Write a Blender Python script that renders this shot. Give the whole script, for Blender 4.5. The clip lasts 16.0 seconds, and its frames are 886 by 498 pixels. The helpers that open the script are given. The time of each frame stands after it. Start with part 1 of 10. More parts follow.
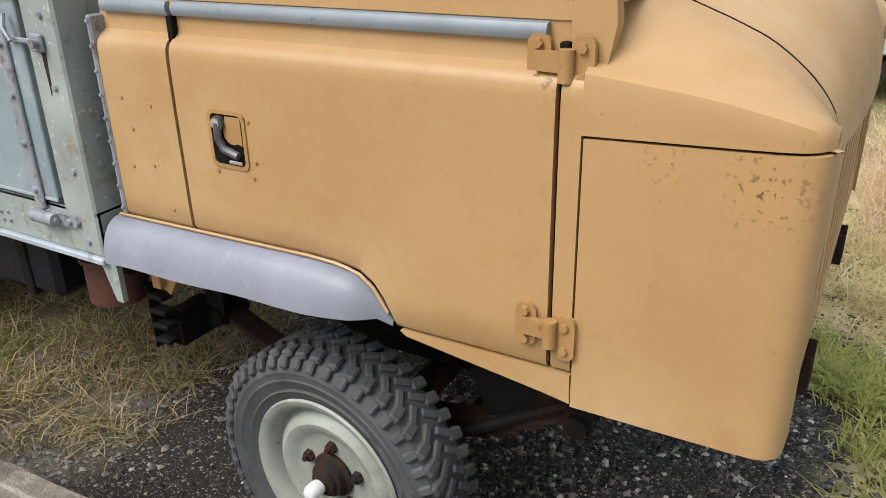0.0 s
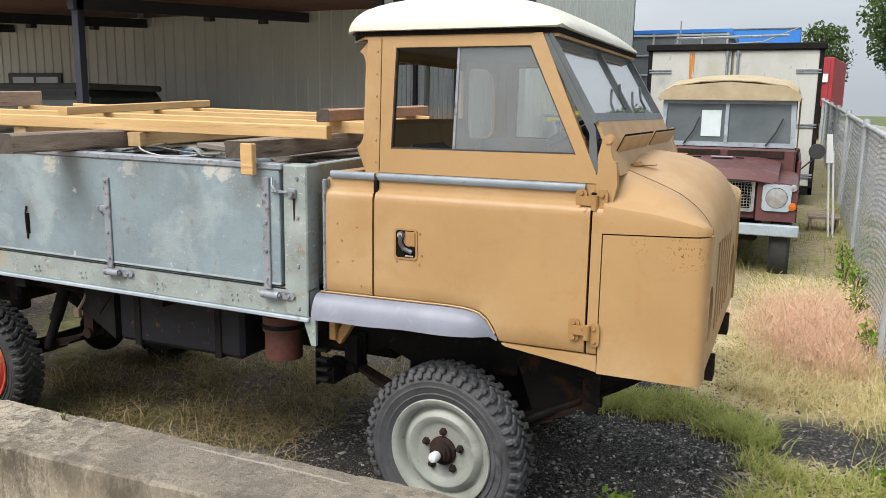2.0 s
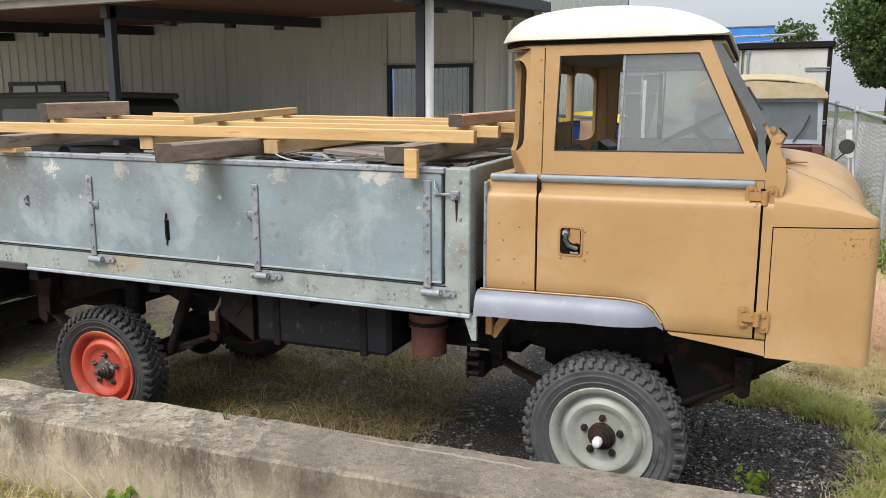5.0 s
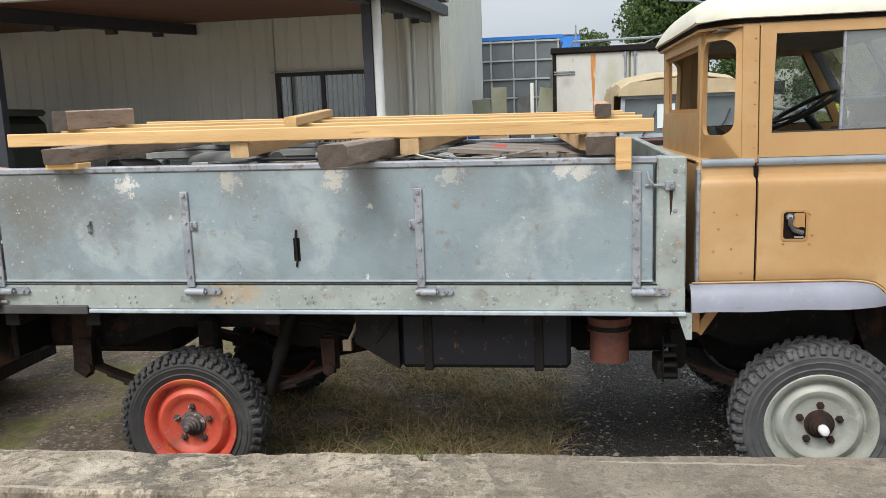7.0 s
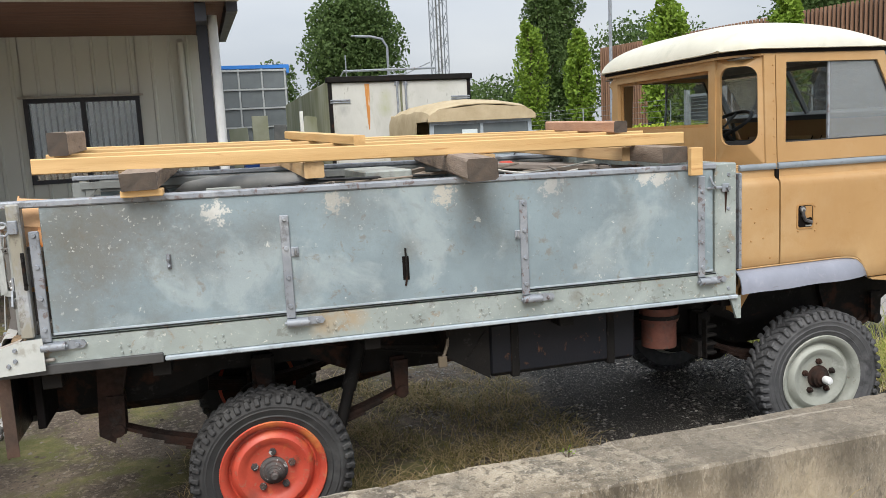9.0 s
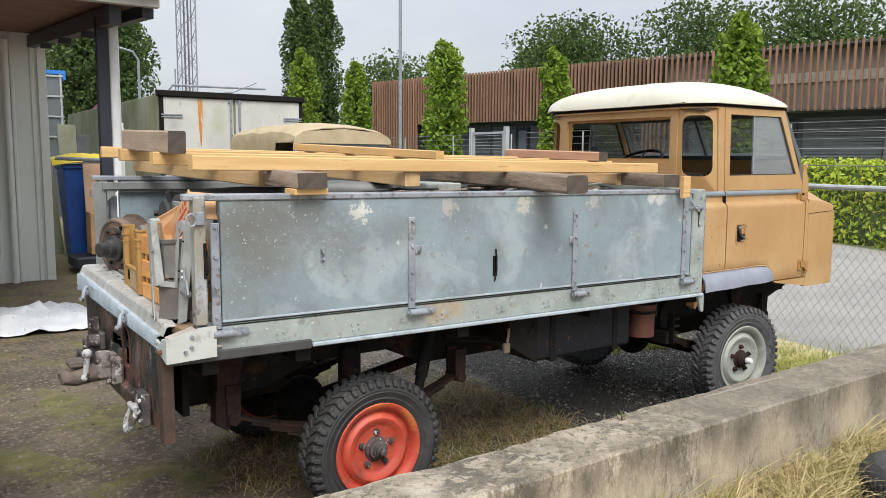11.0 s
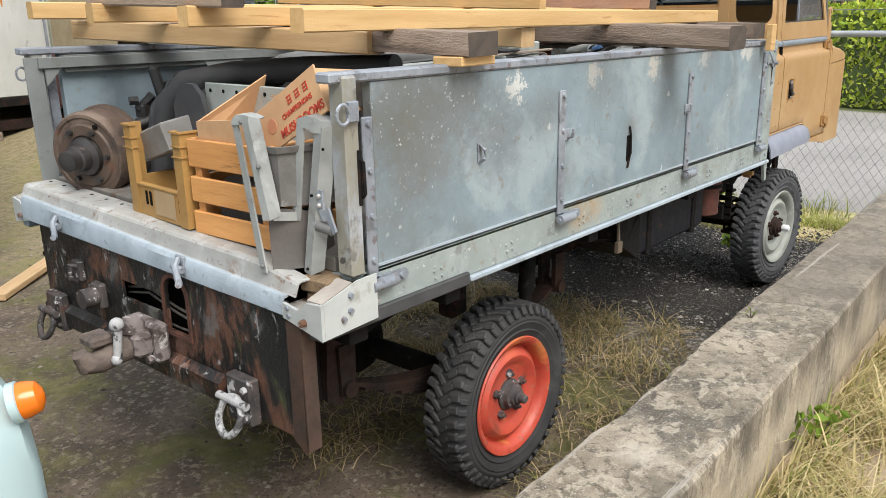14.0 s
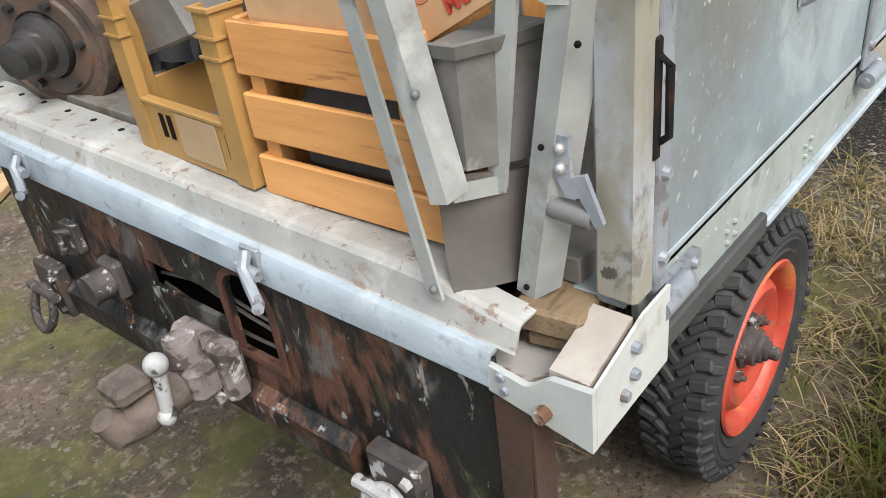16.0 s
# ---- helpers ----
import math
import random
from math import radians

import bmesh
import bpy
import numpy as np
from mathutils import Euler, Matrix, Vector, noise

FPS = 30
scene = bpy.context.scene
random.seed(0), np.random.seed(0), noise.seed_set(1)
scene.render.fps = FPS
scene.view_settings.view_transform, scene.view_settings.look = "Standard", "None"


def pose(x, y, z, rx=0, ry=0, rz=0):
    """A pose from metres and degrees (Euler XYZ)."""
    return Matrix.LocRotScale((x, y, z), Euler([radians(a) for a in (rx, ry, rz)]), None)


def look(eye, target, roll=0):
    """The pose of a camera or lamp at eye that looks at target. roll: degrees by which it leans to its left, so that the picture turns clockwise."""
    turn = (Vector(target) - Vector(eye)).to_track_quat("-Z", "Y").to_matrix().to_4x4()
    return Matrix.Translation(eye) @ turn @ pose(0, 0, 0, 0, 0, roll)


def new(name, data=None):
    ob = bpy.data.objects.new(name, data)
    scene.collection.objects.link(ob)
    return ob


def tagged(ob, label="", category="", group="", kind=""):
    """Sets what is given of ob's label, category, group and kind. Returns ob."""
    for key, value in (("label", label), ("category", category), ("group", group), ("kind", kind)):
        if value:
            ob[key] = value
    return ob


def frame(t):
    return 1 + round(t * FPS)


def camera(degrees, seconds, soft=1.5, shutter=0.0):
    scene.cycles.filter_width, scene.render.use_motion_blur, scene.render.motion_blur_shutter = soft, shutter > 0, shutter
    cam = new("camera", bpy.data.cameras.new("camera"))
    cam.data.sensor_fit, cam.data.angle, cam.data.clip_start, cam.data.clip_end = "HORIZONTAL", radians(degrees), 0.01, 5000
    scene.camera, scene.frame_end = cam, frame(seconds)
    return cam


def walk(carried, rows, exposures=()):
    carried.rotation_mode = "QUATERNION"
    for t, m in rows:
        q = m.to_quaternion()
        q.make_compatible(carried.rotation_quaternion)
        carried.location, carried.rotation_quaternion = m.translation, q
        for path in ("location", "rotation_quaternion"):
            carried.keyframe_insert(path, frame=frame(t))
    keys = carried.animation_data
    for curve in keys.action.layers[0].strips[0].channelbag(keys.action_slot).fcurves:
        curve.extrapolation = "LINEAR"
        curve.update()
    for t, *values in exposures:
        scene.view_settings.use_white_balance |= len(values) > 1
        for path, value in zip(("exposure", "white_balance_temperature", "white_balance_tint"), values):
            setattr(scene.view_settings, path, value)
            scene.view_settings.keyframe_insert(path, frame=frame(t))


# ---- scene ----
cam = camera(58.5, 16.0, soft=0.6)
PATH = [
    (0, (3.827, -1.964, 1.757), (2.907, -0.382, 0.95), -1.3),
    (0.5, (3.973, -2.439, 1.822), (3.052, -0.783, 1.18), -0.3),
    (1, (4.037, -2.819, 1.819), (3.074, -1.145, 1.301), 0.3),
    (1.5, (3.984, -3.225, 1.832), (3.136, -1.462, 1.42), 0.3),
    (2, (4.001, -3.535, 1.836), (3.209, -1.732, 1.485), 0.9),
    (2.5, (4.02, -3.771, 1.835), (3.211, -1.973, 1.501), 1.0),
    (3, (3.981, -3.954, 1.834), (3.151, -2.163, 1.515), 0.7),
    (3.5, (3.962, -4.03, 1.83), (3.111, -2.248, 1.513), 0.7),
    (3.7, (3.951, -4.03, 1.834), (3.095, -2.251, 1.515), 0.7),
    (5.8, (2.785, -3.982, 1.846), (2.182, -2.108, 1.489), -0.8),
    (6, (2.654, -4.01, 1.805), (2.08, -2.123, 1.473), -0.9),
    (6.5, (2.193, -4.052, 1.773), (1.764, -2.125, 1.448), -1.6),
    (7, (1.664, -4.078, 1.78), (1.402, -2.122, 1.455), -2.1),
    (7.5, (1.19, -4.115, 1.784), (1.11, -2.143, 1.462), -2.4),
    (8, (0.754, -4.0, 1.783), (0.883, -2.028, 1.475), -2.8),
    (8.5, (0.294, -4.005, 1.787), (0.63, -2.056, 1.495), -3.0),
    (9, (-0.129, -4.043, 1.791), (0.406, -2.137, 1.508), -2.9),
    (9.2, (-0.309, -4.014, 1.778), (0.308, -2.132, 1.504), -2.7),
    (11.3, (-1.974, -3.844, 1.771), (-0.788, -2.251, 1.534), 0.5),
    (11.5, (-2.066, -3.819, 1.787), (-0.846, -2.253, 1.537), 0.5),
    (12, (-2.13, -3.653, 1.776), (-0.832, -2.162, 1.476), 0.4),
    (12.5, (-2.101, -3.319, 1.764), (-0.739, -1.9, 1.402), -0.1),
    (13, (-2.156, -2.968, 1.76), (-0.752, -1.61, 1.333), -0.4),
    (13.5, (-2.216, -2.633, 1.77), (-0.781, -1.331, 1.276), -0.7),
    (14, (-2.161, -2.274, 1.76), (-0.707, -1.025, 1.19), -1.1),
    (14.5, (-2.076, -1.931, 1.748), (-0.617, -0.733, 1.088), -2.4),
    (15, (-1.93, -1.602, 1.744), (-0.492, -0.454, 0.961), -4.1),
    (15.5, (-1.651, -1.382, 1.723), (-0.284, -0.249, 0.803), -6.0),
    (16, (-1.576, -1.225, 1.703), (-0.328, -0.056, 0.667), -7.6),
]
walk(cam, [(t, look(eye, target, roll)) for t, eye, target, roll in PATH], [(0.0, 0.66), (1.5, 0.72), (3.5, 0.70), (8.5, 0.71), (12.5, 0.75), (14.0, 0.78), (14.75, 0.88), (15.25, 0.99), (16.0, 0.95)])

# ---- world, sun, exposure ----
world = bpy.data.worlds.new("overcast_sky")
scene.world = world
world.use_nodes = True
wn, wl = world.node_tree.nodes, world.node_tree.links
wn.clear()
sky = wn.new("ShaderNodeTexSky")
sky.sky_type, sky.sun_disc = "NISHITA", False
sky.sun_elevation, sky.sun_rotation = radians(52), radians(205)
sky.air_density, sky.dust_density, sky.ozone_density = 1.0, 4.0, 1.0
wtc = wn.new("ShaderNodeTexCoord")
wmap = wn.new("ShaderNodeMapping")
wmap.inputs["Scale"].default_value = (1.0, 1.0, 2.6)
cloud = wn.new("ShaderNodeTexNoise")
cloud.inputs["Scale"].default_value, cloud.inputs["Detail"].default_value = 2.2, 5
ramp = wn.new("ShaderNodeValToRGB")
ramp.color_ramp.elements[0].position, ramp.color_ramp.elements[0].color = 0.30, (5.4, 5.9, 6.6, 1)
ramp.color_ramp.elements[1].position, ramp.color_ramp.elements[1].color = 0.72, (7.6, 7.9, 8.2, 1)
wmix = wn.new("ShaderNodeMixRGB")
wmix.inputs[0].default_value = 0.85
bg = wn.new("ShaderNodeBackground")
bg.inputs["Strength"].default_value = 0.14
wout = wn.new("ShaderNodeOutputWorld")
wl.new(wtc.outputs["Generated"], wmap.inputs["Vector"])
wl.new(wmap.outputs["Vector"], cloud.inputs["Vector"])
wl.new(cloud.outputs["Fac"], ramp.inputs["Fac"])
wl.new(sky.outputs["Color"], wmix.inputs[1])
wl.new(ramp.outputs["Color"], wmix.inputs[2])
# an overcast sky is about three times brighter overhead than at the horizon
wsep, wgrad, wmul = wn.new("ShaderNodeSeparateXYZ"), wn.new("ShaderNodeMapRange"), wn.new("ShaderNodeMixRGB")
wgrad.inputs["To Min"].default_value, wgrad.inputs["To Max"].default_value = 0.42, 1.04
wmul.blend_type = "MULTIPLY"
wmul.inputs[0].default_value = 1.0
wl.new(wtc.outputs["Generated"], wsep.inputs[0])
wl.new(wsep.outputs["Z"], wgrad.inputs["Value"])
wl.new(wmix.outputs["Color"], wmul.inputs[1])
wl.new(wgrad.outputs["Result"], wmul.inputs[2])
wl.new(wmul.outputs["Color"], bg.inputs["Color"])
wl.new(bg.outputs["Background"], wout.inputs["Surface"])

sun = new("sun", bpy.data.lights.new("sun", "SUN"))
sun.data.energy, sun.data.angle, sun.data.color = 2.3, radians(35), (1.0, 0.965, 0.91)
sun.matrix_world = look((0, 0, 0), (0.30, 0.75, -0.95))

# ---- geometry helpers ----


class Geo:
    """Collects vertices and faces of one mesh."""

    def __init__(self):
        self.v, self.f, self.m = [], [], Matrix()

    def add(self, vs, fs):
        o = len(self.v)
        self.v += [self.m @ Vector(p) for p in vs]
        self.f += [tuple(i + o for i in f) for f in fs]
        return self

    def box(self, x0, x1, y0, y1, z0, z1, b=0.003):
        lo, hi = (min(x0, x1), min(y0, y1), min(z0, z1)), (max(x0, x1), max(y0, y1), max(z0, z1))
        b = min([b] + [(hi[i] - lo[i]) * 0.45 for i in range(3)])
        vs, ix = [], {}
        for sx in (0, 1):
            for sy in (0, 1):
                for sz in (0, 1):
                    s = (sx, sy, sz)
                    for a in range(3):
                        p = [hi[i] if s[i] else lo[i] for i in range(3)]
                        for i in range(3):
                            if i != a:
                                p[i] += -b if s[i] else b
                        ix[s, a] = len(vs)
                        vs.append(p)
        fs = []
        for a in range(3):
            i, j = [k for k in range(3) if k != a]
            for side in (0, 1):
                q = []
                for u, w in ((0, 0), (1, 0), (1, 1), (0, 1)):
                    s = [0, 0, 0]
                    s[a], s[i], s[j] = side, u, w
                    q.append(ix[tuple(s), a])
                fs.append(q)
            for u in (0, 1):
                for w in (0, 1):
                    s0, s1 = [0, 0, 0], [0, 0, 0]
                    s0[i] = s1[i] = u
                    s0[j] = s1[j] = w
                    s1[a] = 1
                    fs.append([ix[tuple(s0), i], ix[tuple(s1), i], ix[tuple(s1), j], ix[tuple(s0), j]])
        for sx in (0, 1):
            for sy in (0, 1):
                for sz in (0, 1):
                    fs.append([ix[(sx, sy, sz), a] for a in range(3)])
        return self.add(vs, fs)

    def cyl(self, p0, p1, r0, r1=None, n=16):
        p0, p1 = Vector(p0), Vector(p1)
        r1 = r0 if r1 is None else r1
        q = (p1 - p0).to_track_quat("Z", "Y")
        vs = []
        for p, r in ((p0, r0), (p1, r1)):
            for k in range(n):
                a = 2 * math.pi * k / n
                vs.append(p + q @ Vector((r * math.cos(a), r * math.sin(a), 0)))
        fs = [(k, (k + 1) % n, n + (k + 1) % n, n + k) for k in range(n)]
        fs += [tuple(range(n - 1, -1, -1)), tuple(range(n, 2 * n))]
        return self.add(vs, fs)

    def lathe(self, prof, o, axis, n=32, closed=False):
        """prof: (radius, distance along the axis) pairs."""
        o, q = Vector(o), Vector(axis).to_track_quat("Z", "Y")
        vs, m = [], len(prof)
        for r, h in prof:
            for k in range(n):
                a = 2 * math.pi * k / n
                vs.append(o + q @ Vector((r * math.cos(a), r * math.sin(a), h)))
        fs = []
        for i in range(m if closed else m - 1):
            j = (i + 1) % m
            for k in range(n):
                l = (k + 1) % n
                fs.append((i * n + k, i * n + l, j * n + l, j * n + k))
        if not closed:
            fs += [tuple(range(n - 1, -1, -1)), tuple((m - 1) * n + k for k in range(n))]
        return self.add(vs, fs)

    def prism(self, poly, axis, a, b):
        """poly: 2D points in the other two axes (in x, y, z order), from a to b along the axis."""
        n = len(poly)
        vs = []
        for h in (a, b):
            for u, w in poly:
                vs.append({"x": (h, u, w), "y": (u, h, w), "z": (u, w, h)}[axis])
        fs = [(k, (k + 1) % n, n + (k + 1) % n, n + k) for k in range(n)]
        fs += [tuple(range(n - 1, -1, -1)), tuple(range(n, 2 * n))]
        return self.add(vs, fs)

    def ring(self, outer, inner, axis, a, b):
        """A plate with one opening: two outlines with as many points each."""
        n = len(outer)
        vs = []
        for h in (a, b):
            for poly in (outer, inner):
                for u, w in poly:
                    vs.append({"x": (h, u, w), "y": (u, h, w), "z": (u, w, h)}[axis])
        fs = []
        for k in range(n):
            l = (k + 1) % n
            fs += [(k, l, n + l, n + k), (2 * n + k, 2 * n + l, 3 * n + l, 3 * n + k),
                   (k, l, 2 * n + l, 2 * n + k), (n + k, n + l, 3 * n + l, 3 * n + k)]
        return self.add(vs, fs)

    def tube(self, pts, r, n=8, radii=None):
        pts = [Vector(p) for p in pts]
        vs, up = [], Vector((0.13, 0.21, 0.97))
        for i, p in enumerate(pts):
            d = (pts[min(i + 1, len(pts) - 1)] - pts[max(i - 1, 0)]).normalized()
            s = d.cross(up)
            s = s.normalized() if s.length > 1e-4 else Vector((1, 0, 0))
            t = d.cross(s)
            rr = radii[i] if radii else r
            for k in range(n):
                a = 2 * math.pi * k / n
                vs.append(p + rr * (math.cos(a) * s + math.sin(a) * t))
        fs = []
        for i in range(len(pts) - 1):
            for k in range(n):
                l = (k + 1) % n
                fs.append((i * n + k, i * n + l, (i + 1) * n + l, (i + 1) * n + k))
        fs += [tuple(range(n - 1, -1, -1)), tuple((len(pts) - 1) * n + k for k in range(n))]
        return self.add(vs, fs)

    def sheet(self, rows, t=0.0, flip=False):
        """A curved sheet through a grid of points, with thickness t."""
        nr, nc = len(rows), len(rows[0])
        P = [[Vector(p) for p in r] for r in rows]
        vs = [p for r in P for p in r]
        fs = [(i * nc + j, i * nc + j + 1, (i + 1) * nc + j + 1, (i + 1) * nc + j) for i in range(nr - 1) for j in range(nc - 1)]
        if t:
            o = len(vs)
            for i in range(nr):
                for j in range(nc):
                    du = P[min(i + 1, nr - 1)][j] - P[max(i - 1, 0)][j]
                    dv = P[i][min(j + 1, nc - 1)] - P[i][max(j - 1, 0)]
                    nn = du.cross(dv)
                    nn = nn.normalized() if nn.length > 1e-9 else Vector((0, 0, 1))
                    vs.append(P[i][j] + nn * (-t if flip else t))
            fs += [tuple(o + k for k in reversed(f)) for f in fs[:]]
            rim = [j for j in range(nc)] + [i * nc + nc - 1 for i in range(1, nr)] + [(nr - 1) * nc + j for j in range(nc - 2, -1, -1)] + [i * nc for i in range(nr - 2, 0, -1)]
            for k in range(len(rim)):
                a, b = rim[k], rim[(k + 1) % len(rim)]
                fs.append((a, b, o + b, o + a))
        return self.add(vs, fs)

    def ball(self, c, rx, ry=None, rz=None, n=12, m=8):
        ry, rz = ry or rx, rz or rx
        prof = []
        vs = [(c[0], c[1], c[2] - rz)]
        for i in range(1, m):
            a = math.pi * i / m - math.pi / 2
            for k in range(n):
                b = 2 * math.pi * k / n
                vs.append((c[0] + rx * math.cos(a) * math.cos(b), c[1] + ry * math.cos(a) * math.sin(b), c[2] + rz * math.sin(a)))
        vs.append((c[0], c[1], c[2] + rz))
        fs = [(0, 1 + (k + 1) % n, 1 + k) for k in range(n)]
        for i in range(m - 2):
            for k in range(n):
                l = (k + 1) % n
                fs.append((1 + i * n + k, 1 + i * n + l, 1 + (i + 1) * n + l, 1 + (i + 1) * n + k))
        e = len(vs) - 1
        fs += [(e, 1 + (m - 2) * n + k, 1 + (m - 2) * n + (k + 1) % n) for k in range(n)]
        return self.add(vs, fs)

    def mesh(self, name, material, smooth=True, fix=True):
        me = bpy.data.meshes.new(name)
        me.from_pydata([tuple(p) for p in self.v], [], self.f)
        if fix:
            bm = bmesh.new()
            bm.from_mesh(me)
            bmesh.ops.recalc_face_normals(bm, faces=bm.faces)
            bm.to_mesh(me)
            bm.free()
        if smooth:
            me.shade_smooth()
            me.set_sharp_from_angle(angle=radians(34))
        me.materials.append(material)
        return me


def thing(name, at, label, category, group="", kind=""):
    """An empty at the thing's base, which parents its parts."""
    ob = new(name)
    ob.empty_display_size = 0.1
    ob.location = at
    return tagged(ob, label, category, group, kind)


def base_of(ob):
    m = Matrix.Translation(ob.location) if ob.rotation_euler == Euler((0, 0, 0)) else ob.matrix_basis.copy()
    return base_of(ob.parent) @ ob.matrix_parent_inverse @ m if ob.parent else m


def part(name, geo, material, parent, label="", kind="", smooth=True, fix=True):
    """Links a Geo as one mesh under a thing or part; its points are in world places."""
    ob = new(name, geo.mesh(name, material, smooth, fix))
    ob.parent = parent
    ob.matrix_parent_inverse = base_of(parent).inverted()
    return tagged(ob, label, "", "", kind)


def solo(name, geo, material, label, category, group="", kind="", smooth=True, fix=True):
    """One mesh that is a thing of its own."""
    return tagged(new(name, geo.mesh(name, material, smooth, fix)), label, category, group, kind)


def arc(cx, cz, r, a0, a1, n):
    return [(cx + r * math.cos(radians(a0 + (a1 - a0) * k / n)), cz + r * math.sin(radians(a0 + (a1 - a0) * k / n))) for k in range(n + 1)]


def rrect(x0, x1, z0, z1, r, n=4):
    """A rectangle with rounded corners, as a 2D outline."""
    return arc(x1 - r, z0 + r, r, -90, 0, n) + arc(x1 - r, z1 - r, r, 0, 90, n) + arc(x0 + r, z1 - r, r, 90, 180, n) + arc(x0 + r, z0 + r, r, 180, 270, n)


# ---- materials ----
def rgb(c):
    return (c[0], c[1], c[2], 1.0)


def mat(name, c1, c2=None, rough=0.6, metal=0.0, s=3.0, bump=0.15, bs=40.0, layers=(), stretch=(1, 1, 1), rnd=0.0, spots=(), flecks=None, spec=None, rough2=None, coat=0.0):
    """A worn surface: two colours mixed by a large noise, layers (colour, scale, from, to, strength) of smaller marks,
    spots (x, y, z, radius, colour, softness) with ragged rims, and fine relief. rnd: spread of value from object to object."""
    m = bpy.data.materials.new(name)
    m.use_nodes = True
    nt = m.node_tree
    N, L = nt.nodes, nt.links
    p = N["Principled BSDF"]
    tc = N.new("ShaderNodeTexCoord")
    mp = N.new("ShaderNodeMapping")
    mp.inputs["Scale"].default_value = stretch
    L.new(tc.outputs["Object"], mp.inputs["Vector"])
    vec = mp.outputs["Vector"]
    if rnd:
        oi = N.new("ShaderNodeObjectInfo")
        sh = N.new("ShaderNodeVectorMath")
        sh.operation = "MULTIPLY_ADD"
        cb = N.new("ShaderNodeCombineXYZ")
        for k in range(3):
            L.new(oi.outputs["Random"], cb.inputs[k])
        L.new(cb.outputs[0], sh.inputs[0])
        sh.inputs[1].default_value = (37, 53, 71)
        L.new(vec, sh.inputs[2])
        vec = sh.outputs[0]

    def nz(scale, detail=6, r=0.6, dist=0.0):
        n = N.new("ShaderNodeTexNoise")
        n.inputs["Scale"].default_value, n.inputs["Detail"].default_value = scale, detail
        n.inputs["Roughness"].default_value, n.inputs["Distortion"].default_value = r, dist
        L.new(vec, n.inputs["Vector"])
        return n.outputs["Fac"]

    def rng(fac, lo, hi, a=0.0, b=1.0):
        r = N.new("ShaderNodeMapRange")
        r.inputs["From Min"].default_value, r.inputs["From Max"].default_value = lo, hi
        r.inputs["To Min"].default_value, r.inputs["To Max"].default_value = a, b
        L.new(fac, r.inputs["Value"])
        return r.outputs["Result"]

    def mix(fac, a, b):
        x = N.new("ShaderNodeMixRGB")
        L.new(fac, x.inputs[0])
        for k, c in ((1, a), (2, b)):
            if isinstance(c, tuple):
                x.inputs[k].default_value = rgb(c)
            else:
                L.new(c, x.inputs[k])
        return x.outputs["Color"]

    col = mix(rng(nz(s), 0.35, 0.65), c1, c2 if c2 else tuple(v * 0.85 for v in c1))
    for c, sc, lo, hi, k in layers:
        lo, hi = 0.5 + (lo - 0.5) * 0.72, 0.5 + (hi - 0.5) * 0.72
        col = mix(rng(nz(sc, 8, 0.65, 0.4), lo, hi, 0.0, k), col, c)
    if spots:
        ragged = nz(30, 8, 0.75)
        grime = None
        for x, y, z, r, c, *soft in spots:
            amp, edge = (2.2, 0.8) if soft else (4.5, 0.10)
            d = N.new("ShaderNodeVectorMath")
            d.operation = "DISTANCE"
            L.new(tc.outputs["Object"], d.inputs[0])
            d.inputs[1].default_value = (x, y, z)
            ad = N.new("ShaderNodeMath")
            ad.operation = "MULTIPLY_ADD"
            L.new(ragged, ad.inputs[0])
            ad.inputs[1].default_value = amp * r
            L.new(d.outputs["Value"], ad.inputs[2])
            cover = rng(ad.outputs[0], (0.5 * amp + 0.8 + edge) * r, (0.5 * amp + 0.8 - edge) * r, 0.0, soft[0] if soft else 0.85)
            col = mix(cover, col, c)
            if len(soft) == 1 and flecks:
                top = N.new("ShaderNodeMath")
                top.operation = "MAXIMUM"
                top.inputs[1].default_value = 0.0
                L.new(cover, top.inputs[0])
                if grime is not None:
                    L.new(grime, top.inputs[1])
                grime = top.outputs[0]
        if flecks and grime is not None:
            # flaked specks only where the paint is grimy
            fc, sc, lo, hi = flecks
            mu = N.new("ShaderNodeMath")
            mu.operation = "MULTIPLY"
            L.new(grime, mu.inputs[0])
            L.new(rng(nz(sc, 5, 0.6), lo, hi, 0.0, 1.2), mu.inputs[1])
            col = mix(mu.outputs[0], col, fc)
    if rnd:
        hs = N.new("ShaderNodeHueSaturation")
        L.new(rng(oi.outputs["Random"], 0, 1, 1 - rnd, 1 + rnd), hs.inputs["Value"])
        L.new(col, hs.inputs["Color"])
        col = hs.outputs["Color"]
    L.new(col, p.inputs["Base Color"])
    p.inputs["Metallic"].default_value = metal
    if spec is not None:
        p.inputs["Specular IOR Level"].default_value = spec
    L.new(rng(nz(s * 4), 0.3, 0.7, rough * 0.85, min(1.0, rough2 if rough2 else rough * 1.15)), p.inputs["Roughness"])
    p.inputs["Coat Weight"].default_value = coat
    if bump:
        b = N.new("ShaderNodeBump")
        b.inputs["Strength"].default_value, b.inputs["Distance"].default_value = bump, 0.01
        L.new(nz(bs, 8, 0.65), b.inputs["Height"])
        L.new(b.outputs["Normal"], p.inputs["Normal"])
    return m


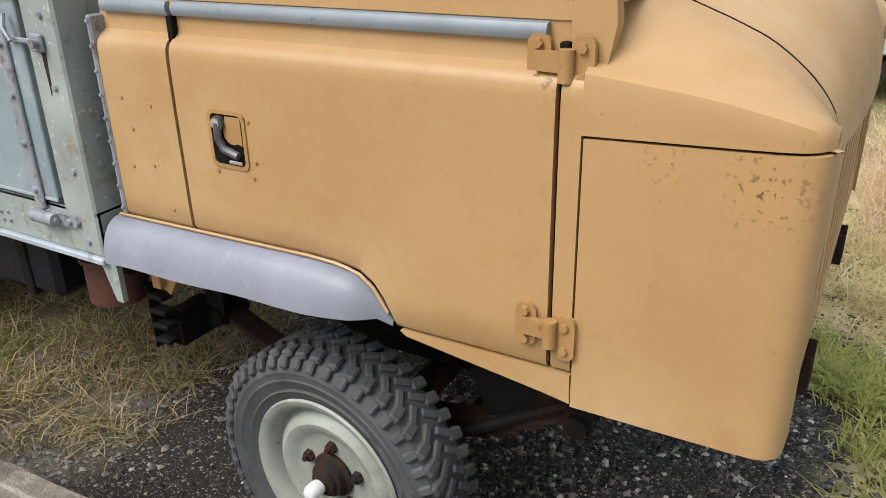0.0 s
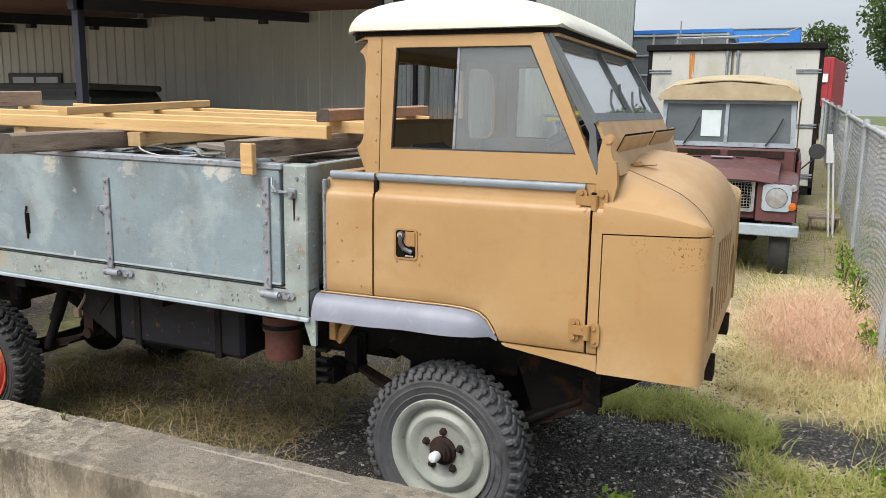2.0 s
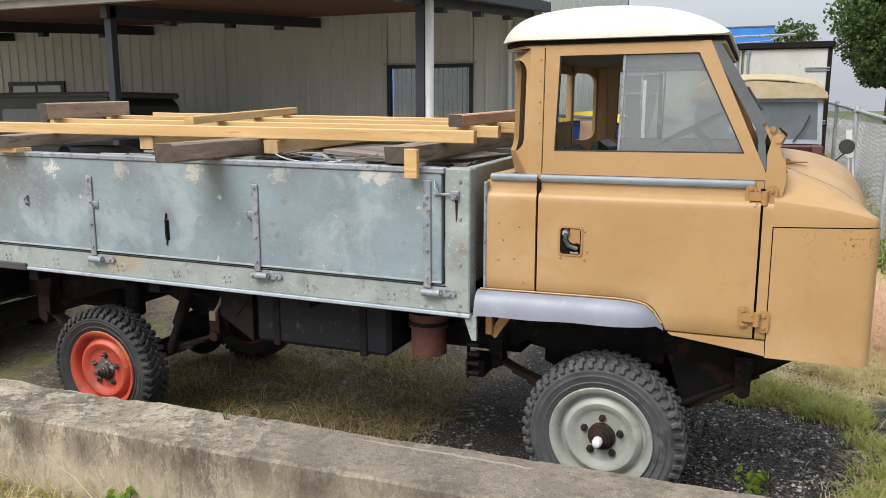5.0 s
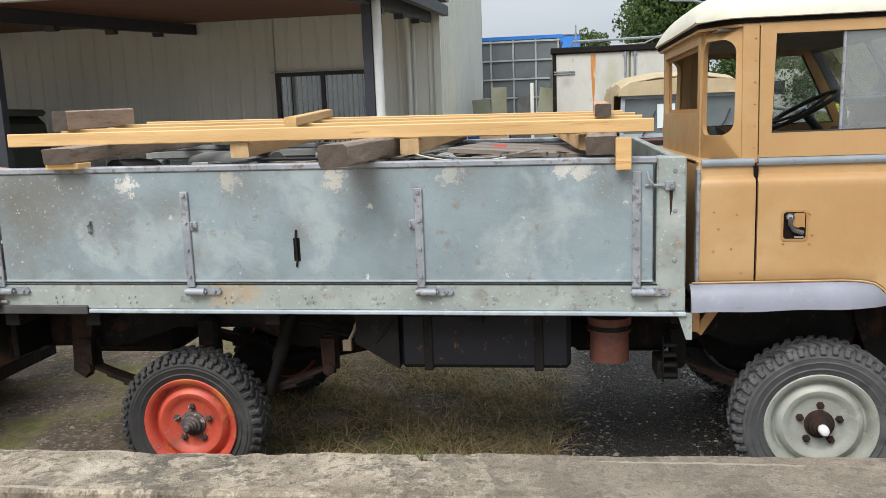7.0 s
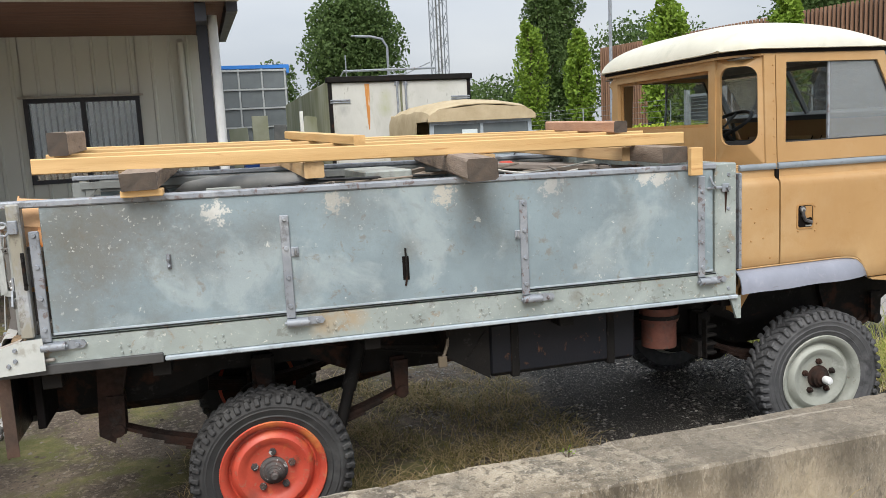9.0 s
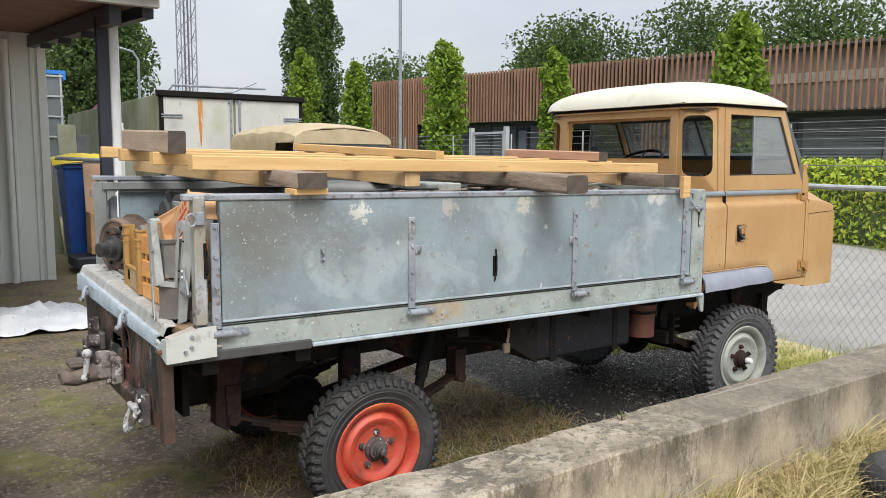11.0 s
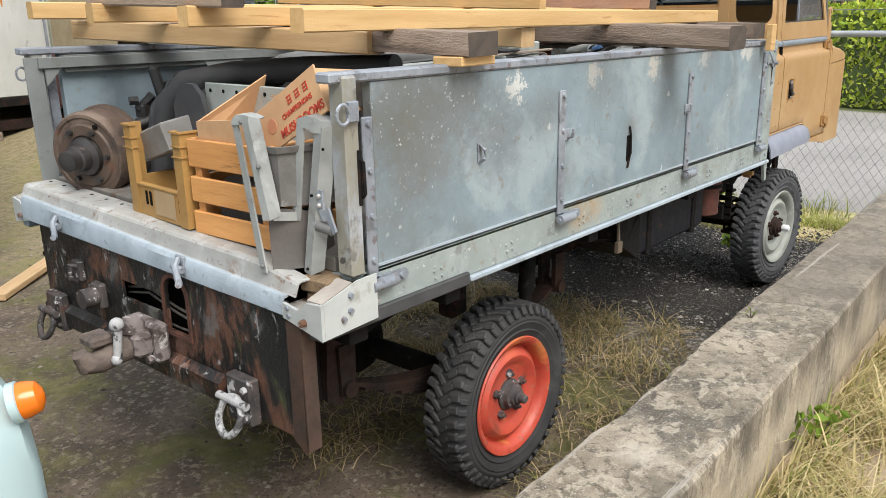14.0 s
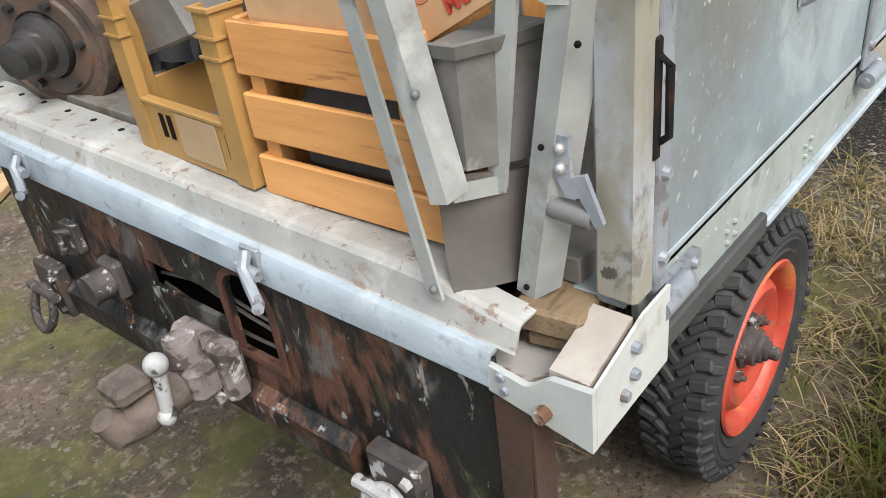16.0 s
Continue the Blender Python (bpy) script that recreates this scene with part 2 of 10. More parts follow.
def glass(name, tint=(0.9, 0.93, 0.92), rough=0.02, haze=0.0):
    """A thin pane: mostly clear, with more gloss at a glancing angle and a pale film of dirt; the windscreen's film
    stands for reflected sky.
    """
    m = bpy.data.materials.new(name)
    m.use_nodes = True
    N, L = m.node_tree.nodes, m.node_tree.links
    N.clear()
    out, tr, gl, df = N.new("ShaderNodeOutputMaterial"), N.new("ShaderNodeBsdfTransparent"), N.new("ShaderNodeBsdfGlossy"), N.new("ShaderNodeBsdfDiffuse")
    tr.inputs["Color"].default_value, gl.inputs["Roughness"].default_value = rgb(tint), rough
    df.inputs["Color"].default_value = (0.55, 0.58, 0.60, 1)
    lw, fr, m1, m2 = N.new("ShaderNodeLayerWeight"), N.new("ShaderNodeMath"), N.new("ShaderNodeMixShader"), N.new("ShaderNodeMixShader")
    fr.operation, fr.inputs[1].default_value = "POWER", 2.4
    fm = N.new("ShaderNodeMapRange")
    fm.inputs["To Min"].default_value, fm.inputs["To Max"].default_value = 0.10, 0.9
    L.new(lw.outputs["Facing"], fr.inputs[0])
    L.new(fr.outputs[0], fm.inputs["Value"])
    nz, mr = N.new("ShaderNodeTexNoise"), N.new("ShaderNodeMapRange")
    nz.inputs["Scale"].default_value = 4.0
    mr.inputs["To Min"].default_value, mr.inputs["To Max"].default_value = haze * 0.6, haze * 1.4
    L.new(nz.outputs["Fac"], mr.inputs["Value"])
    L.new(mr.outputs["Result"], m1.inputs[0])
    L.new(tr.outputs[0], m1.inputs[1])
    L.new(df.outputs[0], m1.inputs[2])
    L.new(fm.outputs["Result"], m2.inputs[0])
    L.new(m1.outputs[0], m2.inputs[1])
    L.new(gl.outputs[0], m2.inputs[2])
    L.new(m2.outputs[0], out.inputs["Surface"])
    return m


RUST = (0.10, 0.035, 0.016)
# low pale spots: faded patches, and a gloss highlight painted at the door's foot
OCHRE = mat("ochre_paint", (0.405, 0.250, 0.110), (0.36, 0.213, 0.088), rough=0.46, s=2.2, bump=0.06, bs=120, layers=[((0.45, 0.315, 0.17), 1.6, 0.50, 0.70, 0.55), ((0.33, 0.18, 0.06), 7, 0.60, 0.74, 0.35), ((0.16, 0.075, 0.03), 90, 0.735, 0.76, 0.6)],
            flecks=((0.10, 0.045, 0.02), 75, 0.575, 0.60), spots=[(3.50, -0.80, 0.86, 0.13, (0.50, 0.36, 0.20), 0.55, 0), (3.30, -0.80, 0.80, 0.10, (0.49, 0.35, 0.19), 0.5, 0), (2.95, -0.80, 1.02, 0.12, (0.48, 0.335, 0.175), 0.5, 0), (3.62, -0.80, 1.10, 0.08, (0.33, 0.19, 0.075), 0.4, 0), (2.75, -0.80, 1.32, 0.14, (0.36, 0.21, 0.085), 0.45, 0), (3.69, -0.80, 1.36, 0.055, (0.40, 0.235, 0.09), 0.8), (3.54, -0.80, 1.385, 0.03, (0.42, 0.25, 0.1), 0.6), (3.36, -0.80, 1.50, 0.03, (0.36, 0.21, 0.08), 0.8)])
OCHRE_DARK = mat("ochre_worn", (0.37, 0.21, 0.08), (0.31, 0.17, 0.06), rough=0.55, s=6, layers=[(RUST, 40, 0.66, 0.72, 0.6)])
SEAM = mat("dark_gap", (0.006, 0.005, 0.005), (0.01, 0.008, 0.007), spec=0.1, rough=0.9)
CREAM = mat("cream_paint", (0.60, 0.59, 0.505), (0.52, 0.51, 0.43), rough=0.55, s=3, layers=[((0.30, 0.32, 0.26), 5, 0.60, 0.8, 0.45), ((0.45, 0.46, 0.42), 2, 0.55, 0.75, 0.5)])
WHITE_SPOT = (0.60, 0.60, 0.57)
BEDPAINT = mat("bed_grey_paint", (0.222, 0.286, 0.318), (0.165, 0.210, 0.234), rough=0.6, s=2.4, bump=0.22, bs=70, flecks=((0.46, 0.475, 0.46), 62, 0.635, 0.665),
               layers=[((0.33, 0.385, 0.40), 3.1, 0.52, 0.68, 0.6), ((0.13, 0.135, 0.125), 2.3, 0.58, 0.75, 0.5), ((0.52, 0.54, 0.53), 38, 0.745, 0.77, 0.8), ((0.16, 0.11, 0.065), 15, 0.64, 0.74, 0.45), ((0.09, 0.095, 0.095), 26, 0.70, 0.76, 0.45), ((0.17, 0.195, 0.195), 9, 0.58, 0.72, 0.35)],
               spots=[(-0.14, -0.862, 1.545, 0.055, WHITE_SPOT), (0.32, -0.862, 1.55, 0.05, (0.45, 0.44, 0.40)), (0.79, -0.862, 1.55, 0.06, (0.50, 0.48, 0.43)), (1.27, -0.862, 1.562, 0.055, (0.42, 0.43, 0.42)), (1.80, -0.862, 1.560, 0.060, (0.48, 0.48, 0.455)), (1.73, -0.862, 1.565, 0.045, (0.48, 0.48, 0.455)), (1.575, -0.862, 1.36, 0.009, (0.68, 0.69, 0.68)), (1.585, -0.862, 1.342, 0.011, (0.68, 0.69, 0.68)), (1.578, -0.862, 1.325, 0.008, (0.68, 0.69, 0.68)), (1.60, -0.862, 1.355, 0.007, (0.68, 0.69, 0.68)),
                      (-0.50, -0.862, 1.52, 0.17, (0.13, 0.128, 0.118), 0.8), (-0.68, -0.862, 1.47, 0.12, (0.12, 0.118, 0.10), 0.75), (-0.24, -0.862, 1.42, 0.12, (0.13, 0.13, 0.125), 0.65), (0.03, -0.862, 1.45, 0.08, (0.14, 0.145, 0.14), 0.6), (-0.55, -0.862, 1.36, 0.10, (0.15, 0.15, 0.14), 0.5), (0.9, -0.862, 1.58, 0.12, (0.16, 0.16, 0.15), 0.5), (1.5, -0.862, 1.20, 0.10, (0.36, 0.41, 0.42), 0.5), (0.40, -0.862, 1.54, 0.13, (0.13, 0.135, 0.13), 0.55), (1.32, -0.862, 1.56, 0.10, (0.14, 0.14, 0.135), 0.5), (1.92, -0.862, 1.50, 0.09, (0.13, 0.135, 0.135), 0.5), (0.62, -0.862, 1.33, 0.05, (0.14, 0.13, 0.11), 0.5), (-0.70, -0.862, 1.24, 0.10, (0.15, 0.15, 0.14), 0.5), (0.16, -0.862, 1.22, 0.06, (0.16, 0.16, 0.155), 0.45)]
               + [(x, -0.862, z, 0.016, (0.52, 0.53, 0.51)) for x, z in ((-0.45, 1.19), (0.05, 1.40), (0.93, 1.43), (-0.02, 1.57), (1.98, 1.42), (0.9, 1.13), (1.5, 1.13), (0.2, 1.13), (-0.55, 1.14))])
RAILPAINT = mat("rail_green_grey", (0.285, 0.325, 0.312), (0.225, 0.26, 0.252), rough=0.6, s=3, bump=0.16, layers=[((0.37, 0.415, 0.41), 4, 0.55, 0.75, 0.5), ((0.24, 0.14, 0.055), 12, 0.62, 0.70, 0.5), ((0.55, 0.55, 0.52), 45, 0.66, 0.70, 0.7), ((0.12, 0.115, 0.10), 22, 0.62, 0.70, 0.5)], spots=[(0.25, -0.86, 1.06, 0.06, (0.33, 0.20, 0.07), 0.6), (0.37, -0.86, 1.07, 0.05, (0.36, 0.22, 0.08), 0.6), (1.38, -0.86, 1.05, 0.03, (0.13, 0.115, 0.09), 0.7), (2.17, -0.86, 1.36, 0.05, (0.40, 0.43, 0.42), 0.6), (2.15, -0.86, 1.20, 0.06, (0.17, 0.175, 0.16), 0.5)])
LIPWHITE = mat("scuffed_white_edge", (0.35, 0.41, 0.46), (0.27, 0.315, 0.35), rough=0.6, s=5, bump=0.2, layers=[((0.45, 0.49, 0.52), 7, 0.57, 0.72, 0.6), ((0.16, 0.16, 0.15), 6, 0.58, 0.74, 0.6), ((0.12, 0.12, 0.115), 22, 0.64, 0.74, 0.5), ((0.17, 0.085, 0.05), 30, 0.72, 0.78, 0.6)])
LIPBLACK = mat("black_patch", (0.035, 0.036, 0.038), (0.06, 0.06, 0.06), rough=0.7, s=10)
GALV = mat("galvanised", (0.27, 0.295, 0.33), (0.20, 0.22, 0.25), rough=0.5, metal=0.2, s=9, bump=0.15, layers=[((0.40, 0.42, 0.45), 6, 0.55, 0.70, 0.5), (RUST, 26, 0.60, 0.68, 0.6), ((0.07, 0.065, 0.06), 14, 0.60, 0.70, 0.5)])
WAIST = mat("blue_grey_rail_paint", (0.225, 0.262, 0.30), (0.17, 0.20, 0.23), rough=0.42, s=6, bump=0.08, layers=[((0.34, 0.37, 0.40), 5, 0.58, 0.74, 0.5), ((0.10, 0.10, 0.10), 15, 0.66, 0.76, 0.5), (RUST, 40, 0.72, 0.78, 0.5)])
FLARE = mat("grey_primer", (0.238, 0.256, 0.315), (0.19, 0.205, 0.25), rough=0.45, s=4, bump=0.1, layers=[((0.34, 0.34, 0.39), 6, 0.56, 0.72, 0.6), ((0.12, 0.11, 0.11), 20, 0.70, 0.78, 0.4)])
CHASSIS = mat("chassis_black", (0.007, 0.0067, 0.0067), (0.013, 0.0115, 0.0105), rough=0.75, spec=0.15, s=7, bump=0.3, bs=50, layers=[((0.05, 0.022, 0.013), 6, 0.57, 0.7, 0.7), ((0.045, 0.042, 0.04), 22, 0.64, 0.75, 0.5)])
TANK = mat("tank_blue_black", (0.009, 0.0105, 0.015), (0.012, 0.012, 0.015), rough=0.55, spec=0.2, s=5, layers=[((0.11, 0.05, 0.025), 12, 0.66, 0.74, 0.8)])
RUSTY = mat("rusty_steel", (0.040, 0.019, 0.013), (0.016, 0.011, 0.009), spec=0.25, rough=0.85, s=9, bump=0.4, bs=70, layers=[((0.025, 0.022, 0.02), 15, 0.55, 0.7, 0.7)])
REAR = mat("rear_beam_black", (0.011, 0.011, 0.011), (0.026, 0.025, 0.024), rough=0.36, s=4, bump=0.6, bs=40, layers=[((0.14, 0.068, 0.045), 4.2, 0.57, 0.64, 0.85), ((0.16, 0.155, 0.15), 8, 0.58, 0.66, 0.65), ((0.006, 0.006, 0.006), 6, 0.53, 0.62, 0.85), ((0.36, 0.355, 0.35), 24, 0.66, 0.70, 0.75), ((0.19, 0.075, 0.035), 12, 0.62, 0.68, 0.75), ((0.13, 0.14, 0.055), 7, 0.65, 0.72, 0.6)], stretch=(1, 1, 0.6))
CAST = mat("cast_iron_chipped", (0.035, 0.033, 0.033), (0.09, 0.075, 0.07), rough=0.6, s=14, bump=0.4, bs=60, layers=[((0.5, 0.5, 0.5), 24, 0.62, 0.68, 0.8), (RUST, 18, 0.58, 0.7, 0.5)])
SILVER = mat("bare_metal", (0.55, 0.55, 0.55), (0.4, 0.4, 0.4), rough=0.4, metal=0.7, s=20)
RUBBER = mat("tyre_rubber", (0.022, 0.022, 0.023), (0.034, 0.033, 0.033), rough=0.75, s=8, bump=0.25, bs=90, layers=[((0.075, 0.075, 0.073), 5, 0.56, 0.75, 0.6)])
RUBBER_GREY = mat("tyre_rubber_faded", (0.075, 0.076, 0.08), (0.05, 0.051, 0.054), rough=0.8, s=7, bump=0.25, bs=90, layers=[((0.14, 0.14, 0.145), 6, 0.55, 0.75, 0.55), ((0.015, 0.015, 0.017), 5, 0.60, 0.70, 0.7)])
RED = mat("red_wheel_paint", (0.50, 0.075, 0.043), (0.39, 0.048, 0.028), rough=0.5, s=7, bump=0.12, layers=[((0.60, 0.25, 0.06), 5, 0.57, 0.70, 0.55), ((0.15, 0.05, 0.03), 15, 0.60, 0.70, 0.65), ((0.30, 0.15, 0.10), 30, 0.62, 0.70, 0.6)],
          spots=[(0, -0.05, 0, 0.060, (0.24, 0.10, 0.07), 0.75), (0, -0.08, 0.21, 0.05, (0.58, 0.20, 0.05), 0.6), (0.16, -0.08, 0.13, 0.04, (0.55, 0.22, 0.06), 0.6), (-0.10, -0.05, -0.10, 0.03, (0.13, 0.05, 0.035), 0.7)])
RIMGREY = mat("grey_wheel_paint", (0.32, 0.335, 0.30), (0.24, 0.25, 0.22), rough=0.5, s=7, bump=0.12, spots=[(0, -0.05, 0, 0.055, (0.16, 0.10, 0.07), 0.7), (0.12, -0.07, -0.15, 0.05, (0.15, 0.15, 0.13), 0.6)], layers=[((0.42, 0.43, 0.40), 9, 0.56, 0.72, 0.6), (RUST, 22, 0.66, 0.76, 0.5)])
BLACKPLASTIC = mat("black_vinyl", (0.018, 0.018, 0.02), (0.03, 0.03, 0.03), rough=0.55, s=6)
# strong pale haze paints the bright sky reflection onto the windscreen
WINDSCREEN = glass("sky_hazed_windscreen", (0.93, 0.95, 0.95), 0.02, 0.24)
SHOP_PANE = glass("shop_pane", (0.92, 0.94, 0.94), 0.02, 0.03)
PANE_HAZY = glass("hazy_pane", (0.82, 0.85, 0.84), 0.04, 0.13)
CONCRETE = mat("weathered_concrete", (0.42, 0.36, 0.275), (0.18, 0.147, 0.105), rough=0.92, s=4.5, bump=1.0, bs=75, stretch=(1, 1, 0.45),
               layers=[((0.085, 0.078, 0.066), 2.6, 0.55, 0.66, 0.75), ((0.52, 0.455, 0.36), 9, 0.54, 0.62, 0.75), ((0.075, 0.062, 0.045), 24, 0.55, 0.63, 0.7), ((0.13, 0.105, 0.05), 9, 0.60, 0.74, 0.5), ((0.50, 0.47, 0.42), 120, 0.60, 0.66, 0.6), ((0.06, 0.055, 0.045), 150, 0.60, 0.66, 0.6)],
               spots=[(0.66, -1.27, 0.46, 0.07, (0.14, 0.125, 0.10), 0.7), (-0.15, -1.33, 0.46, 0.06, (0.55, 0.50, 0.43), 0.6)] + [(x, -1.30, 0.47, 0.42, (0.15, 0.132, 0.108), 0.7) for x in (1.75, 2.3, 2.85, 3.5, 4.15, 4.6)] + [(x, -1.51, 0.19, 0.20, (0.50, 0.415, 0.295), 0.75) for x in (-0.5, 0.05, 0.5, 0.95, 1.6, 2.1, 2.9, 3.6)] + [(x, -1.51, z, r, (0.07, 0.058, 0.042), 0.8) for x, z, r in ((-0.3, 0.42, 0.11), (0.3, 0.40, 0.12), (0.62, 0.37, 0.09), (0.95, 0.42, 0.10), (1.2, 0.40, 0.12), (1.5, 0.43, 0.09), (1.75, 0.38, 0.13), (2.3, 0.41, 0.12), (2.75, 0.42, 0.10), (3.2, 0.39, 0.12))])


def worn_edge(m, y, z, width, colour):
    """Pale ragged wear along a straight arris that runs in x."""
    N, L = m.node_tree.nodes, m.node_tree.links
    p = N["Principled BSDF"]
    old = p.inputs["Base Color"].links[0].from_socket
    tc, sub_, mul, ln = N.new("ShaderNodeTexCoord"), N.new("ShaderNodeVectorMath"), N.new("ShaderNodeVectorMath"), N.new("ShaderNodeVectorMath")
    sub_.operation, mul.operation, ln.operation = "SUBTRACT", "MULTIPLY", "LENGTH"
    sub_.inputs[1].default_value, mul.inputs[1].default_value = (0, y, z), (0, 1, 1)
    nz, mr, ad, mx = N.new("ShaderNodeTexNoise"), N.new("ShaderNodeMapRange"), N.new("ShaderNodeMath"), N.new("ShaderNodeMixRGB")
    nz.inputs["Scale"].default_value, nz.inputs["Detail"].default_value = 13, 9
    nz.inputs["Roughness"].default_value = 0.72
    L.new(tc.outputs["Object"], sub_.inputs[0])
    L.new(sub_.outputs[0], mul.inputs[0])
    L.new(mul.outputs[0], ln.inputs[0])
    ad.operation, ad.inputs[1].default_value = "MULTIPLY_ADD", width * 9
    L.new(nz.outputs["Fac"], ad.inputs[0])
    L.new(ln.outputs["Value"], ad.inputs[2])
    mr.inputs["From Min"].default_value, mr.inputs["From Max"].default_value = width * 5.1, width * 4.5
    mr.inputs["To Max"].default_value = 0.6
    L.new(ad.outputs[0], mr.inputs["Value"])
    L.new(mr.outputs["Result"], mx.inputs[0])
    L.new(old, mx.inputs[1])
    mx.inputs[2].default_value = rgb(colour)
    L.new(mx.outputs["Color"], p.inputs["Base Color"])


worn_edge(CONCRETE, -1.500, 0.460, 0.012, (0.47, 0.43, 0.37))
worn_edge(CONCRETE, -1.165, 0.460, 0.010, (0.45, 0.41, 0.35))
CLADDING = mat("white_cladding", (0.68, 0.70, 0.665), (0.61, 0.63, 0.595), rough=0.5, s=1.2, bump=0.05, layers=[((0.40, 0.42, 0.37), 2.2, 0.6, 0.8, 0.35)], stretch=(1, 1, 0.3))
BLUEBLACK = mat("navy_steel", (0.018, 0.021, 0.032), (0.028, 0.03, 0.042), rough=0.5, s=4)
SOFFIT = mat("brown_soffit", (0.20, 0.085, 0.05), (0.13, 0.055, 0.034), rough=0.7, s=4, stretch=(0.3, 3, 1))
FASCIA = mat("fascia_grey_white", (0.52, 0.50, 0.46), (0.42, 0.40, 0.37), rough=0.7, s=3)
WHITEPAINT = mat("white_paint", (0.72, 0.73, 0.73), (0.62, 0.63, 0.63), rough=0.45, s=5)
PINE = mat("yellow_pine", (0.585, 0.385, 0.175), (0.49, 0.305, 0.125), rough=0.6, s=3, bump=0.15, bs=30, stretch=(0.6, 9, 9), rnd=0.12, layers=[((0.34, 0.15, 0.045), 5, 0.66, 0.75, 0.6)])
PINE_PALE = mat("pale_pine", (0.55, 0.375, 0.20), (0.45, 0.29, 0.14), rough=0.65, s=3, bump=0.15, bs=30, stretch=(0.6, 9, 9), rnd=0.12, layers=[((0.25, 0.12, 0.05), 5, 0.64, 0.75, 0.5)])
OLDWOOD = mat("weathered_beam", (0.29, 0.225, 0.175), (0.185, 0.138, 0.105), rough=0.85, s=4, bump=0.5, bs=30, stretch=(1.0, 7, 7), rnd=0.15, layers=[((0.055, 0.043, 0.036), 4, 0.58, 0.72, 0.7), ((0.38, 0.32, 0.27), 6, 0.60, 0.73, 0.5)])
ENDGRAIN = mat("dark_end_grain", (0.055, 0.045, 0.038), (0.09, 0.07, 0.055), rough=0.9, s=20, bump=0.5, bs=60)

# ---- setting: ground, wall, shed, fence ----
def ground_z(x, y):
    """The yard lies almost level; the road beyond the fence a little lower."""
    k = min(max((x + 1.0) / 5.0, 0.0), 1.0)
    z = 0.052 + 0.03 * k
    if y < -1.6:
        z = 0.03
    if y > 3.0:
        z -= 0.05 * min((y - 3.0) / 2.0, 1.0)
    # the ground climbs a little towards the parked off-roader
    u, v = min(max((x - 1.0) / 1.8, 0.0), 1.0), min(max((y - 0.9) / 3.6, 0.0), 1.0)
    w = min(max((x - 2.0) / 1.6, 0.0), 1.0) * min(max((14.0 - x) / 4.0, 0.0), 1.0)
    far = 0.05 * min(max(y - 4.5, 0.0), 4.0) + 0.032 * min(max(y - 8.5, 0.0), 30.0)
    return z + 0.22 * u * v * v * (3 - 2 * v) + w * far


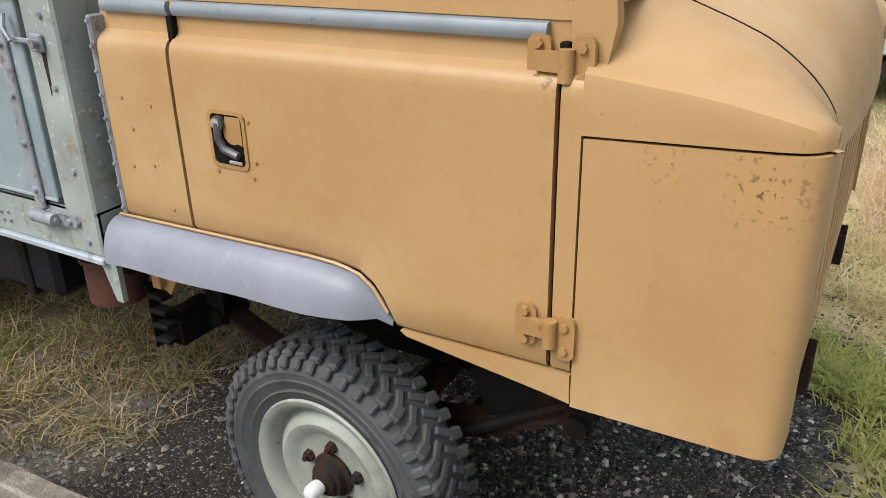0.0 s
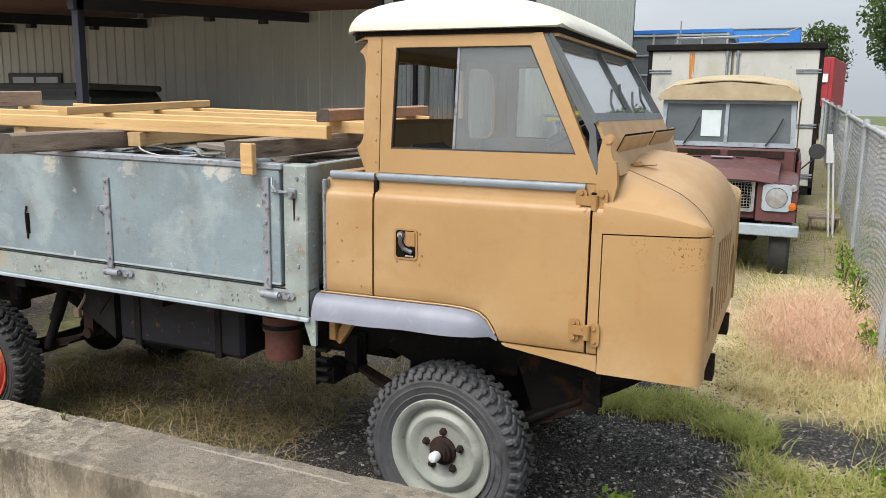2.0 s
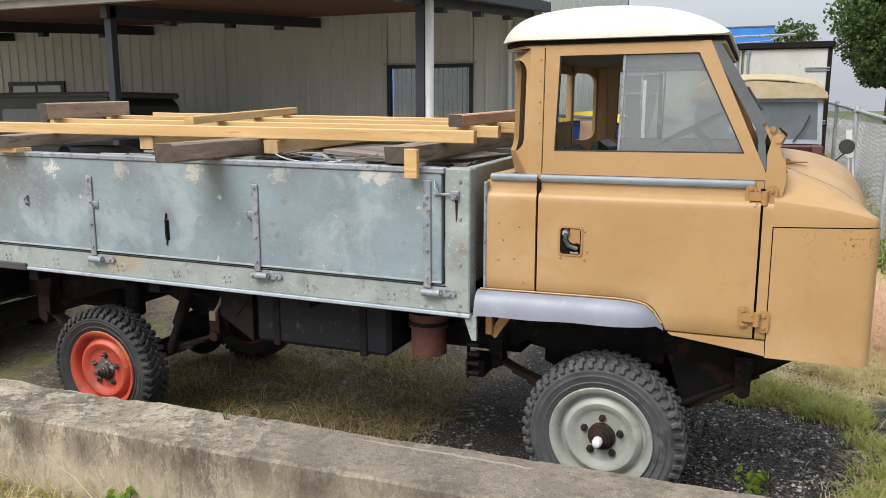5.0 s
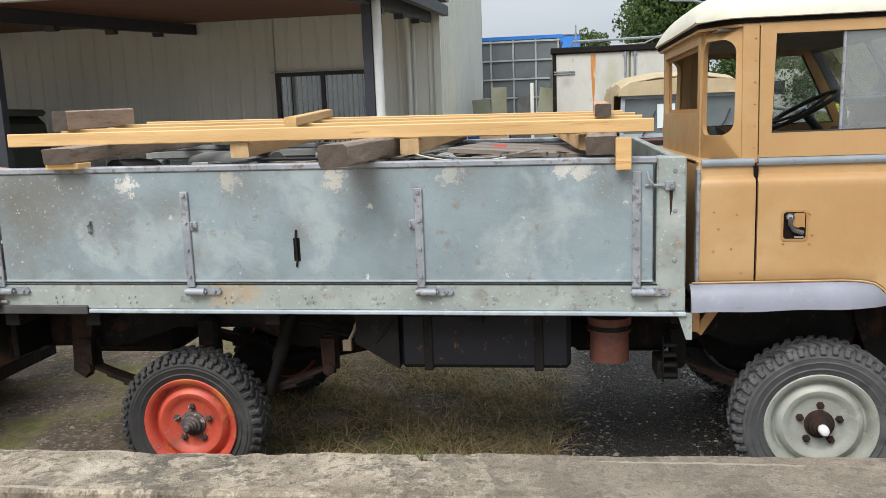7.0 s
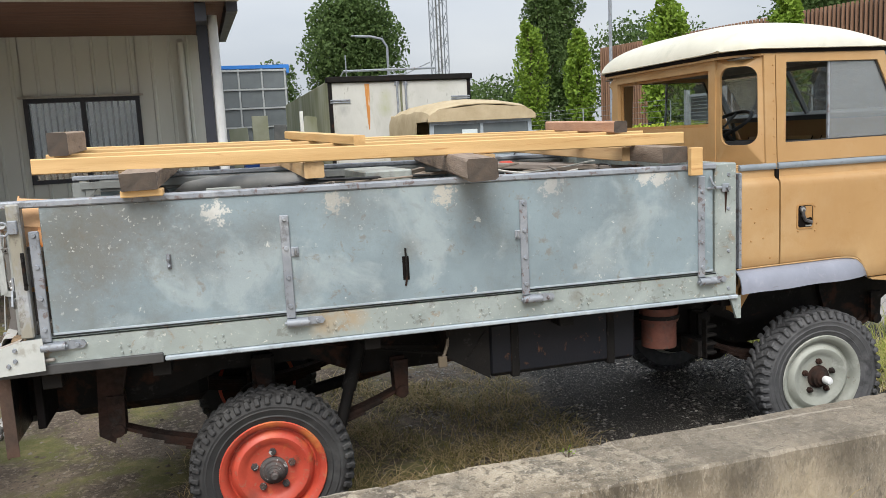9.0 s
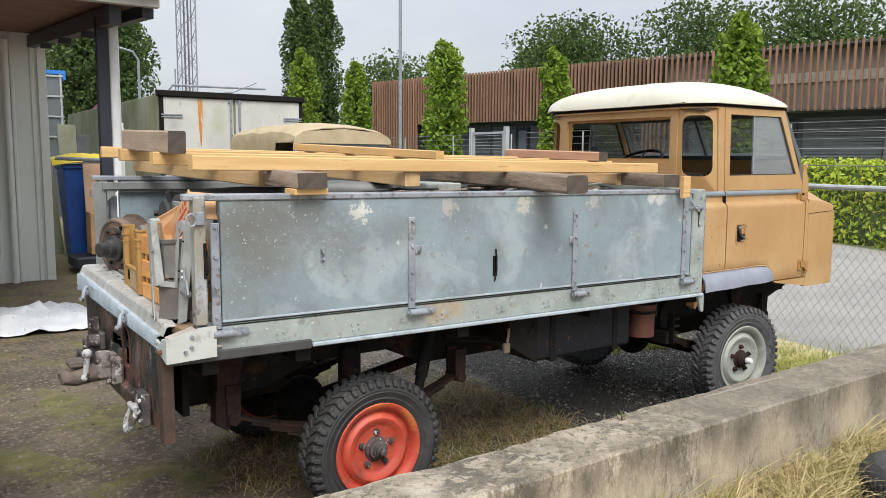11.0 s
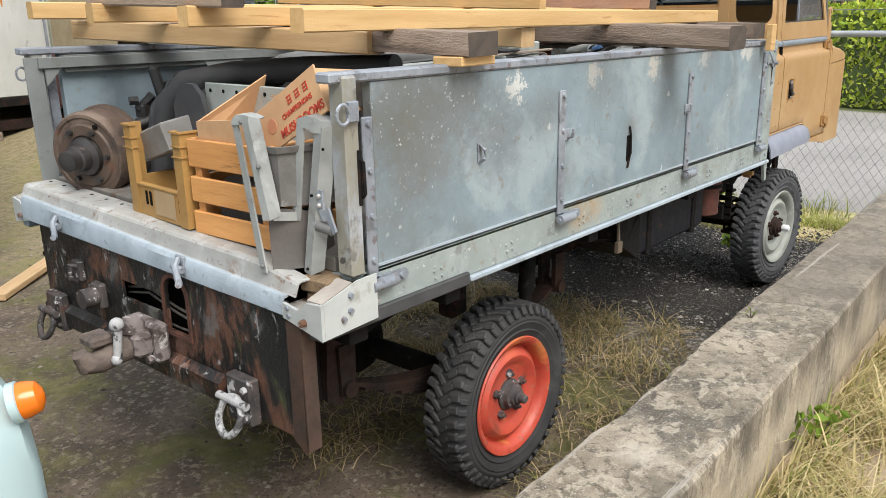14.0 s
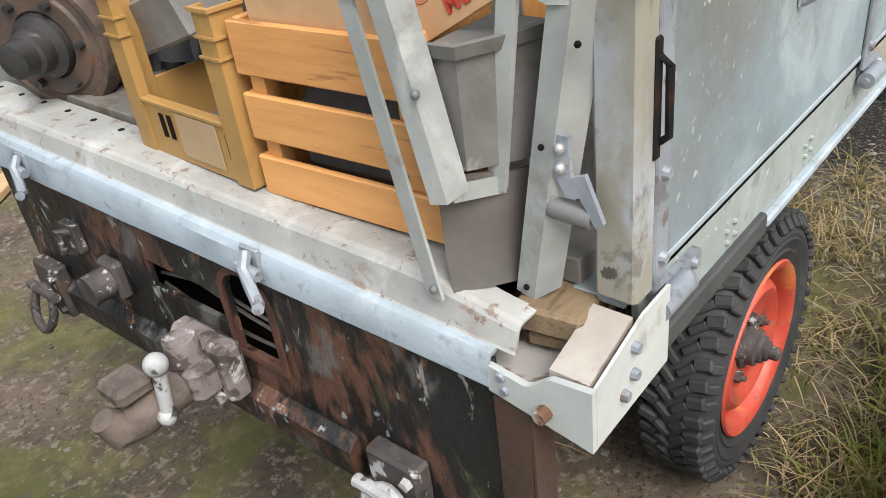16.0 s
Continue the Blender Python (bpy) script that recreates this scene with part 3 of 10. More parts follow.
def ground_mat():
    """Dirt, moss, dark gravel and dry grass in patches; asphalt past the fence, sand by the wall."""
    m = bpy.data.materials.new("yard_ground")
    m.use_nodes = True
    N, L = m.node_tree.nodes, m.node_tree.links
    p = N["Principled BSDF"]
    p.inputs["Roughness"].default_value = 0.92
    geo = N.new("ShaderNodeNewGeometry")
    sep = N.new("ShaderNodeSeparateXYZ")
    L.new(geo.outputs["Position"], sep.inputs[0])

    def nz(scale, detail=8, r=0.65):
        n = N.new("ShaderNodeTexNoise")
        n.inputs["Scale"].default_value, n.inputs["Detail"].default_value, n.inputs["Roughness"].default_value = scale, detail, r
        L.new(geo.outputs["Position"], n.inputs["Vector"])
        return n.outputs["Fac"]

    def op(kind, a, b):
        n = N.new("ShaderNodeMath")
        n.operation = kind
        for k, c in ((0, a), (1, b)):
            if isinstance(c, (int, float)):
                n.inputs[k].default_value = c
            else:
                L.new(c, n.inputs[k])
        return n.outputs[0]

    def rng(v, lo, hi):
        r = N.new("ShaderNodeMapRange")
        r.interpolation_type = "SMOOTHSTEP"
        r.inputs["From Min"].default_value, r.inputs["From Max"].default_value = lo, hi
        L.new(v, r.inputs["Value"])
        return r.outputs["Result"]

    def mix(f, a, b):
        x = N.new("ShaderNodeMixRGB")
        L.new(f, x.inputs[0])
        for k, c in ((1, a), (2, b)):
            if isinstance(c, tuple):
                x.inputs[k].default_value = rgb(c)
            else:
                L.new(c, x.inputs[k])
        return x.outputs["Color"]

    X, Y = sep.outputs["X"], sep.outputs["Y"]
    big = nz(0.9, 4)
    wob = op("MULTIPLY", op("SUBTRACT", big, 0.5), 1.6)
    Xw, Yw = op("ADD", X, wob), op("ADD", Y, wob)
    Xs_, Ys_ = op("ADD", X, op("MULTIPLY", wob, 0.35)), op("ADD", Y, op("MULTIPLY", wob, 0.35))
    dirt = mix(rng(nz(2.2), 0.4, 0.60), (0.145, 0.109, 0.078), (0.07, 0.053, 0.038))
    dirt = mix(rng(nz(30), 0.52, 0.62), dirt, (0.22, 0.178, 0.135))
    dirt = mix(rng(nz(70), 0.56, 0.62), dirt, (0.045, 0.036, 0.028))
    moss = mix(rng(nz(9), 0.4, 0.65), (0.10, 0.100, 0.030), (0.17, 0.145, 0.06))
    dirt = mix(rng(nz(1.7), 0.48, 0.62), dirt, moss)
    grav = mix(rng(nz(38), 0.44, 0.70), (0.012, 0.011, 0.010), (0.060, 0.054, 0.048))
    # gravel under the bed, its colour lightened for light that gets beneath
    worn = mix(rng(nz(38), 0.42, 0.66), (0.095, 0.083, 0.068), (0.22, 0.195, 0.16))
    # darker ground below the cab and the bed's front end
    under_cab = op("MULTIPLY", op("MULTIPLY", rng(Xs_, 1.60, 1.85), rng(Xs_, 3.10, 2.60)), rng(Ys_, 0.9, 0.3))
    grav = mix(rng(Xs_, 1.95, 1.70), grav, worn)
    grav = mix(op("MULTIPLY", under_cab, 0.85), grav, (0.016, 0.013, 0.010))
    grav = mix(rng(nz(120, 3), 0.58, 0.64), grav, (0.30, 0.28, 0.25))
    grassy = mix(rng(nz(14), 0.42, 0.58), (0.56, 0.45, 0.26), (0.36, 0.33, 0.13))
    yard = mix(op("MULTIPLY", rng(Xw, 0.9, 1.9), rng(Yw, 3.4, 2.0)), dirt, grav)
    Xs, Ys = op("ADD", X, op("MULTIPLY", wob, 0.4)), op("ADD", Y, op("MULTIPLY", wob, 0.4))
    front = op("MAXIMUM", op("MULTIPLY", rng(Xs, 3.80, 4.05), rng(Ys, 0.75, 0.50)), op("MULTIPLY", rng(Ys, 1.15, 1.45), rng(Xs, 3.35, 3.6)))
    yard = mix(front, yard, grassy)
    yard = mix(rng(Yw, 2.2, 3.6), yard, mix(op("MULTIPLY", rng(X, -1.0, 1.4), 0.45), dirt, grassy))
    sand = mix(rng(nz(3), 0.42, 0.6), (0.40, 0.31, 0.22), (0.30, 0.23, 0.155))
    sand = mix(rng(nz(70), 0.54, 0.64), sand, (0.18, 0.135, 0.085))
    yard = mix(rng(Y, -1.40, -1.46), yard, sand)
    road = mix(rng(nz(1.1), 0.4, 0.65), (0.30, 0.285, 0.27), (0.25, 0.24, 0.225))
    road = mix(rng(nz(90), 0.55, 0.7), road, (0.20, 0.19, 0.18))
    col = mix(rng(X, 4.95, 5.10), yard, road)
    lawn = mix(rng(nz(2), 0.4, 0.65), (0.075, 0.105, 0.03), (0.11, 0.12, 0.04))
    col = mix(rng(X, 12.2, 12.4), col, lawn)
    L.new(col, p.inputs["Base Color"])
    b = N.new("ShaderNodeBump")
    b.inputs["Strength"].default_value, b.inputs["Distance"].default_value = 0.7, 0.02
    L.new(nz(42, 10, 0.7), b.inputs["Height"])
    L.new(b.outputs["Normal"], p.inputs["Normal"])
    return m


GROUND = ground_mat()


def axis_steps(lo, hi, step, far):
    mid = [lo + k * step for k in range(int((hi - lo) / step) + 1)]
    out = [6, 14, 30, 60, 120, far]
    return [lo - d for d in reversed(out)] + mid + [hi + d for d in out]


gxs, gys = axis_steps(-6.0, 7.0, 0.2, 900.0), axis_steps(-5.0, 9.0, 0.2, 900.0)
g = Geo()
g.sheet([[(x, y, ground_z(x, y) + (0.02 * noise.noise((x * 1.3, y * 1.3, 0)) + 0.008 * noise.noise((x * 5, y * 5, 3)) if abs(x) < 7 and abs(y) < 9 else -0.0)) for y in gys] for x in gxs])
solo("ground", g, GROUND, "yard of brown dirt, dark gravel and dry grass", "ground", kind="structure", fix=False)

# low concrete wall along the truck's side
WALL_Y0, WALL_Y1, WALL_TOP = -1.505, -1.138, 0.46


def wall_skew(x):
    """The wall runs a little out of line with the truck."""
    return 0.022 * max(x - 0.4, -1.0)


g = Geo()
rows = []
n = 420
for i in range(n + 1):
    x = -5.2 + i * (4.62 + 5.2) / n
    e = lambda k: 0.006 * noise.noise((x * 3.1, k, 0.3)) + 0.004 * noise.noise((x * 11, k, 0.9)) + 0.003 * noise.noise((x * 37, k, 0.9))
    chip = (0.016 + 0.012 * noise.noise((x * 14, 3, 3))) * max(0.0, 1 - (abs(x - 0.42) / 0.30) ** 2) ** 0.5 + 0.02 * max(0.0, 1 - abs(x - 0.05) / 0.15)
    y0, y1 = WALL_Y0 + wall_skew(x) + e(1), WALL_Y1 + wall_skew(x) + e(2) + 0.005
    t = WALL_TOP
    r = 0.012 + 0.006 * noise.noise((x * 7, 5, 5))
    rows.append([(x, y0 + 0.004, -0.1), (x, y0, 0.1), (x, y0 + e(7), 0.25), (x, y0, t - r), (x, y0 + r, t + e(3)), (x, y0 + 0.09, t + e(4)), (x, (y0 + y1) / 2, t + e(5)),
                 (x, y1 - 0.09 - chip, t + e(6)), (x, y1 - r - chip, t + e(8) - chip * 0.25), (x, y1 - chip * 0.7, t - r - chip * 0.6), (x, y1, 0.25), (x, y1, -0.1)])
g.sheet(rows)
nc = 12
g.f += [tuple(range(nc - 1, -1, -1)), tuple(n * nc + k for k in range(nc))]
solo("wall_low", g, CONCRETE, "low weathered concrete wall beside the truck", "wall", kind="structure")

# shed: ribbed white cladding, tall side wall, canopy in front
SHED_Y, SHED_X = 8.62, 0.03


def ribbed(g, along, a0, a1, z0, z1, off, out, pitch=0.25, depth=0.018, thick=0.06):
    """Cladding with narrow upright ribs, as one profile drawn up the wall."""
    prof = []
    k = a0
    while k < a1 - 1e-6:
        prof += [(k, 0.0), (k + pitch - 0.06, 0.0), (k + pitch - 0.045, depth), (k + pitch - 0.015, depth), (k + pitch, 0.0)]
        k += pitch
    prof = [(min(p, a1), d) for p, d in prof]
    front = [[((p, off + out * d, z) if along == "x" else (off + out * d, p, z)) for p, d in prof] for z in (z0, z1)]
    back = [[((p, off - out * thick, z) if along == "x" else (off - out * thick, p, z)) for p in (a0, a1)] for z in (z0, z1)]
    g.sheet(front)
    g.sheet(back)
    for z in (0, 1):
        g.add([front[z][0], front[z][-1], back[z][1], back[z][0]], [(0, 1, 2, 3)])


shed = thing("shed", (SHED_X, SHED_Y, 0.0), "white ribbed-metal shed with a lean-to canopy", "building", kind="structure")
g = Geo()
WX0, WX1, WZ0, WZ1 = -2.67, -1.11, 1.38, 2.60
ribbed(g, "x", -16.0, WX0, -0.1, 5.5, SHED_Y, -1)
ribbed(g, "x", WX1, SHED_X, -0.1, 5.5, SHED_Y, -1)
ribbed(g, "x", WX0, WX1, -0.1, WZ0, SHED_Y, -1)
ribbed(g, "x", WX0, WX1, WZ1, 5.5, SHED_Y, -1)
part("wall_front", g, CLADDING, shed)
g = Geo()
ribbed(g, "y", SHED_Y - 0.02, 17.2, -0.1, 7.5, SHED_X, 1)
part("wall_side", g, CLADDING, shed)
part("roof", Geo().box(-16.0, SHED_X + 0.05, SHED_Y - 0.05, 17.2, 7.5, 7.62), FASCIA, shed)
part("corner_trim", Geo().box(SHED_X - 0.10, SHED_X + 0.012, SHED_Y - 0.035, SHED_Y - 0.012, 0, 7.5), CLADDING, shed)
g = Geo()
g.tube([(-0.47, SHED_Y - 0.07, 0.0), (-0.47, SHED_Y - 0.07, 3.15), (-0.47, SHED_Y - 0.12, 3.28), (-0.47, SHED_Y - 0.2, 3.36)], 0.045, 12)
part("downpipe", g, CLADDING, shed)
win = part("window", Geo().ring([(WX0, WZ0), (WX1, WZ0), (WX1, WZ1), (WX0, WZ1)], [(WX0 + .06, WZ0 + .06), (WX1 - .06, WZ0 + .06), (WX1 - .06, WZ1 - .06), (WX0 + .06, WZ1 - .06)], "y", SHED_Y - 0.05, SHED_Y + 0.05), BLUEBLACK, shed, "dark-framed window with upright blinds")
part("mullion", Geo().box(-1.92, -1.86, SHED_Y - 0.045, SHED_Y + 0.04, WZ0 + .06, WZ1 - .06), BLUEBLACK, win)
pane = part("pane", Geo().box(WX0 + .05, WX1 - .05, SHED_Y + 0.0, SHED_Y + 0.008, WZ0 + .05, WZ1 - .05, 0), SHOP_PANE, win)
pane.visible_shadow = False
part("window_head", Geo().box(WX0 - 0.06, WX1 + 0.06, SHED_Y - 0.08, SHED_Y - 0.022, WZ1 + 0.002, WZ1 + 0.03), FASCIA, win)
BLIND = mat("grey_blind", (0.66, 0.67, 0.66), (0.58, 0.59, 0.58), rough=0.8, bump=0)
k = WX0 + 0.10
while k < WX1 - 0.1:
    g = Geo()
    g.m = Matrix.Translation((k, SHED_Y + 0.09, 0)) @ Matrix.Rotation(radians(48 + 8 * noise.noise((k * 9, 0, 0))), 4, "Z")
    g.box(-0.036, 0.036, -0.002, 0.002, WZ0 + 0.02, WZ1 - 0.02, 0.001)
    part("blind_slat", g, BLIND, win)
    k += 0.085
part("room_back", Geo().box(WX0 - 0.3, WX1 + 0.3, SHED_Y + 0.9, SHED_Y + 0.95, 0.8, 3.0), mat("dark_room", (0.05, 0.05, 0.05)), win)
# far window in the front wall, by the vehicle under the canopy
fw = part("window_narrow", Geo().ring([(-11.56, 1.95), (-10.0, 1.95), (-10.0, 2.43), (-11.56, 2.43)], [(-11.46, 2.03), (-10.1, 2.03), (-10.1, 2.35), (-11.46, 2.35)], "y", SHED_Y - 0.06, SHED_Y - 0.02), BLUEBLACK, shed, "narrow dark window high in the wall")
part("mullion", Geo().box(-10.81, -10.75, SHED_Y - 0.055, SHED_Y - 0.025, 2.03, 2.35), BLUEBLACK, fw)
# opaque pale pane: the bright yard's reflection is put into its base colour
part("pane", Geo().box(-11.46, -10.1, SHED_Y - 0.045, SHED_Y - 0.038, 2.03, 2.35, 0), mat("painted_reflection_pane", (0.62, 0.67, 0.70), rough=0.08, bump=0), fw)

CAN_Y, CAN_X0, CAN_X1 = 3.45, -14.0, 0.20
canopy = thing("canopy", (-3.5, CAN_Y, 0.0), "lean-to canopy with brown soffit on dark steel posts", "canopy", kind="structure")


def can_z(y):
    return 3.10 + 0.070 * (y - CAN_Y)


g = Geo()
g.sheet([[(x, y, can_z(y) + 0.10) for y in (CAN_Y - 0.05, SHED_Y - 0.03)] for x in (CAN_X0, CAN_X1)], 0.06)
part("roof_sheet", g, mat("dull_roof_sheet", (0.22, 0.215, 0.205), (0.16, 0.155, 0.15), rough=0.7, s=3), canopy)
y = CAN_Y + 0.05
while y < SHED_Y - 0.1:
    g = Geo()
    g.sheet([[(x, yy, can_z(yy)) for yy in (y, min(y + 0.185, SHED_Y - 0.04))] for x in (CAN_X0, CAN_X1 - 0.03)], 0.02)
    part("soffit_board", g, SOFFIT, canopy)
    y += 0.19
part("fascia", Geo().box(CAN_X0, CAN_X1, CAN_Y - 0.06, CAN_Y + 0.02, 3.07, 3.24), FASCIA, canopy, "weathered fascia board with gutter")
g = Geo()
g.tube([(CAN_X0, CAN_Y - 0.12, 3.20), (CAN_X1, CAN_Y - 0.12, 3.20)], 0.055, 10)
part("gutter", g, FASCIA, canopy)
g = Geo()
g.m = Matrix.Translation((CAN_X1 - 0.06, CAN_Y, can_z(CAN_Y) - 0.02)) @ Matrix.Rotation(math.atan(0.070), 4, "X")
g.box(-0.05, 0.05, 0.1, SHED_Y - CAN_Y - 0.05, -0.09, 0.06)
part("end_beam", g, BLUEBLACK, canopy)
for px in (-11.3, -7.65, -3.98, -0.135):
    dy = 0.65 if px > -1 else 0.16
    part("post", Geo().box(px - 0.05, px + 0.05, CAN_Y + dy, CAN_Y + dy + 0.1, -0.05, 3.07), BLUEBLACK, canopy)
    if px < 0:
        g = Geo()
        g.m = Matrix.Translation((px, CAN_Y + 0.1, can_z(CAN_Y + 0.1) - 0.03)) @ Matrix.Rotation(math.atan(0.070), 4, "X")
        g.box(-0.05, 0.05, 0, SHED_Y - CAN_Y - 0.15, -0.16, 0.0)
        for q in (1.1, 2.4, 3.7):
            g.box(-0.06, 0.06, q, q + 0.12, -0.22, -0.16)
        part("beam", g, BLUEBLACK, canopy)
g = Geo()
g.tube([(-0.035, 4.14, 0.05), (-0.035, 4.14, 1.5), (-0.035, 4.13, 3.05)], 0.048, 14)
part("downpipe", g, WHITEPAINT, canopy, "white plastic downpipe")

# ---- the forward-control truck ----
def tilt(x, y):
    """The load bed hangs a little lower at its front and on its near side."""
    return -0.010 * (x - 0.7) + 0.022 * (y + 0.845)


def bedpart(name, g, material, parent, label="", smooth=True):
    for p in g.v:
        p.z += tilt(p.x, p.y)
    return part(name, g, material, parent, label, smooth=smooth)


truck = thing("truck", (1.4, 0.0, 0.06), "ochre forward-control flatbed truck with grey load bed, parked on gravel", "truck")

REAR_AXLE, FRONT_AXLE = (0.0, 0.41), (2.79, 0.455)
WHEEL_Y, REAR_Y = 0.70, 0.682


def wheel(name, x, z, side, R, paint, rubber, nuts, label, steer=0.0, seed=0):
    """A steel wheel with a chunky cross-ply tyre; side is -1 for the near side."""
    w = new(name)
    w.empty_display_size = 0.1
    w.parent = truck
    w.location = (x - truck.location.x, side * (WHEEL_Y if x > 1 else REAR_Y), z - truck.location.z)
    w.matrix_parent_inverse = Matrix()
    if steer:
        w.rotation_euler = (0, 0, radians(steer))
    tagged(w, label)
    o = Vector((0, 0, 0))
    ax = (0, side, 0)

    def sub(nm, g, material, lab=""):
        ob = new(nm, g.mesh(nm, material))
        ob.parent = w
        return tagged(ob, lab)

    hw, B = 0.078, 0.222
    g = Geo()
    prof = [(B - 0.012, -0.062), (B + 0.01, -0.070), (B + 0.05, -hw), (R - 0.05, -hw - 0.004), (R - 0.026, -hw + 0.010), (R - 0.013, -hw + 0.028), (R - 0.009, 0.0), (R - 0.013, hw - 0.028), (R - 0.026, hw - 0.010),
            (R - 0.045, hw + 0.003), (R - 0.055, hw + 0.006), (R - 0.060, hw + 0.004), (B + 0.062, hw + 0.004), (B + 0.058, hw + 0.007), (B + 0.050, hw + 0.003), (B + 0.032, hw - 0.003), (B + 0.027, hw + 0.001), (B + 0.012, hw - 0.009), (B - 0.012, 0.062)]
    g.lathe(prof, o, ax, 72, closed=True)
    tyre = sub("tyre", g, rubber)
    q = Vector(ax).to_track_quat("Z", "Y")
    n = 46
    lug = Geo()
    wear = random.Random(17 + seed)
    base = Matrix.Translation(o) @ q.to_matrix().to_4x4()
    for k in range(n):
        for s in (-1, 1):
            a = 2 * math.pi * (k + (0.5 if s > 0 else 0)) / n + wear.uniform(-0.008, 0.008)
            h = wear.uniform(-0.002, 0.002)
            lug.m = base @ Matrix.Rotation(a, 4, "Z") @ Matrix.Translation((R - 0.009 + h, 0, s * 0.053)) @ Matrix.Rotation(radians(s * 14), 4, "X")
            lug.box(-0.012, 0.008, -0.0145, 0.0145, -0.023, 0.021, 0.005)
            lug.m = base @ Matrix.Rotation(a + 0.068, 4, "Z") @ Matrix.Translation((R - 0.008 + h, 0, s * 0.020)) @ Matrix.Rotation(radians(s * 40), 4, "X")
            lug.box(-0.010, 0.008, -0.010, 0.010, -0.022, 0.022, 0.004)
            lug.m = base @ Matrix.Rotation(a + s * 0.012, 4, "Z") @ Matrix.Translation((R - 0.026 + h, 0, s * 0.076)) @ Matrix.Rotation(radians(s * 34), 4, "Y")
            lug.box(-0.018, 0.016, -0.0115, 0.0115, -0.008, 0.008, 0.004)
    lug.m = Matrix()
    part_lug = new("tread", lug.mesh("tread", rubber))
    part_lug.parent = tyre
    g = Geo()
    rim = [(0.198, -0.07), (0.222, -0.074), (0.226, -0.066), (0.206, -0.055), (0.198, -0.02), (0.190, 0.02), (0.203, 0.045), (0.207, 0.068), (0.222, 0.066), (0.227, 0.072), (0.223, 0.078), (0.212, 0.075), (0.199, 0.066), (0.192, 0.05),
           (0.186, 0.03), (0.178, 0.032), (0.165, 0.052), (0.150, 0.060), (0.135, 0.057), (0.120, 0.045), (0.105, 0.038), (0.06, 0.038), (0.0, 0.038), (0.0, 0.03), (0.10, 0.03), (0.128, 0.045), (0.150, 0.052), (0.170, 0.03), (0.185, -0.02), (0.19, -0.06)]
    g.lathe(rim, o, ax, 56)
    sub("rim", g, paint)
    g = Geo()
    g.lathe([(0.060, 0.03), (0.060, 0.046), (0.048, 0.052), (0.046, 0.070), (0.036, 0.074), (0.034, 0.084), (0.024, 0.087), (0.020, 0.096), (0.0, 0.096)], o, ax, 28)
    for k in range(5):
        a = 2 * math.pi * k / 5 + 0.3
        c = q @ Vector((0.082 * math.cos(a), 0.082 * math.sin(a), 0))
        g.cyl(c + Vector(ax) * 0.036, c + Vector(ax) * 0.052, 0.017, 0.015, 6)
        g.cyl(c + Vector(ax) * 0.052, c + Vector(ax) * 0.064, 0.008, 0.007, 8)
    sub("hub", g, nuts)
    if paint is RIMGREY:
        g = Geo()
        g.lathe([(0.018, 0.085), (0.021, 0.105), (0.021, 0.125), (0.015, 0.136), (0.0, 0.139)], o, ax, 16)
        sub("hub_cap", g, WHITEPAINT, "whitewashed hub end cap")
    else:
        g = Geo()
        g.lathe([(0.026, 0.08), (0.026, 0.094), (0.018, 0.098), (0.017, 0.116), (0.011, 0.121), (0.0, 0.121)], o, ax, 16)
        sub("hub_cap", g, CAST)
    return w


wheel("front_wheel", FRONT_AXLE[0], FRONT_AXLE[1], -1, 0.356, RIMGREY, RUBBER_GREY, RUSTY, "grey steel wheel with worn grey tyre", steer=-4)
wheel("front_wheel", FRONT_AXLE[0], FRONT_AXLE[1], 1, 0.356, RIMGREY, RUBBER_GREY, RUSTY, "grey steel wheel with worn grey tyre", steer=-4)
wheel("rear_wheel", REAR_AXLE[0], REAR_AXLE[1], -1, 0.348, RED, RUBBER, CAST, "red steel wheel with black tyre")
wheel("rear_wheel", REAR_AXLE[0], REAR_AXLE[1], 1, 0.348, RED, RUBBER, CAST, "red steel wheel with black tyre")

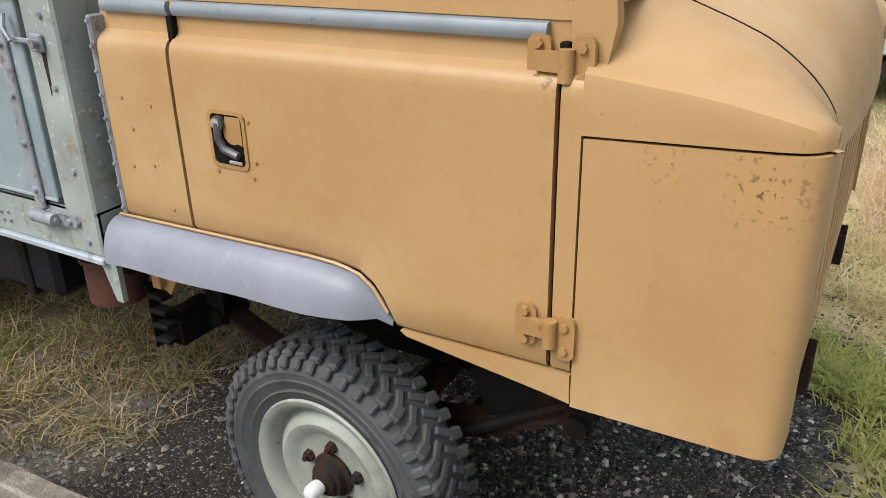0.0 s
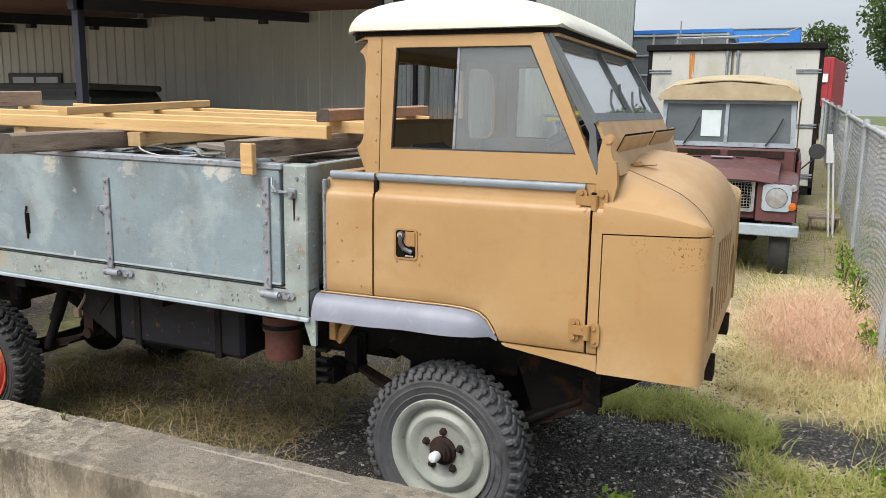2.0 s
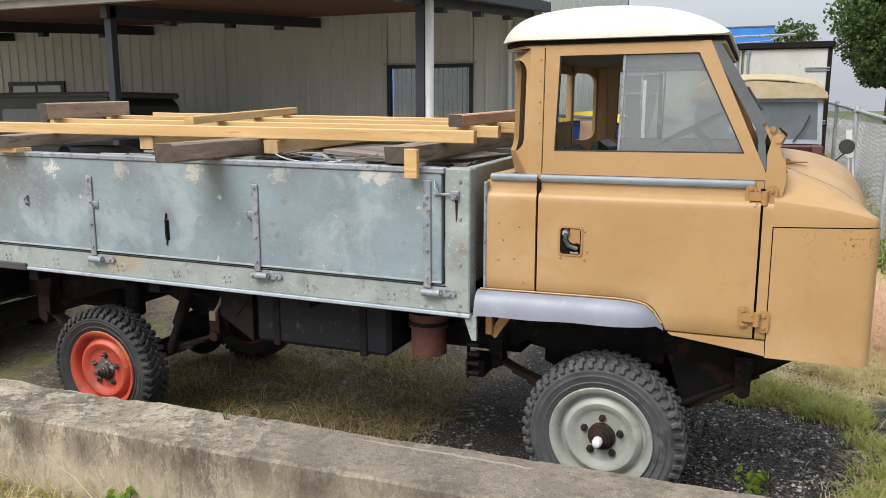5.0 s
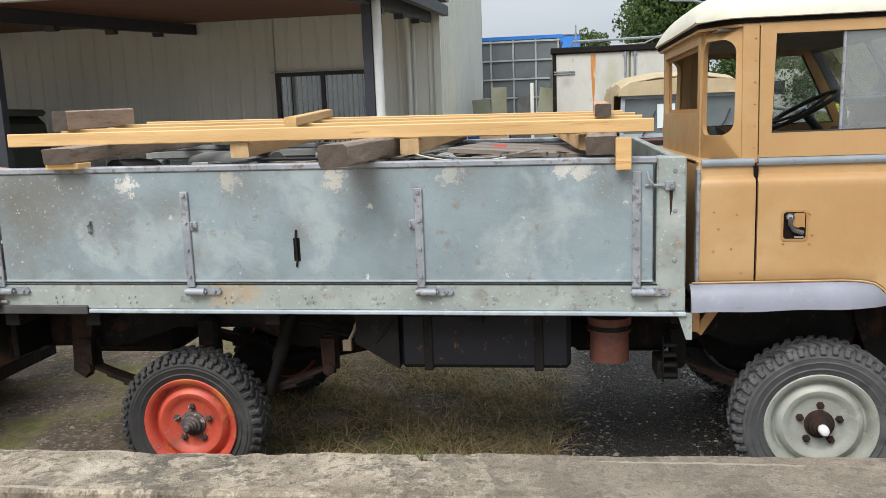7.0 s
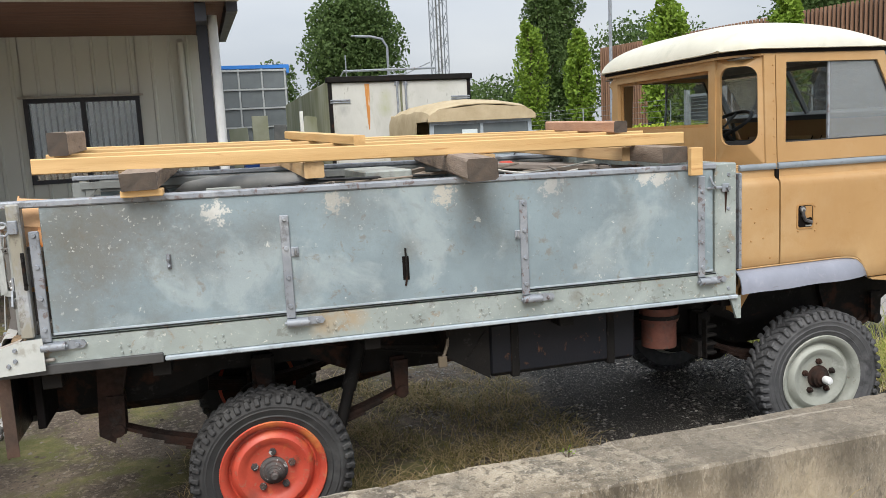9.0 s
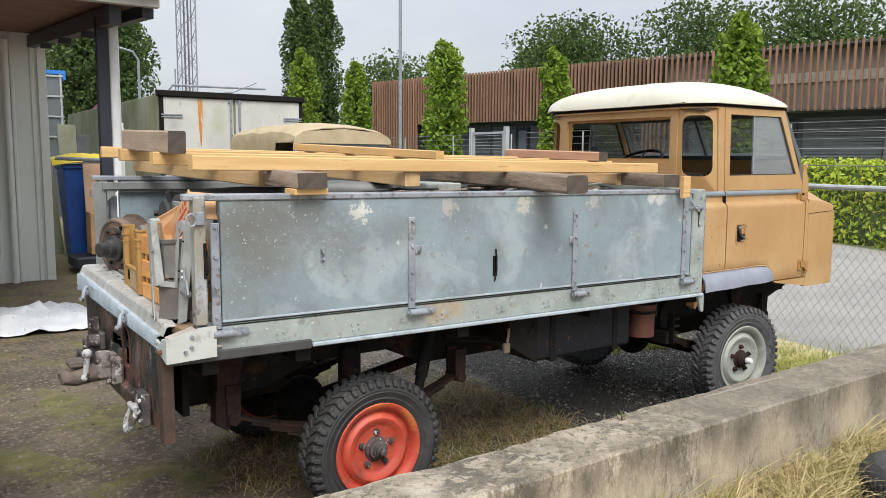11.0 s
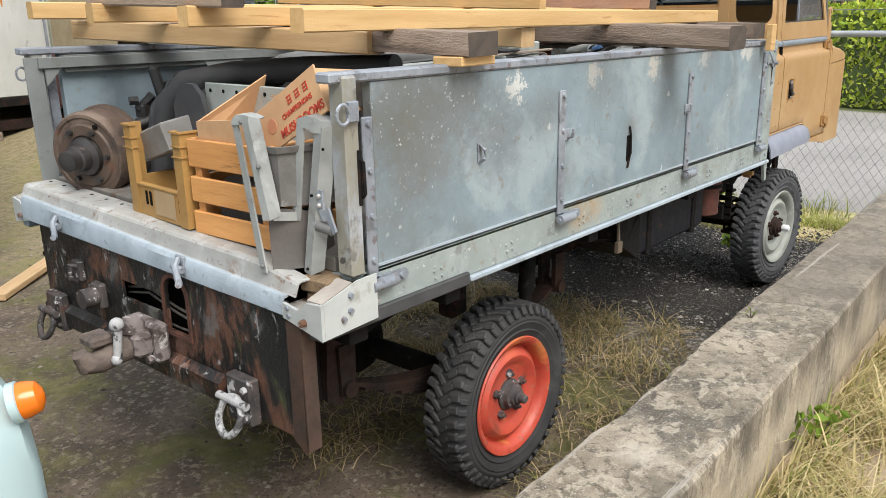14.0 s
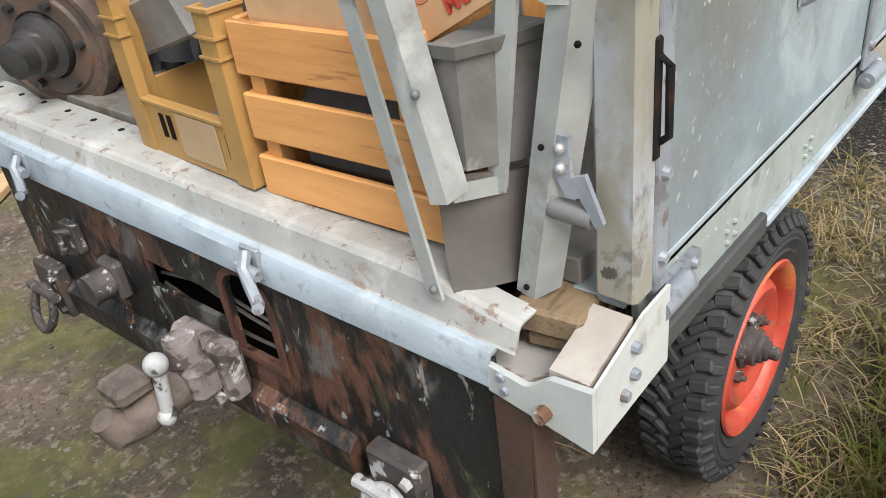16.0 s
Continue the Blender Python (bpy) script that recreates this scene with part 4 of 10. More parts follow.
# chassis
for s in (-1, 1):
    g = Geo()
    g.prism([(-0.98, 0.70), (-0.45, 0.71), (-0.18, 0.80), (0.22, 0.80), (0.45, 0.70), (2.25, 0.70), (2.45, 0.80), (3.0, 0.82), (3.72, 0.80), (3.72, 0.92), (2.3, 0.93), (0.4, 0.955), (-0.98, 0.955)], "y", s * 0.36, s * 0.44)
    part("chassis_rail", g, CHASSIS, truck)
    # leaf springs with shackles
    for cx, cz in (REAR_AXLE, FRONT_AXLE):
        span = 0.62 if cx < 1 else 0.55
        sp = part("leaf_spring", Geo().sheet([[(cx + span * (u - 0.5) * 2, s * w, cz + 0.07 + 0.14 * (abs(u - 0.5) * 2) ** 2) for u in [k / 14 for k in range(15)]] for w in (0.46, 0.53)], 0.014), RUSTY, truck)
        for lv in range(1, 6):
            sl = span * (1 - lv * 0.14)
            part("leaf", Geo().sheet([[(cx + sl * (u - 0.5) * 2, s * w, cz + 0.07 - lv * 0.013 + 0.14 * (abs(u - 0.5) * 2 * sl / span) ** 2) for u in [k / 10 for k in range(11)]] for w in (0.465, 0.525)], 0.011), RUSTY, sp)
        g = Geo()
        for d in (-0.05, 0.05):
            g.cyl((cx + d, s * 0.45, cz - 0.06), (cx + d, s * 0.45, cz + 0.10), 0.009, n=8)
            g.cyl((cx + d, s * 0.54, cz - 0.06), (cx + d, s * 0.54, cz + 0.10), 0.009, n=8)
        g.box(cx - 0.08, cx + 0.08, s * 0.44, s * 0.55, cz - 0.075, cz - 0.055)
        part("u_bolt", g, RUSTY, sp)
        for e, back in ((-1, True), (1, False)):
            g = Geo()
            ex = cx + e * span
            g.prism([(ex - 0.03, cz + 0.19), (ex + 0.03, cz + 0.19), (ex + 0.035, cz + 0.36), (ex - 0.035, cz + 0.36)], "y", s * 0.455, s * 0.475)
            g.prism([(ex - 0.03, cz + 0.19), (ex + 0.03, cz + 0.19), (ex + 0.035, cz + 0.36), (ex - 0.035, cz + 0.36)], "y", s * 0.525, s * 0.545)
            g.cyl((ex, s * 0.44, cz + 0.21), (ex, s * 0.56, cz + 0.21), 0.028, n=14)
            part("spring_shackle", g, RUSTY if cx < 1 else CHASSIS, truck)
for cx, cz in (REAR_AXLE, FRONT_AXLE):
    g = Geo()
    g.cyl((cx, -0.62, cz), (cx, 0.62, cz), 0.045, n=16)
    g.ball((cx, 0.12 if cx < 1 else 0.2, cz), 0.15, 0.13, 0.155, 18, 12)
    g.cyl((cx, -0.625, cz), (cx, -0.58, cz), 0.18, n=28)
    # far disc widened to stand in for shade over the rim's red inside
    g.cyl((cx, 0.625, cz), (cx, 0.58, cz), 0.205, n=28)
    part("axle", g, CHASSIS, truck, "rust-flecked black live axle")
part("engine_sump", Geo().prism([(2.42, 0.62), (2.60, 0.55), (3.20, 0.56), (3.40, 0.66), (3.62, 0.80), (3.62, 1.05), (2.42, 1.05)], "y", -0.30, 0.30), CHASSIS, truck, "oily black engine underside")
part("steering_rod", Geo().tube([(3.02, -0.60, 0.53), (3.04, 0.0, 0.54), (3.02, 0.60, 0.53)], 0.018, 8).tube([(3.40, -0.46, 0.72), (3.22, -0.52, 0.64), (3.04, -0.56, 0.55)], 0.016, 8), CHASSIS, truck)
for s in (-1, 1):
    part("wheel_house", Geo().prism([(2.30, 0.80), (2.42, 0.90), (2.42, 1.08), (3.36, 1.08), (3.36, 0.93), (3.05, 0.95), (3.0, 0.72), (2.50, 0.72)], "y", s * 0.47, s * 0.455), CHASSIS, truck)
part("propshaft", Geo().cyl((0.15, 0.12, 0.45), (1.35, 0.1, 0.68), 0.032).cyl((1.6, 0.15, 0.68), (2.68, 0.2, 0.50), 0.03), CHASSIS, truck)
g = Geo().box(1.1, 1.75, -0.12, 0.22, 0.60, 0.93, 0.04).box(1.75, 2.3, -0.16, 0.25, 0.58, 0.95, 0.06)
part("gearbox", g, CHASSIS, truck)
g = Geo().box(1.0, 1.76, -0.70, -0.40, 0.675, 0.935, 0.02)
part("fuel_tank", g, TANK, truck, "blue-black fuel tank with rust spots")
for tx in (1.13, 1.62):
    part("tank_strap", Geo().box(tx - 0.02, tx + 0.02, -0.708, -0.38, 0.668, 0.945, 0.004), CHASSIS, truck)
part("tank_gusset", Geo().prism([(0.80, 0.80), (1.0, 0.68), (1.0, 0.95), (0.80, 0.95)], "y", -0.72, -0.46), CHASSIS, truck)
g = Geo()
g.cyl((1.93, -0.62, 0.70), (1.93, -0.62, 0.83), 0.085, n=24)
g.cyl((1.93, -0.62, 0.83), (1.93, -0.62, 0.90), 0.095, n=24)
part("air_cleaner", g, mat("red_oxide", (0.12, 0.038, 0.024), (0.075, 0.028, 0.02), rough=0.75, s=10, layers=[((0.05, 0.035, 0.03), 16, 0.56, 0.7, 0.7)]), truck, "red-oxide air cleaner canister")
part("clamp_band", Geo().lathe([(0.097, 0.0), (0.100, 0.0), (0.100, 0.02), (0.097, 0.02)], (1.93, -0.62, 0.845), (0, 0, 1), 24, True), CHASSIS, truck)
g = Geo()
g.box(2.13, 2.22, -0.66, -0.50, 0.62, 0.70)
for k in range(4):
    g.box(2.15, 2.21, -0.70, -0.66, 0.64 + 0.045 * k, 0.655 + 0.045 * k)
g.box(2.15, 2.155, -0.70, -0.66, 0.62, 0.82)
part("step_bracket", g, CHASSIS, truck)
g = Geo()
for cy in (-0.52, 0.0, 0.45):
    g.tube([(0.5, cy - 0.05, 0.86), (0.9, cy, 0.80), (1.3, cy + 0.03, 0.84), (2.1, cy, 0.82)], 0.012, 6)
part("pipe_run", g, CHASSIS, truck)
g = Geo()
g.tube([(0.82, -0.70, 0.95), (0.80, -0.72, 0.86), (0.77, -0.74, 0.80)], 0.008, 6)
g.box(0.75, 0.79, -0.75, -0.73, 0.77, 0.82)
part("hanging_strap", g, mat("pale_strap", (0.14, 0.11, 0.075)), truck)
for cx in (-0.80, -0.4, 0.45, 1.35, 2.2):
    part("cross_member", Geo().box(cx - 0.035, cx + 0.035, -0.80, 0.80, 0.905, 0.962), CHASSIS, truck)
part("bed_subframe", Geo().box(-0.95, 2.2, -0.58, -0.52, 0.90, 0.965).box(-0.95, 2.2, 0.52, 0.58, 0.90, 0.965), CHASSIS, truck)

g = Geo()
for k in range(7):
    x = 0.55 + 0.27 * k
    g.box(x, x + 0.13, -0.36 + 0.05 * (k % 3), -0.15, 0.74 + 0.02 * (k % 2), 0.95, 0.02)
part("frame_clutter", g, CHASSIS, truck, kind="stuff")
part("rear_tank", Geo().box(-0.85, -0.25, -0.30, 0.30, 0.62, 0.93, 0.04), CHASSIS, truck)
part("brake_pipe", Geo().tube([(-0.9, -0.40, 0.93), (-0.5, -0.47, 0.86), (-0.1, -0.46, 0.97), (0.4, -0.47, 0.84), (0.9, -0.72, 0.80), (0.98, -0.72, 0.90)], 0.006, 6), CHASSIS, truck)
part("damper", Geo().cyl((0.32, -0.56, 0.50), (0.46, -0.50, 0.93), 0.026, n=12).cyl((0.37, -0.54, 0.66), (0.46, -0.50, 0.93), 0.034, n=12), CHASSIS, truck)
part("damper", Geo().cyl((0.32, 0.56, 0.50), (0.46, 0.50, 0.93), 0.026, n=12).cyl((0.37, 0.54, 0.66), (0.46, 0.50, 0.93), 0.034, n=12), CHASSIS, truck)
part("bump_stop", Geo().box(-0.05, 0.05, -0.50, -0.42, 0.66, 0.86, 0.015), CHASSIS, truck)
part("spring_hanger", Geo().prism([(-0.70, 0.60), (-0.64, 0.56), (-0.56, 0.90), (-0.68, 0.93)], "y", -0.53, -0.46), RUSTY, truck)

# darker copy of the rail paint, with the shade inside the bed in its colour
INNER_SHADED = mat("shaded_inner_frame_grey", (0.136, 0.148, 0.144), (0.104, 0.112, 0.108), rough=0.65, s=5, layers=[((0.08, 0.06, 0.045), 10, 0.6, 0.72, 0.6)])
# load bed
BX0, BX1, BY = -0.978, 2.215, 0.845
RT, PT = 1.105, 1.612
bed = new("load_bed")
bed.empty_display_size = 0.1
bed.parent = truck
tagged(bed, "grey-painted steel load bed with drop sides")
POST = mat("scuffed_post_paint", (0.34, 0.36, 0.385), (0.25, 0.26, 0.27), rough=0.55, s=6, bump=0.2, stretch=(1, 1, 0.5), layers=[((0.23, 0.21, 0.15), 5, 0.50, 0.62, 0.75), ((0.55, 0.57, 0.60), 9, 0.57, 0.70, 0.6), ((0.09, 0.075, 0.06), 17, 0.62, 0.70, 0.6)], spots=[(-0.872, -0.832, 1.165, 0.012, (0.03, 0.028, 0.025))])
BEDFLOOR = mat("bed_floor", (0.22, 0.205, 0.185), (0.13, 0.12, 0.105), rough=0.75, s=5, bump=0.25, layers=[((0.10, 0.05, 0.025), 9, 0.58, 0.7, 0.6)])
bedpart("bed_floor", Geo().box(-0.855, BX1 - 0.01, -0.78, 0.78, 1.10, 1.14), BEDFLOOR, bed)
for s in (-1, 1):
    o = s * BY
    g = Geo()
    g.box(-0.82, BX1, o, o - s * 0.012, 0.985, RT - 0.004, 0.002)
    g.box(-0.86, BX1, o, o - s * 0.075, RT - 0.014, RT - 0.004, 0.002)
    bedpart("side_rail", g, RAILPAINT, bed)
    g = Geo().box(-0.38, BX1 + 0.005, o + s * 0.012, o - s * 0.04, 0.966, 0.984, 0.004)
    bedpart("rail_edge", g, LIPWHITE, bed)
    bedpart("rail_edge", Geo().box(BX0, -0.385, o + s * 0.012, o - s * 0.04, 0.960, 1.000, 0.004), LIPBLACK if s < 0 else LIPWHITE, bed, "black-patched rail edge" if s < 0 else "")
    # drop side
    panel = bedpart("drop_side", Geo().box(-0.765, 2.085, o + s * 0.004, o - s * 0.03, RT + 0.004, PT - 0.022, 0.003), BEDPAINT, bed, "flaking blue-grey drop side panel")
    bedpart("top_cap", Geo().box(-0.905, 2.10, o + s * 0.012, o - s * 0.042, PT - 0.022, PT + 0.004, 0.005), GALV, panel, "bare galvanised top edge")
    bedpart("inner_frame", Geo().box(-0.76, 2.08, o - s * 0.03, o - s * 0.06, RT + 0.01, RT + 0.07).box(-0.76, 2.08, o - s * 0.03, o - s * 0.06, PT - 0.09, PT - 0.025), INNER_SHADED, panel)
    bedpart("bottom_seam", Geo().box(-0.765, 2.085, o + s * 0.0055, o - s * 0.01, RT + 0.004, RT + 0.013, 0.001), LIPWHITE, panel)
    for sx in (-0.79, 0.115, 1.135, 2.02):
        top = 1.505 if sx < 2 else 1.56
        g = Geo().box(sx - 0.018, sx + 0.018, o + s * 0.004, o + s * 0.014, RT - 0.02, top, 0.003)
        st = bedpart("strap", g, GALV, panel, "riveted steel strap")
        k = RT + 0.03
        while k < top:
            bedpart("strap_bolt", Geo().cyl((sx, o + s * 0.013, k), (sx, o + s * 0.022, k), 0.010, 0.007, 10), GALV, st)
            k += 0.118
        g = Geo()
        g.cyl((sx - 0.02, o + s * 0.022, 1.068), (sx + 0.065, o + s * 0.022, 1.068), 0.0165, n=14)
        g.prism([(sx + 0.02, 1.050), (sx + 0.125, 1.054), (sx + 0.135, 1.068), (sx + 0.125, 1.082), (sx + 0.02, 1.085)], "y", o + s * 0.001, o + s * 0.012)
        g.cyl((sx + 0.105, o + s * 0.011, 1.068), (sx + 0.105, o + s * 0.020, 1.068), 0.010, 0.007, 10)
        g.cyl((sx - 0.028, o + s * 0.022, 1.068), (sx + 0.072, o + s * 0.022, 1.068), 0.007, n=8)
        bedpart("hinge", g, GALV, bed, "worn strap hinge")
        if 0 < sx < 2:
            g = Geo()
            g.box(sx + 0.018 - (0.06 if sx > 1 else 0), sx + 0.05 - (0.06 if sx > 1 else 0), o + s * 0.003, o + s * 0.012, 1.335, 1.375)
            g.tube([(sx + 0.035 - (0.07 if sx > 1 else 0), o + s * 0.012, 1.345), (sx + 0.035 - (0.07 if sx > 1 else 0), o + s * 0.03, 1.35), (sx + 0.036 - (0.07 if sx > 1 else 0), o + s * 0.034, 1.375)], 0.006, 6)
            bedpart("staple", g, GALV, panel)
    # handle slot and pin
    bedpart("slot_backing", Geo().box(0.588, 0.616, o + s * 0.0035, o + s * 0.0065, 1.200, 1.300, 0.001), SEAM, panel)
    g = Geo()
    g.tube([(0.603, o + s * 0.007, 1.335), (0.602, o + s * 0.014, 1.300), (0.604, o + s * 0.015, 1.235), (0.603, o + s * 0.009, 1.205), (0.597, o + s * 0.007, 1.175)], 0.0045, 6)
    bedpart("rope_hook", g, CHASSIS, panel)
    g = Geo()
    g.box(-0.34, -0.322, o + s * 0.004, o + s * 0.009, 1.325, 1.385)
    g.tube([(-0.331, o + s * 0.008, 1.38), (-0.331, o + s * 0.026, 1.365), (-0.331, o + s * 0.026, 1.34), (-0.331, o + s * 0.008, 1.33)], 0.006, 6)
    bedpart("staple", g, GALV, panel)
    for rx in (-0.52, -0.17, 0.276, 0.64, 0.95, 1.42, 1.84):
        for dx, dz in ((-0.018, 0.008), (0.012, 0.012), (0.016, -0.012), (-0.014, -0.014)):
            bedpart("rivet", Geo().cyl((rx + dx, o, 1.03 + dz), (rx + dx, o + s * 0.006, 1.03 + dz), 0.0055, 0.004, 8), RAILPAINT, bed)
    # posts
    g = Geo().box(2.10, BX1, o + s * 0.002, o - s * 0.09, 0.985, PT + 0.002, 0.006)
    fp = bedpart("front_post", g, RAILPAINT, bed)
    g = Geo()
    g.box(2.13, 2.168, o + s * 0.004, o + s * 0.014, 1.480, 1.520)
    g.box(2.05, 2.13, o + s * 0.010, o + s * 0.016, 1.497, 1.509)
    g.tube([(2.06, o + s * 0.016, 1.56), (2.065, o + s * 0.028, 1.53), (2.085, o + s * 0.03, 1.503)], 0.005, 6)
    g.cyl((2.155, o + s * 0.014, 1.50), (2.155, o + s * 0.030, 1.50), 0.010, n=10)
    bedpart("latch", g, GALV, fp, "worn drop side latch")
    bedpart("latch_stain", Geo().prism([(2.148, 1.48), (2.162, 1.48), (2.158, 1.40), (2.152, 1.38)], "y", o + s * 0.0025, o + s * 0.0035), RUSTY, fp, "rust run below the latch")
    bedpart("gusset", Geo().prism([(2.185, 0.975), (2.245, 0.975), (2.245, 0.865), (2.222, 0.865)], "y", o - s * 0.005, o - s * 0.02), RAILPAINT, fp)
    for bz in (1.02, 1.2, 1.4, 1.56):
        bedpart("bolt", Geo().cyl((2.17, o, bz), (2.17, o + s * 0.008, bz), 0.010, 0.007, 8), GALV, fp)
    g = Geo().box(-0.872, -0.826, o + s * 0.022, o - s * 0.036, RT + 0.002, PT - 0.004, 0.006)
    rp = bedpart("rear_post", g, POST, bed, "scuffed grey rear corner post")
    g = Geo()
    g.tube([(-0.833, o + s * 0.024, 1.41), (-0.832, o + s * 0.036, 1.40), (-0.830, o + s * 0.036, 1.32), (-0.828, o + s * 0.024, 1.31)], 0.005, 6)
    g.box(-0.840, -0.826, o + s * 0.020, o + s * 0.026, 1.29, 1.43)
    bedpart("hasp", g, CHASSIS, rp, "dark worn hasp")
    g = Geo()
    pts = [(-0.885 + 0.020 * math.cos(2 * math.pi * k / 16), o + s * 0.030, 1.520 + 0.024 * math.sin(2 * math.pi * k / 16)) for k in range(17)]
    g.tube(pts, 0.0045, 6)
    g.box(-0.868, -0.836, o + s * 0.020, o + s * 0.036, 1.50, 1.55)
    bedpart("drop_ring", g, GALV, rp, "rusty pull ring")
# wide inner plate with chamfered stays at the far rear corner
g = Geo().box(-0.905, -0.84, 0.80, 0.79, RT + 0.01, PT - 0.03, 0.002)
g.prism([(-0.838, PT - 0.135), (-0.838, PT - 0.07), (-0.775, PT - 0.07)], "y", 0.788, 0.780)
for k in (0.0, 1.0):
    g.prism([(-0.16 + k, PT - 0.07), (0.04 + k, PT - 0.07), (0.0 + k, PT - 0.14), (-0.12 + k, PT - 0.14)], "y", 0.788, 0.780)
g.box(-0.86, 2.05, 0.788, 0.772, PT - 0.07, PT - 0.03, 0.002)
# rail paint darkened for the shade on the bed's inner side
bedpart("corner_stay", g, mat("shaded_inner_stay_grey", (0.20, 0.215, 0.21), (0.15, 0.16, 0.157), rough=0.6, s=5, layers=[((0.09, 0.075, 0.06), 10, 0.62, 0.74, 0.5)]), bed, "grey stay plate inside the corner")
# headboard between bed and cab
g = Geo().box(2.16, 2.20, -0.75, 0.75, 1.14, PT, 0.004)
bedpart("headboard", g, RAILPAINT, bed)
CORNER = mat("corner_plate_grey", (0.45, 0.47, 0.455), (0.36, 0.38, 0.37), rough=0.6, s=6, bump=0.1, layers=[((0.20, 0.18, 0.14), 11, 0.62, 0.75, 0.5), ((0.50, 0.51, 0.48), 7, 0.6, 0.74, 0.4)])
# tail sill: lip, ledge and a bolted channel on top
def lip_x(y):
    """The tail stands a hair out of square."""
    return -0.990 - 0.010 * (y + 0.73)


def lip_top(y):
    return 1.053 + 0.035 * (y + 0.735) / 1.49


rows = []
for i_ in range(17):
    y = -0.730 + 1.488 * i_ / 16
    rows.append([(lip_x(y) + 0.004 * noise.noise((y * 5, 1, 2)), y, 1.011 + 0.002 * noise.noise((y * 4, 3, 2))), (lip_x(y) + 0.002 * noise.noise((y * 7, 5, 2)), y, lip_top(y) - 0.006), (lip_x(y) + 0.004, y, lip_top(y)), (lip_x(y) + 0.016, y, lip_top(y) + 0.001)])
bedpart("tail_sill", Geo().sheet(rows, 0.006, flip=True), LIPWHITE, bed, "scuffed pale tail sill")
RUSTEDGE = mat("rust_edge", (0.17, 0.078, 0.042), (0.09, 0.045, 0.028), rough=0.85, s=14, bump=0.3, layers=[((0.34, 0.33, 0.31), 8, 0.46, 0.54, 0.85)])
rows = [[(lip_x(y) + 0.005, y, lip_top(y) + 0.0022), (lip_x(y) + 0.019, y, lip_top(y) + 0.003)] for y in [-0.726 + 1.48 * k / 12 for k in range(13)]]
bedpart("sill_edge", Geo().sheet(rows, 0.002, flip=True), RUSTEDGE, bed, "rusty edge along the sill")


def sill_z(y):
    """The channel's top: bent down towards the near corner."""
    return 1.090 + 0.025 * min(max((y + 0.755) / 0.17, 0), 1) + 0.010 * (y + 0.755) / 1.55


rows = []
for i_ in range(33):
    y = -0.757 + 1.547 * i_ / 32
    z, x = sill_z(y) + 0.0015 * noise.noise((y * 9, 2, 2)), lip_x(y)
    b_ = -0.865 if y > -0.66 else -0.918
    w_ = lip_top(y) + 0.004
    rows.append([(x + 0.018, y, w_), (x + 0.021, y, w_ + 0.004), (x + 0.030, y, z - 0.005), (x + 0.034, y, z), (x + 0.040, y, z + 0.002), (0.5 * (b_ + x + 0.04), y, z + 0.002), (b_, y, z + 0.002)])
bedpart("sill_channel", Geo().sheet(rows, 0.004, flip=True), mat("scuffed_sill_paint", (0.40, 0.395, 0.375), (0.30, 0.30, 0.285), rough=0.5, s=6, bump=0.15, layers=[((0.20, 0.11, 0.055), 12, 0.60, 0.70, 0.6), ((0.52, 0.525, 0.515), 7, 0.56, 0.68, 0.6), ((0.30, 0.29, 0.20), 5, 0.58, 0.7, 0.5), ((0.16, 0.08, 0.045), 40, 0.64, 0.70, 0.7)]), bed, "worn grey bolted channel", smooth=False)
k = -0.60
while k < 0.78:
    bedpart("sill_bolt", Geo().cyl((-0.893, k, sill_z(k) + 0.001), (-0.893, k, sill_z(k) + 0.007), 0.009, 0.007, 8), CHASSIS, bed)
    k += 0.104
PAD = mat("pinkish_pad", (0.38, 0.345, 0.305), (0.28, 0.24, 0.205), rough=0.6, s=9, bump=0.2, layers=[((0.16, 0.08, 0.05), 10, 0.62, 0.7, 0.6)])
for s in (-1, 1):
    g = Geo()
    g.prism([(s * 0.877, 0.976), (s * 0.877, 1.070), (s * 0.822, 1.064), (s * 0.812, 1.058), (s * 0.792, 1.040), (s * 0.782, 1.036), (s * 0.727, 1.044), (s * 0.727, 1.003)], "x", -0.994, -0.984)
    cp = bedpart("corner_plate", g, CORNER, bed, "pale folded corner plate with bolts")
    g = Geo().prism([(-0.9835, 0.976), (-0.80, 0.984), (-0.80, 1.106), (-0.868, 1.104), (-0.9835, 1.070)], "y", s * 0.877, s * 0.8725)
    bedpart("side_flap", g, CORNER, cp)
    bedpart("corner_pad", Geo().prism([(-0.981, 1.030), (-0.878, 1.062), (-0.878, 1.100), (-0.981, 1.068)], "y", s * 0.866, s * 0.812), PAD, cp, "pale pad inside the corner plate")
    bedpart("corner_floor", Geo().box(-0.983, -0.77, s * 0.860, s * 0.70, 1.012, 1.024), RUSTEDGE, cp, "rusty floor of the corner")
    for bx, bz in ((-0.922, 1.015), (-0.898, 1.032), (-0.896, 1.072)):
        bedpart("plate_bolt", Geo().cyl((bx, s * 0.874, bz), (bx, s * 0.886, bz), 0.009, 0.007, 8), GALV, cp)
    bedpart("plate_bolt", Geo().cyl((-0.992, s * 0.812, 1.010), (-1.010, s * 0.812, 1.010), 0.011, 0.009, 8), RUSTEDGE, cp, "rusty bolt")
    for by, bz in ((0.748, 1.034), (0.752, 1.014)):
        bedpart("plate_bolt", Geo().cyl((-0.992, s * by, bz), (-0.999, s * by, bz), 0.008, 0.006, 8), GALV, cp)

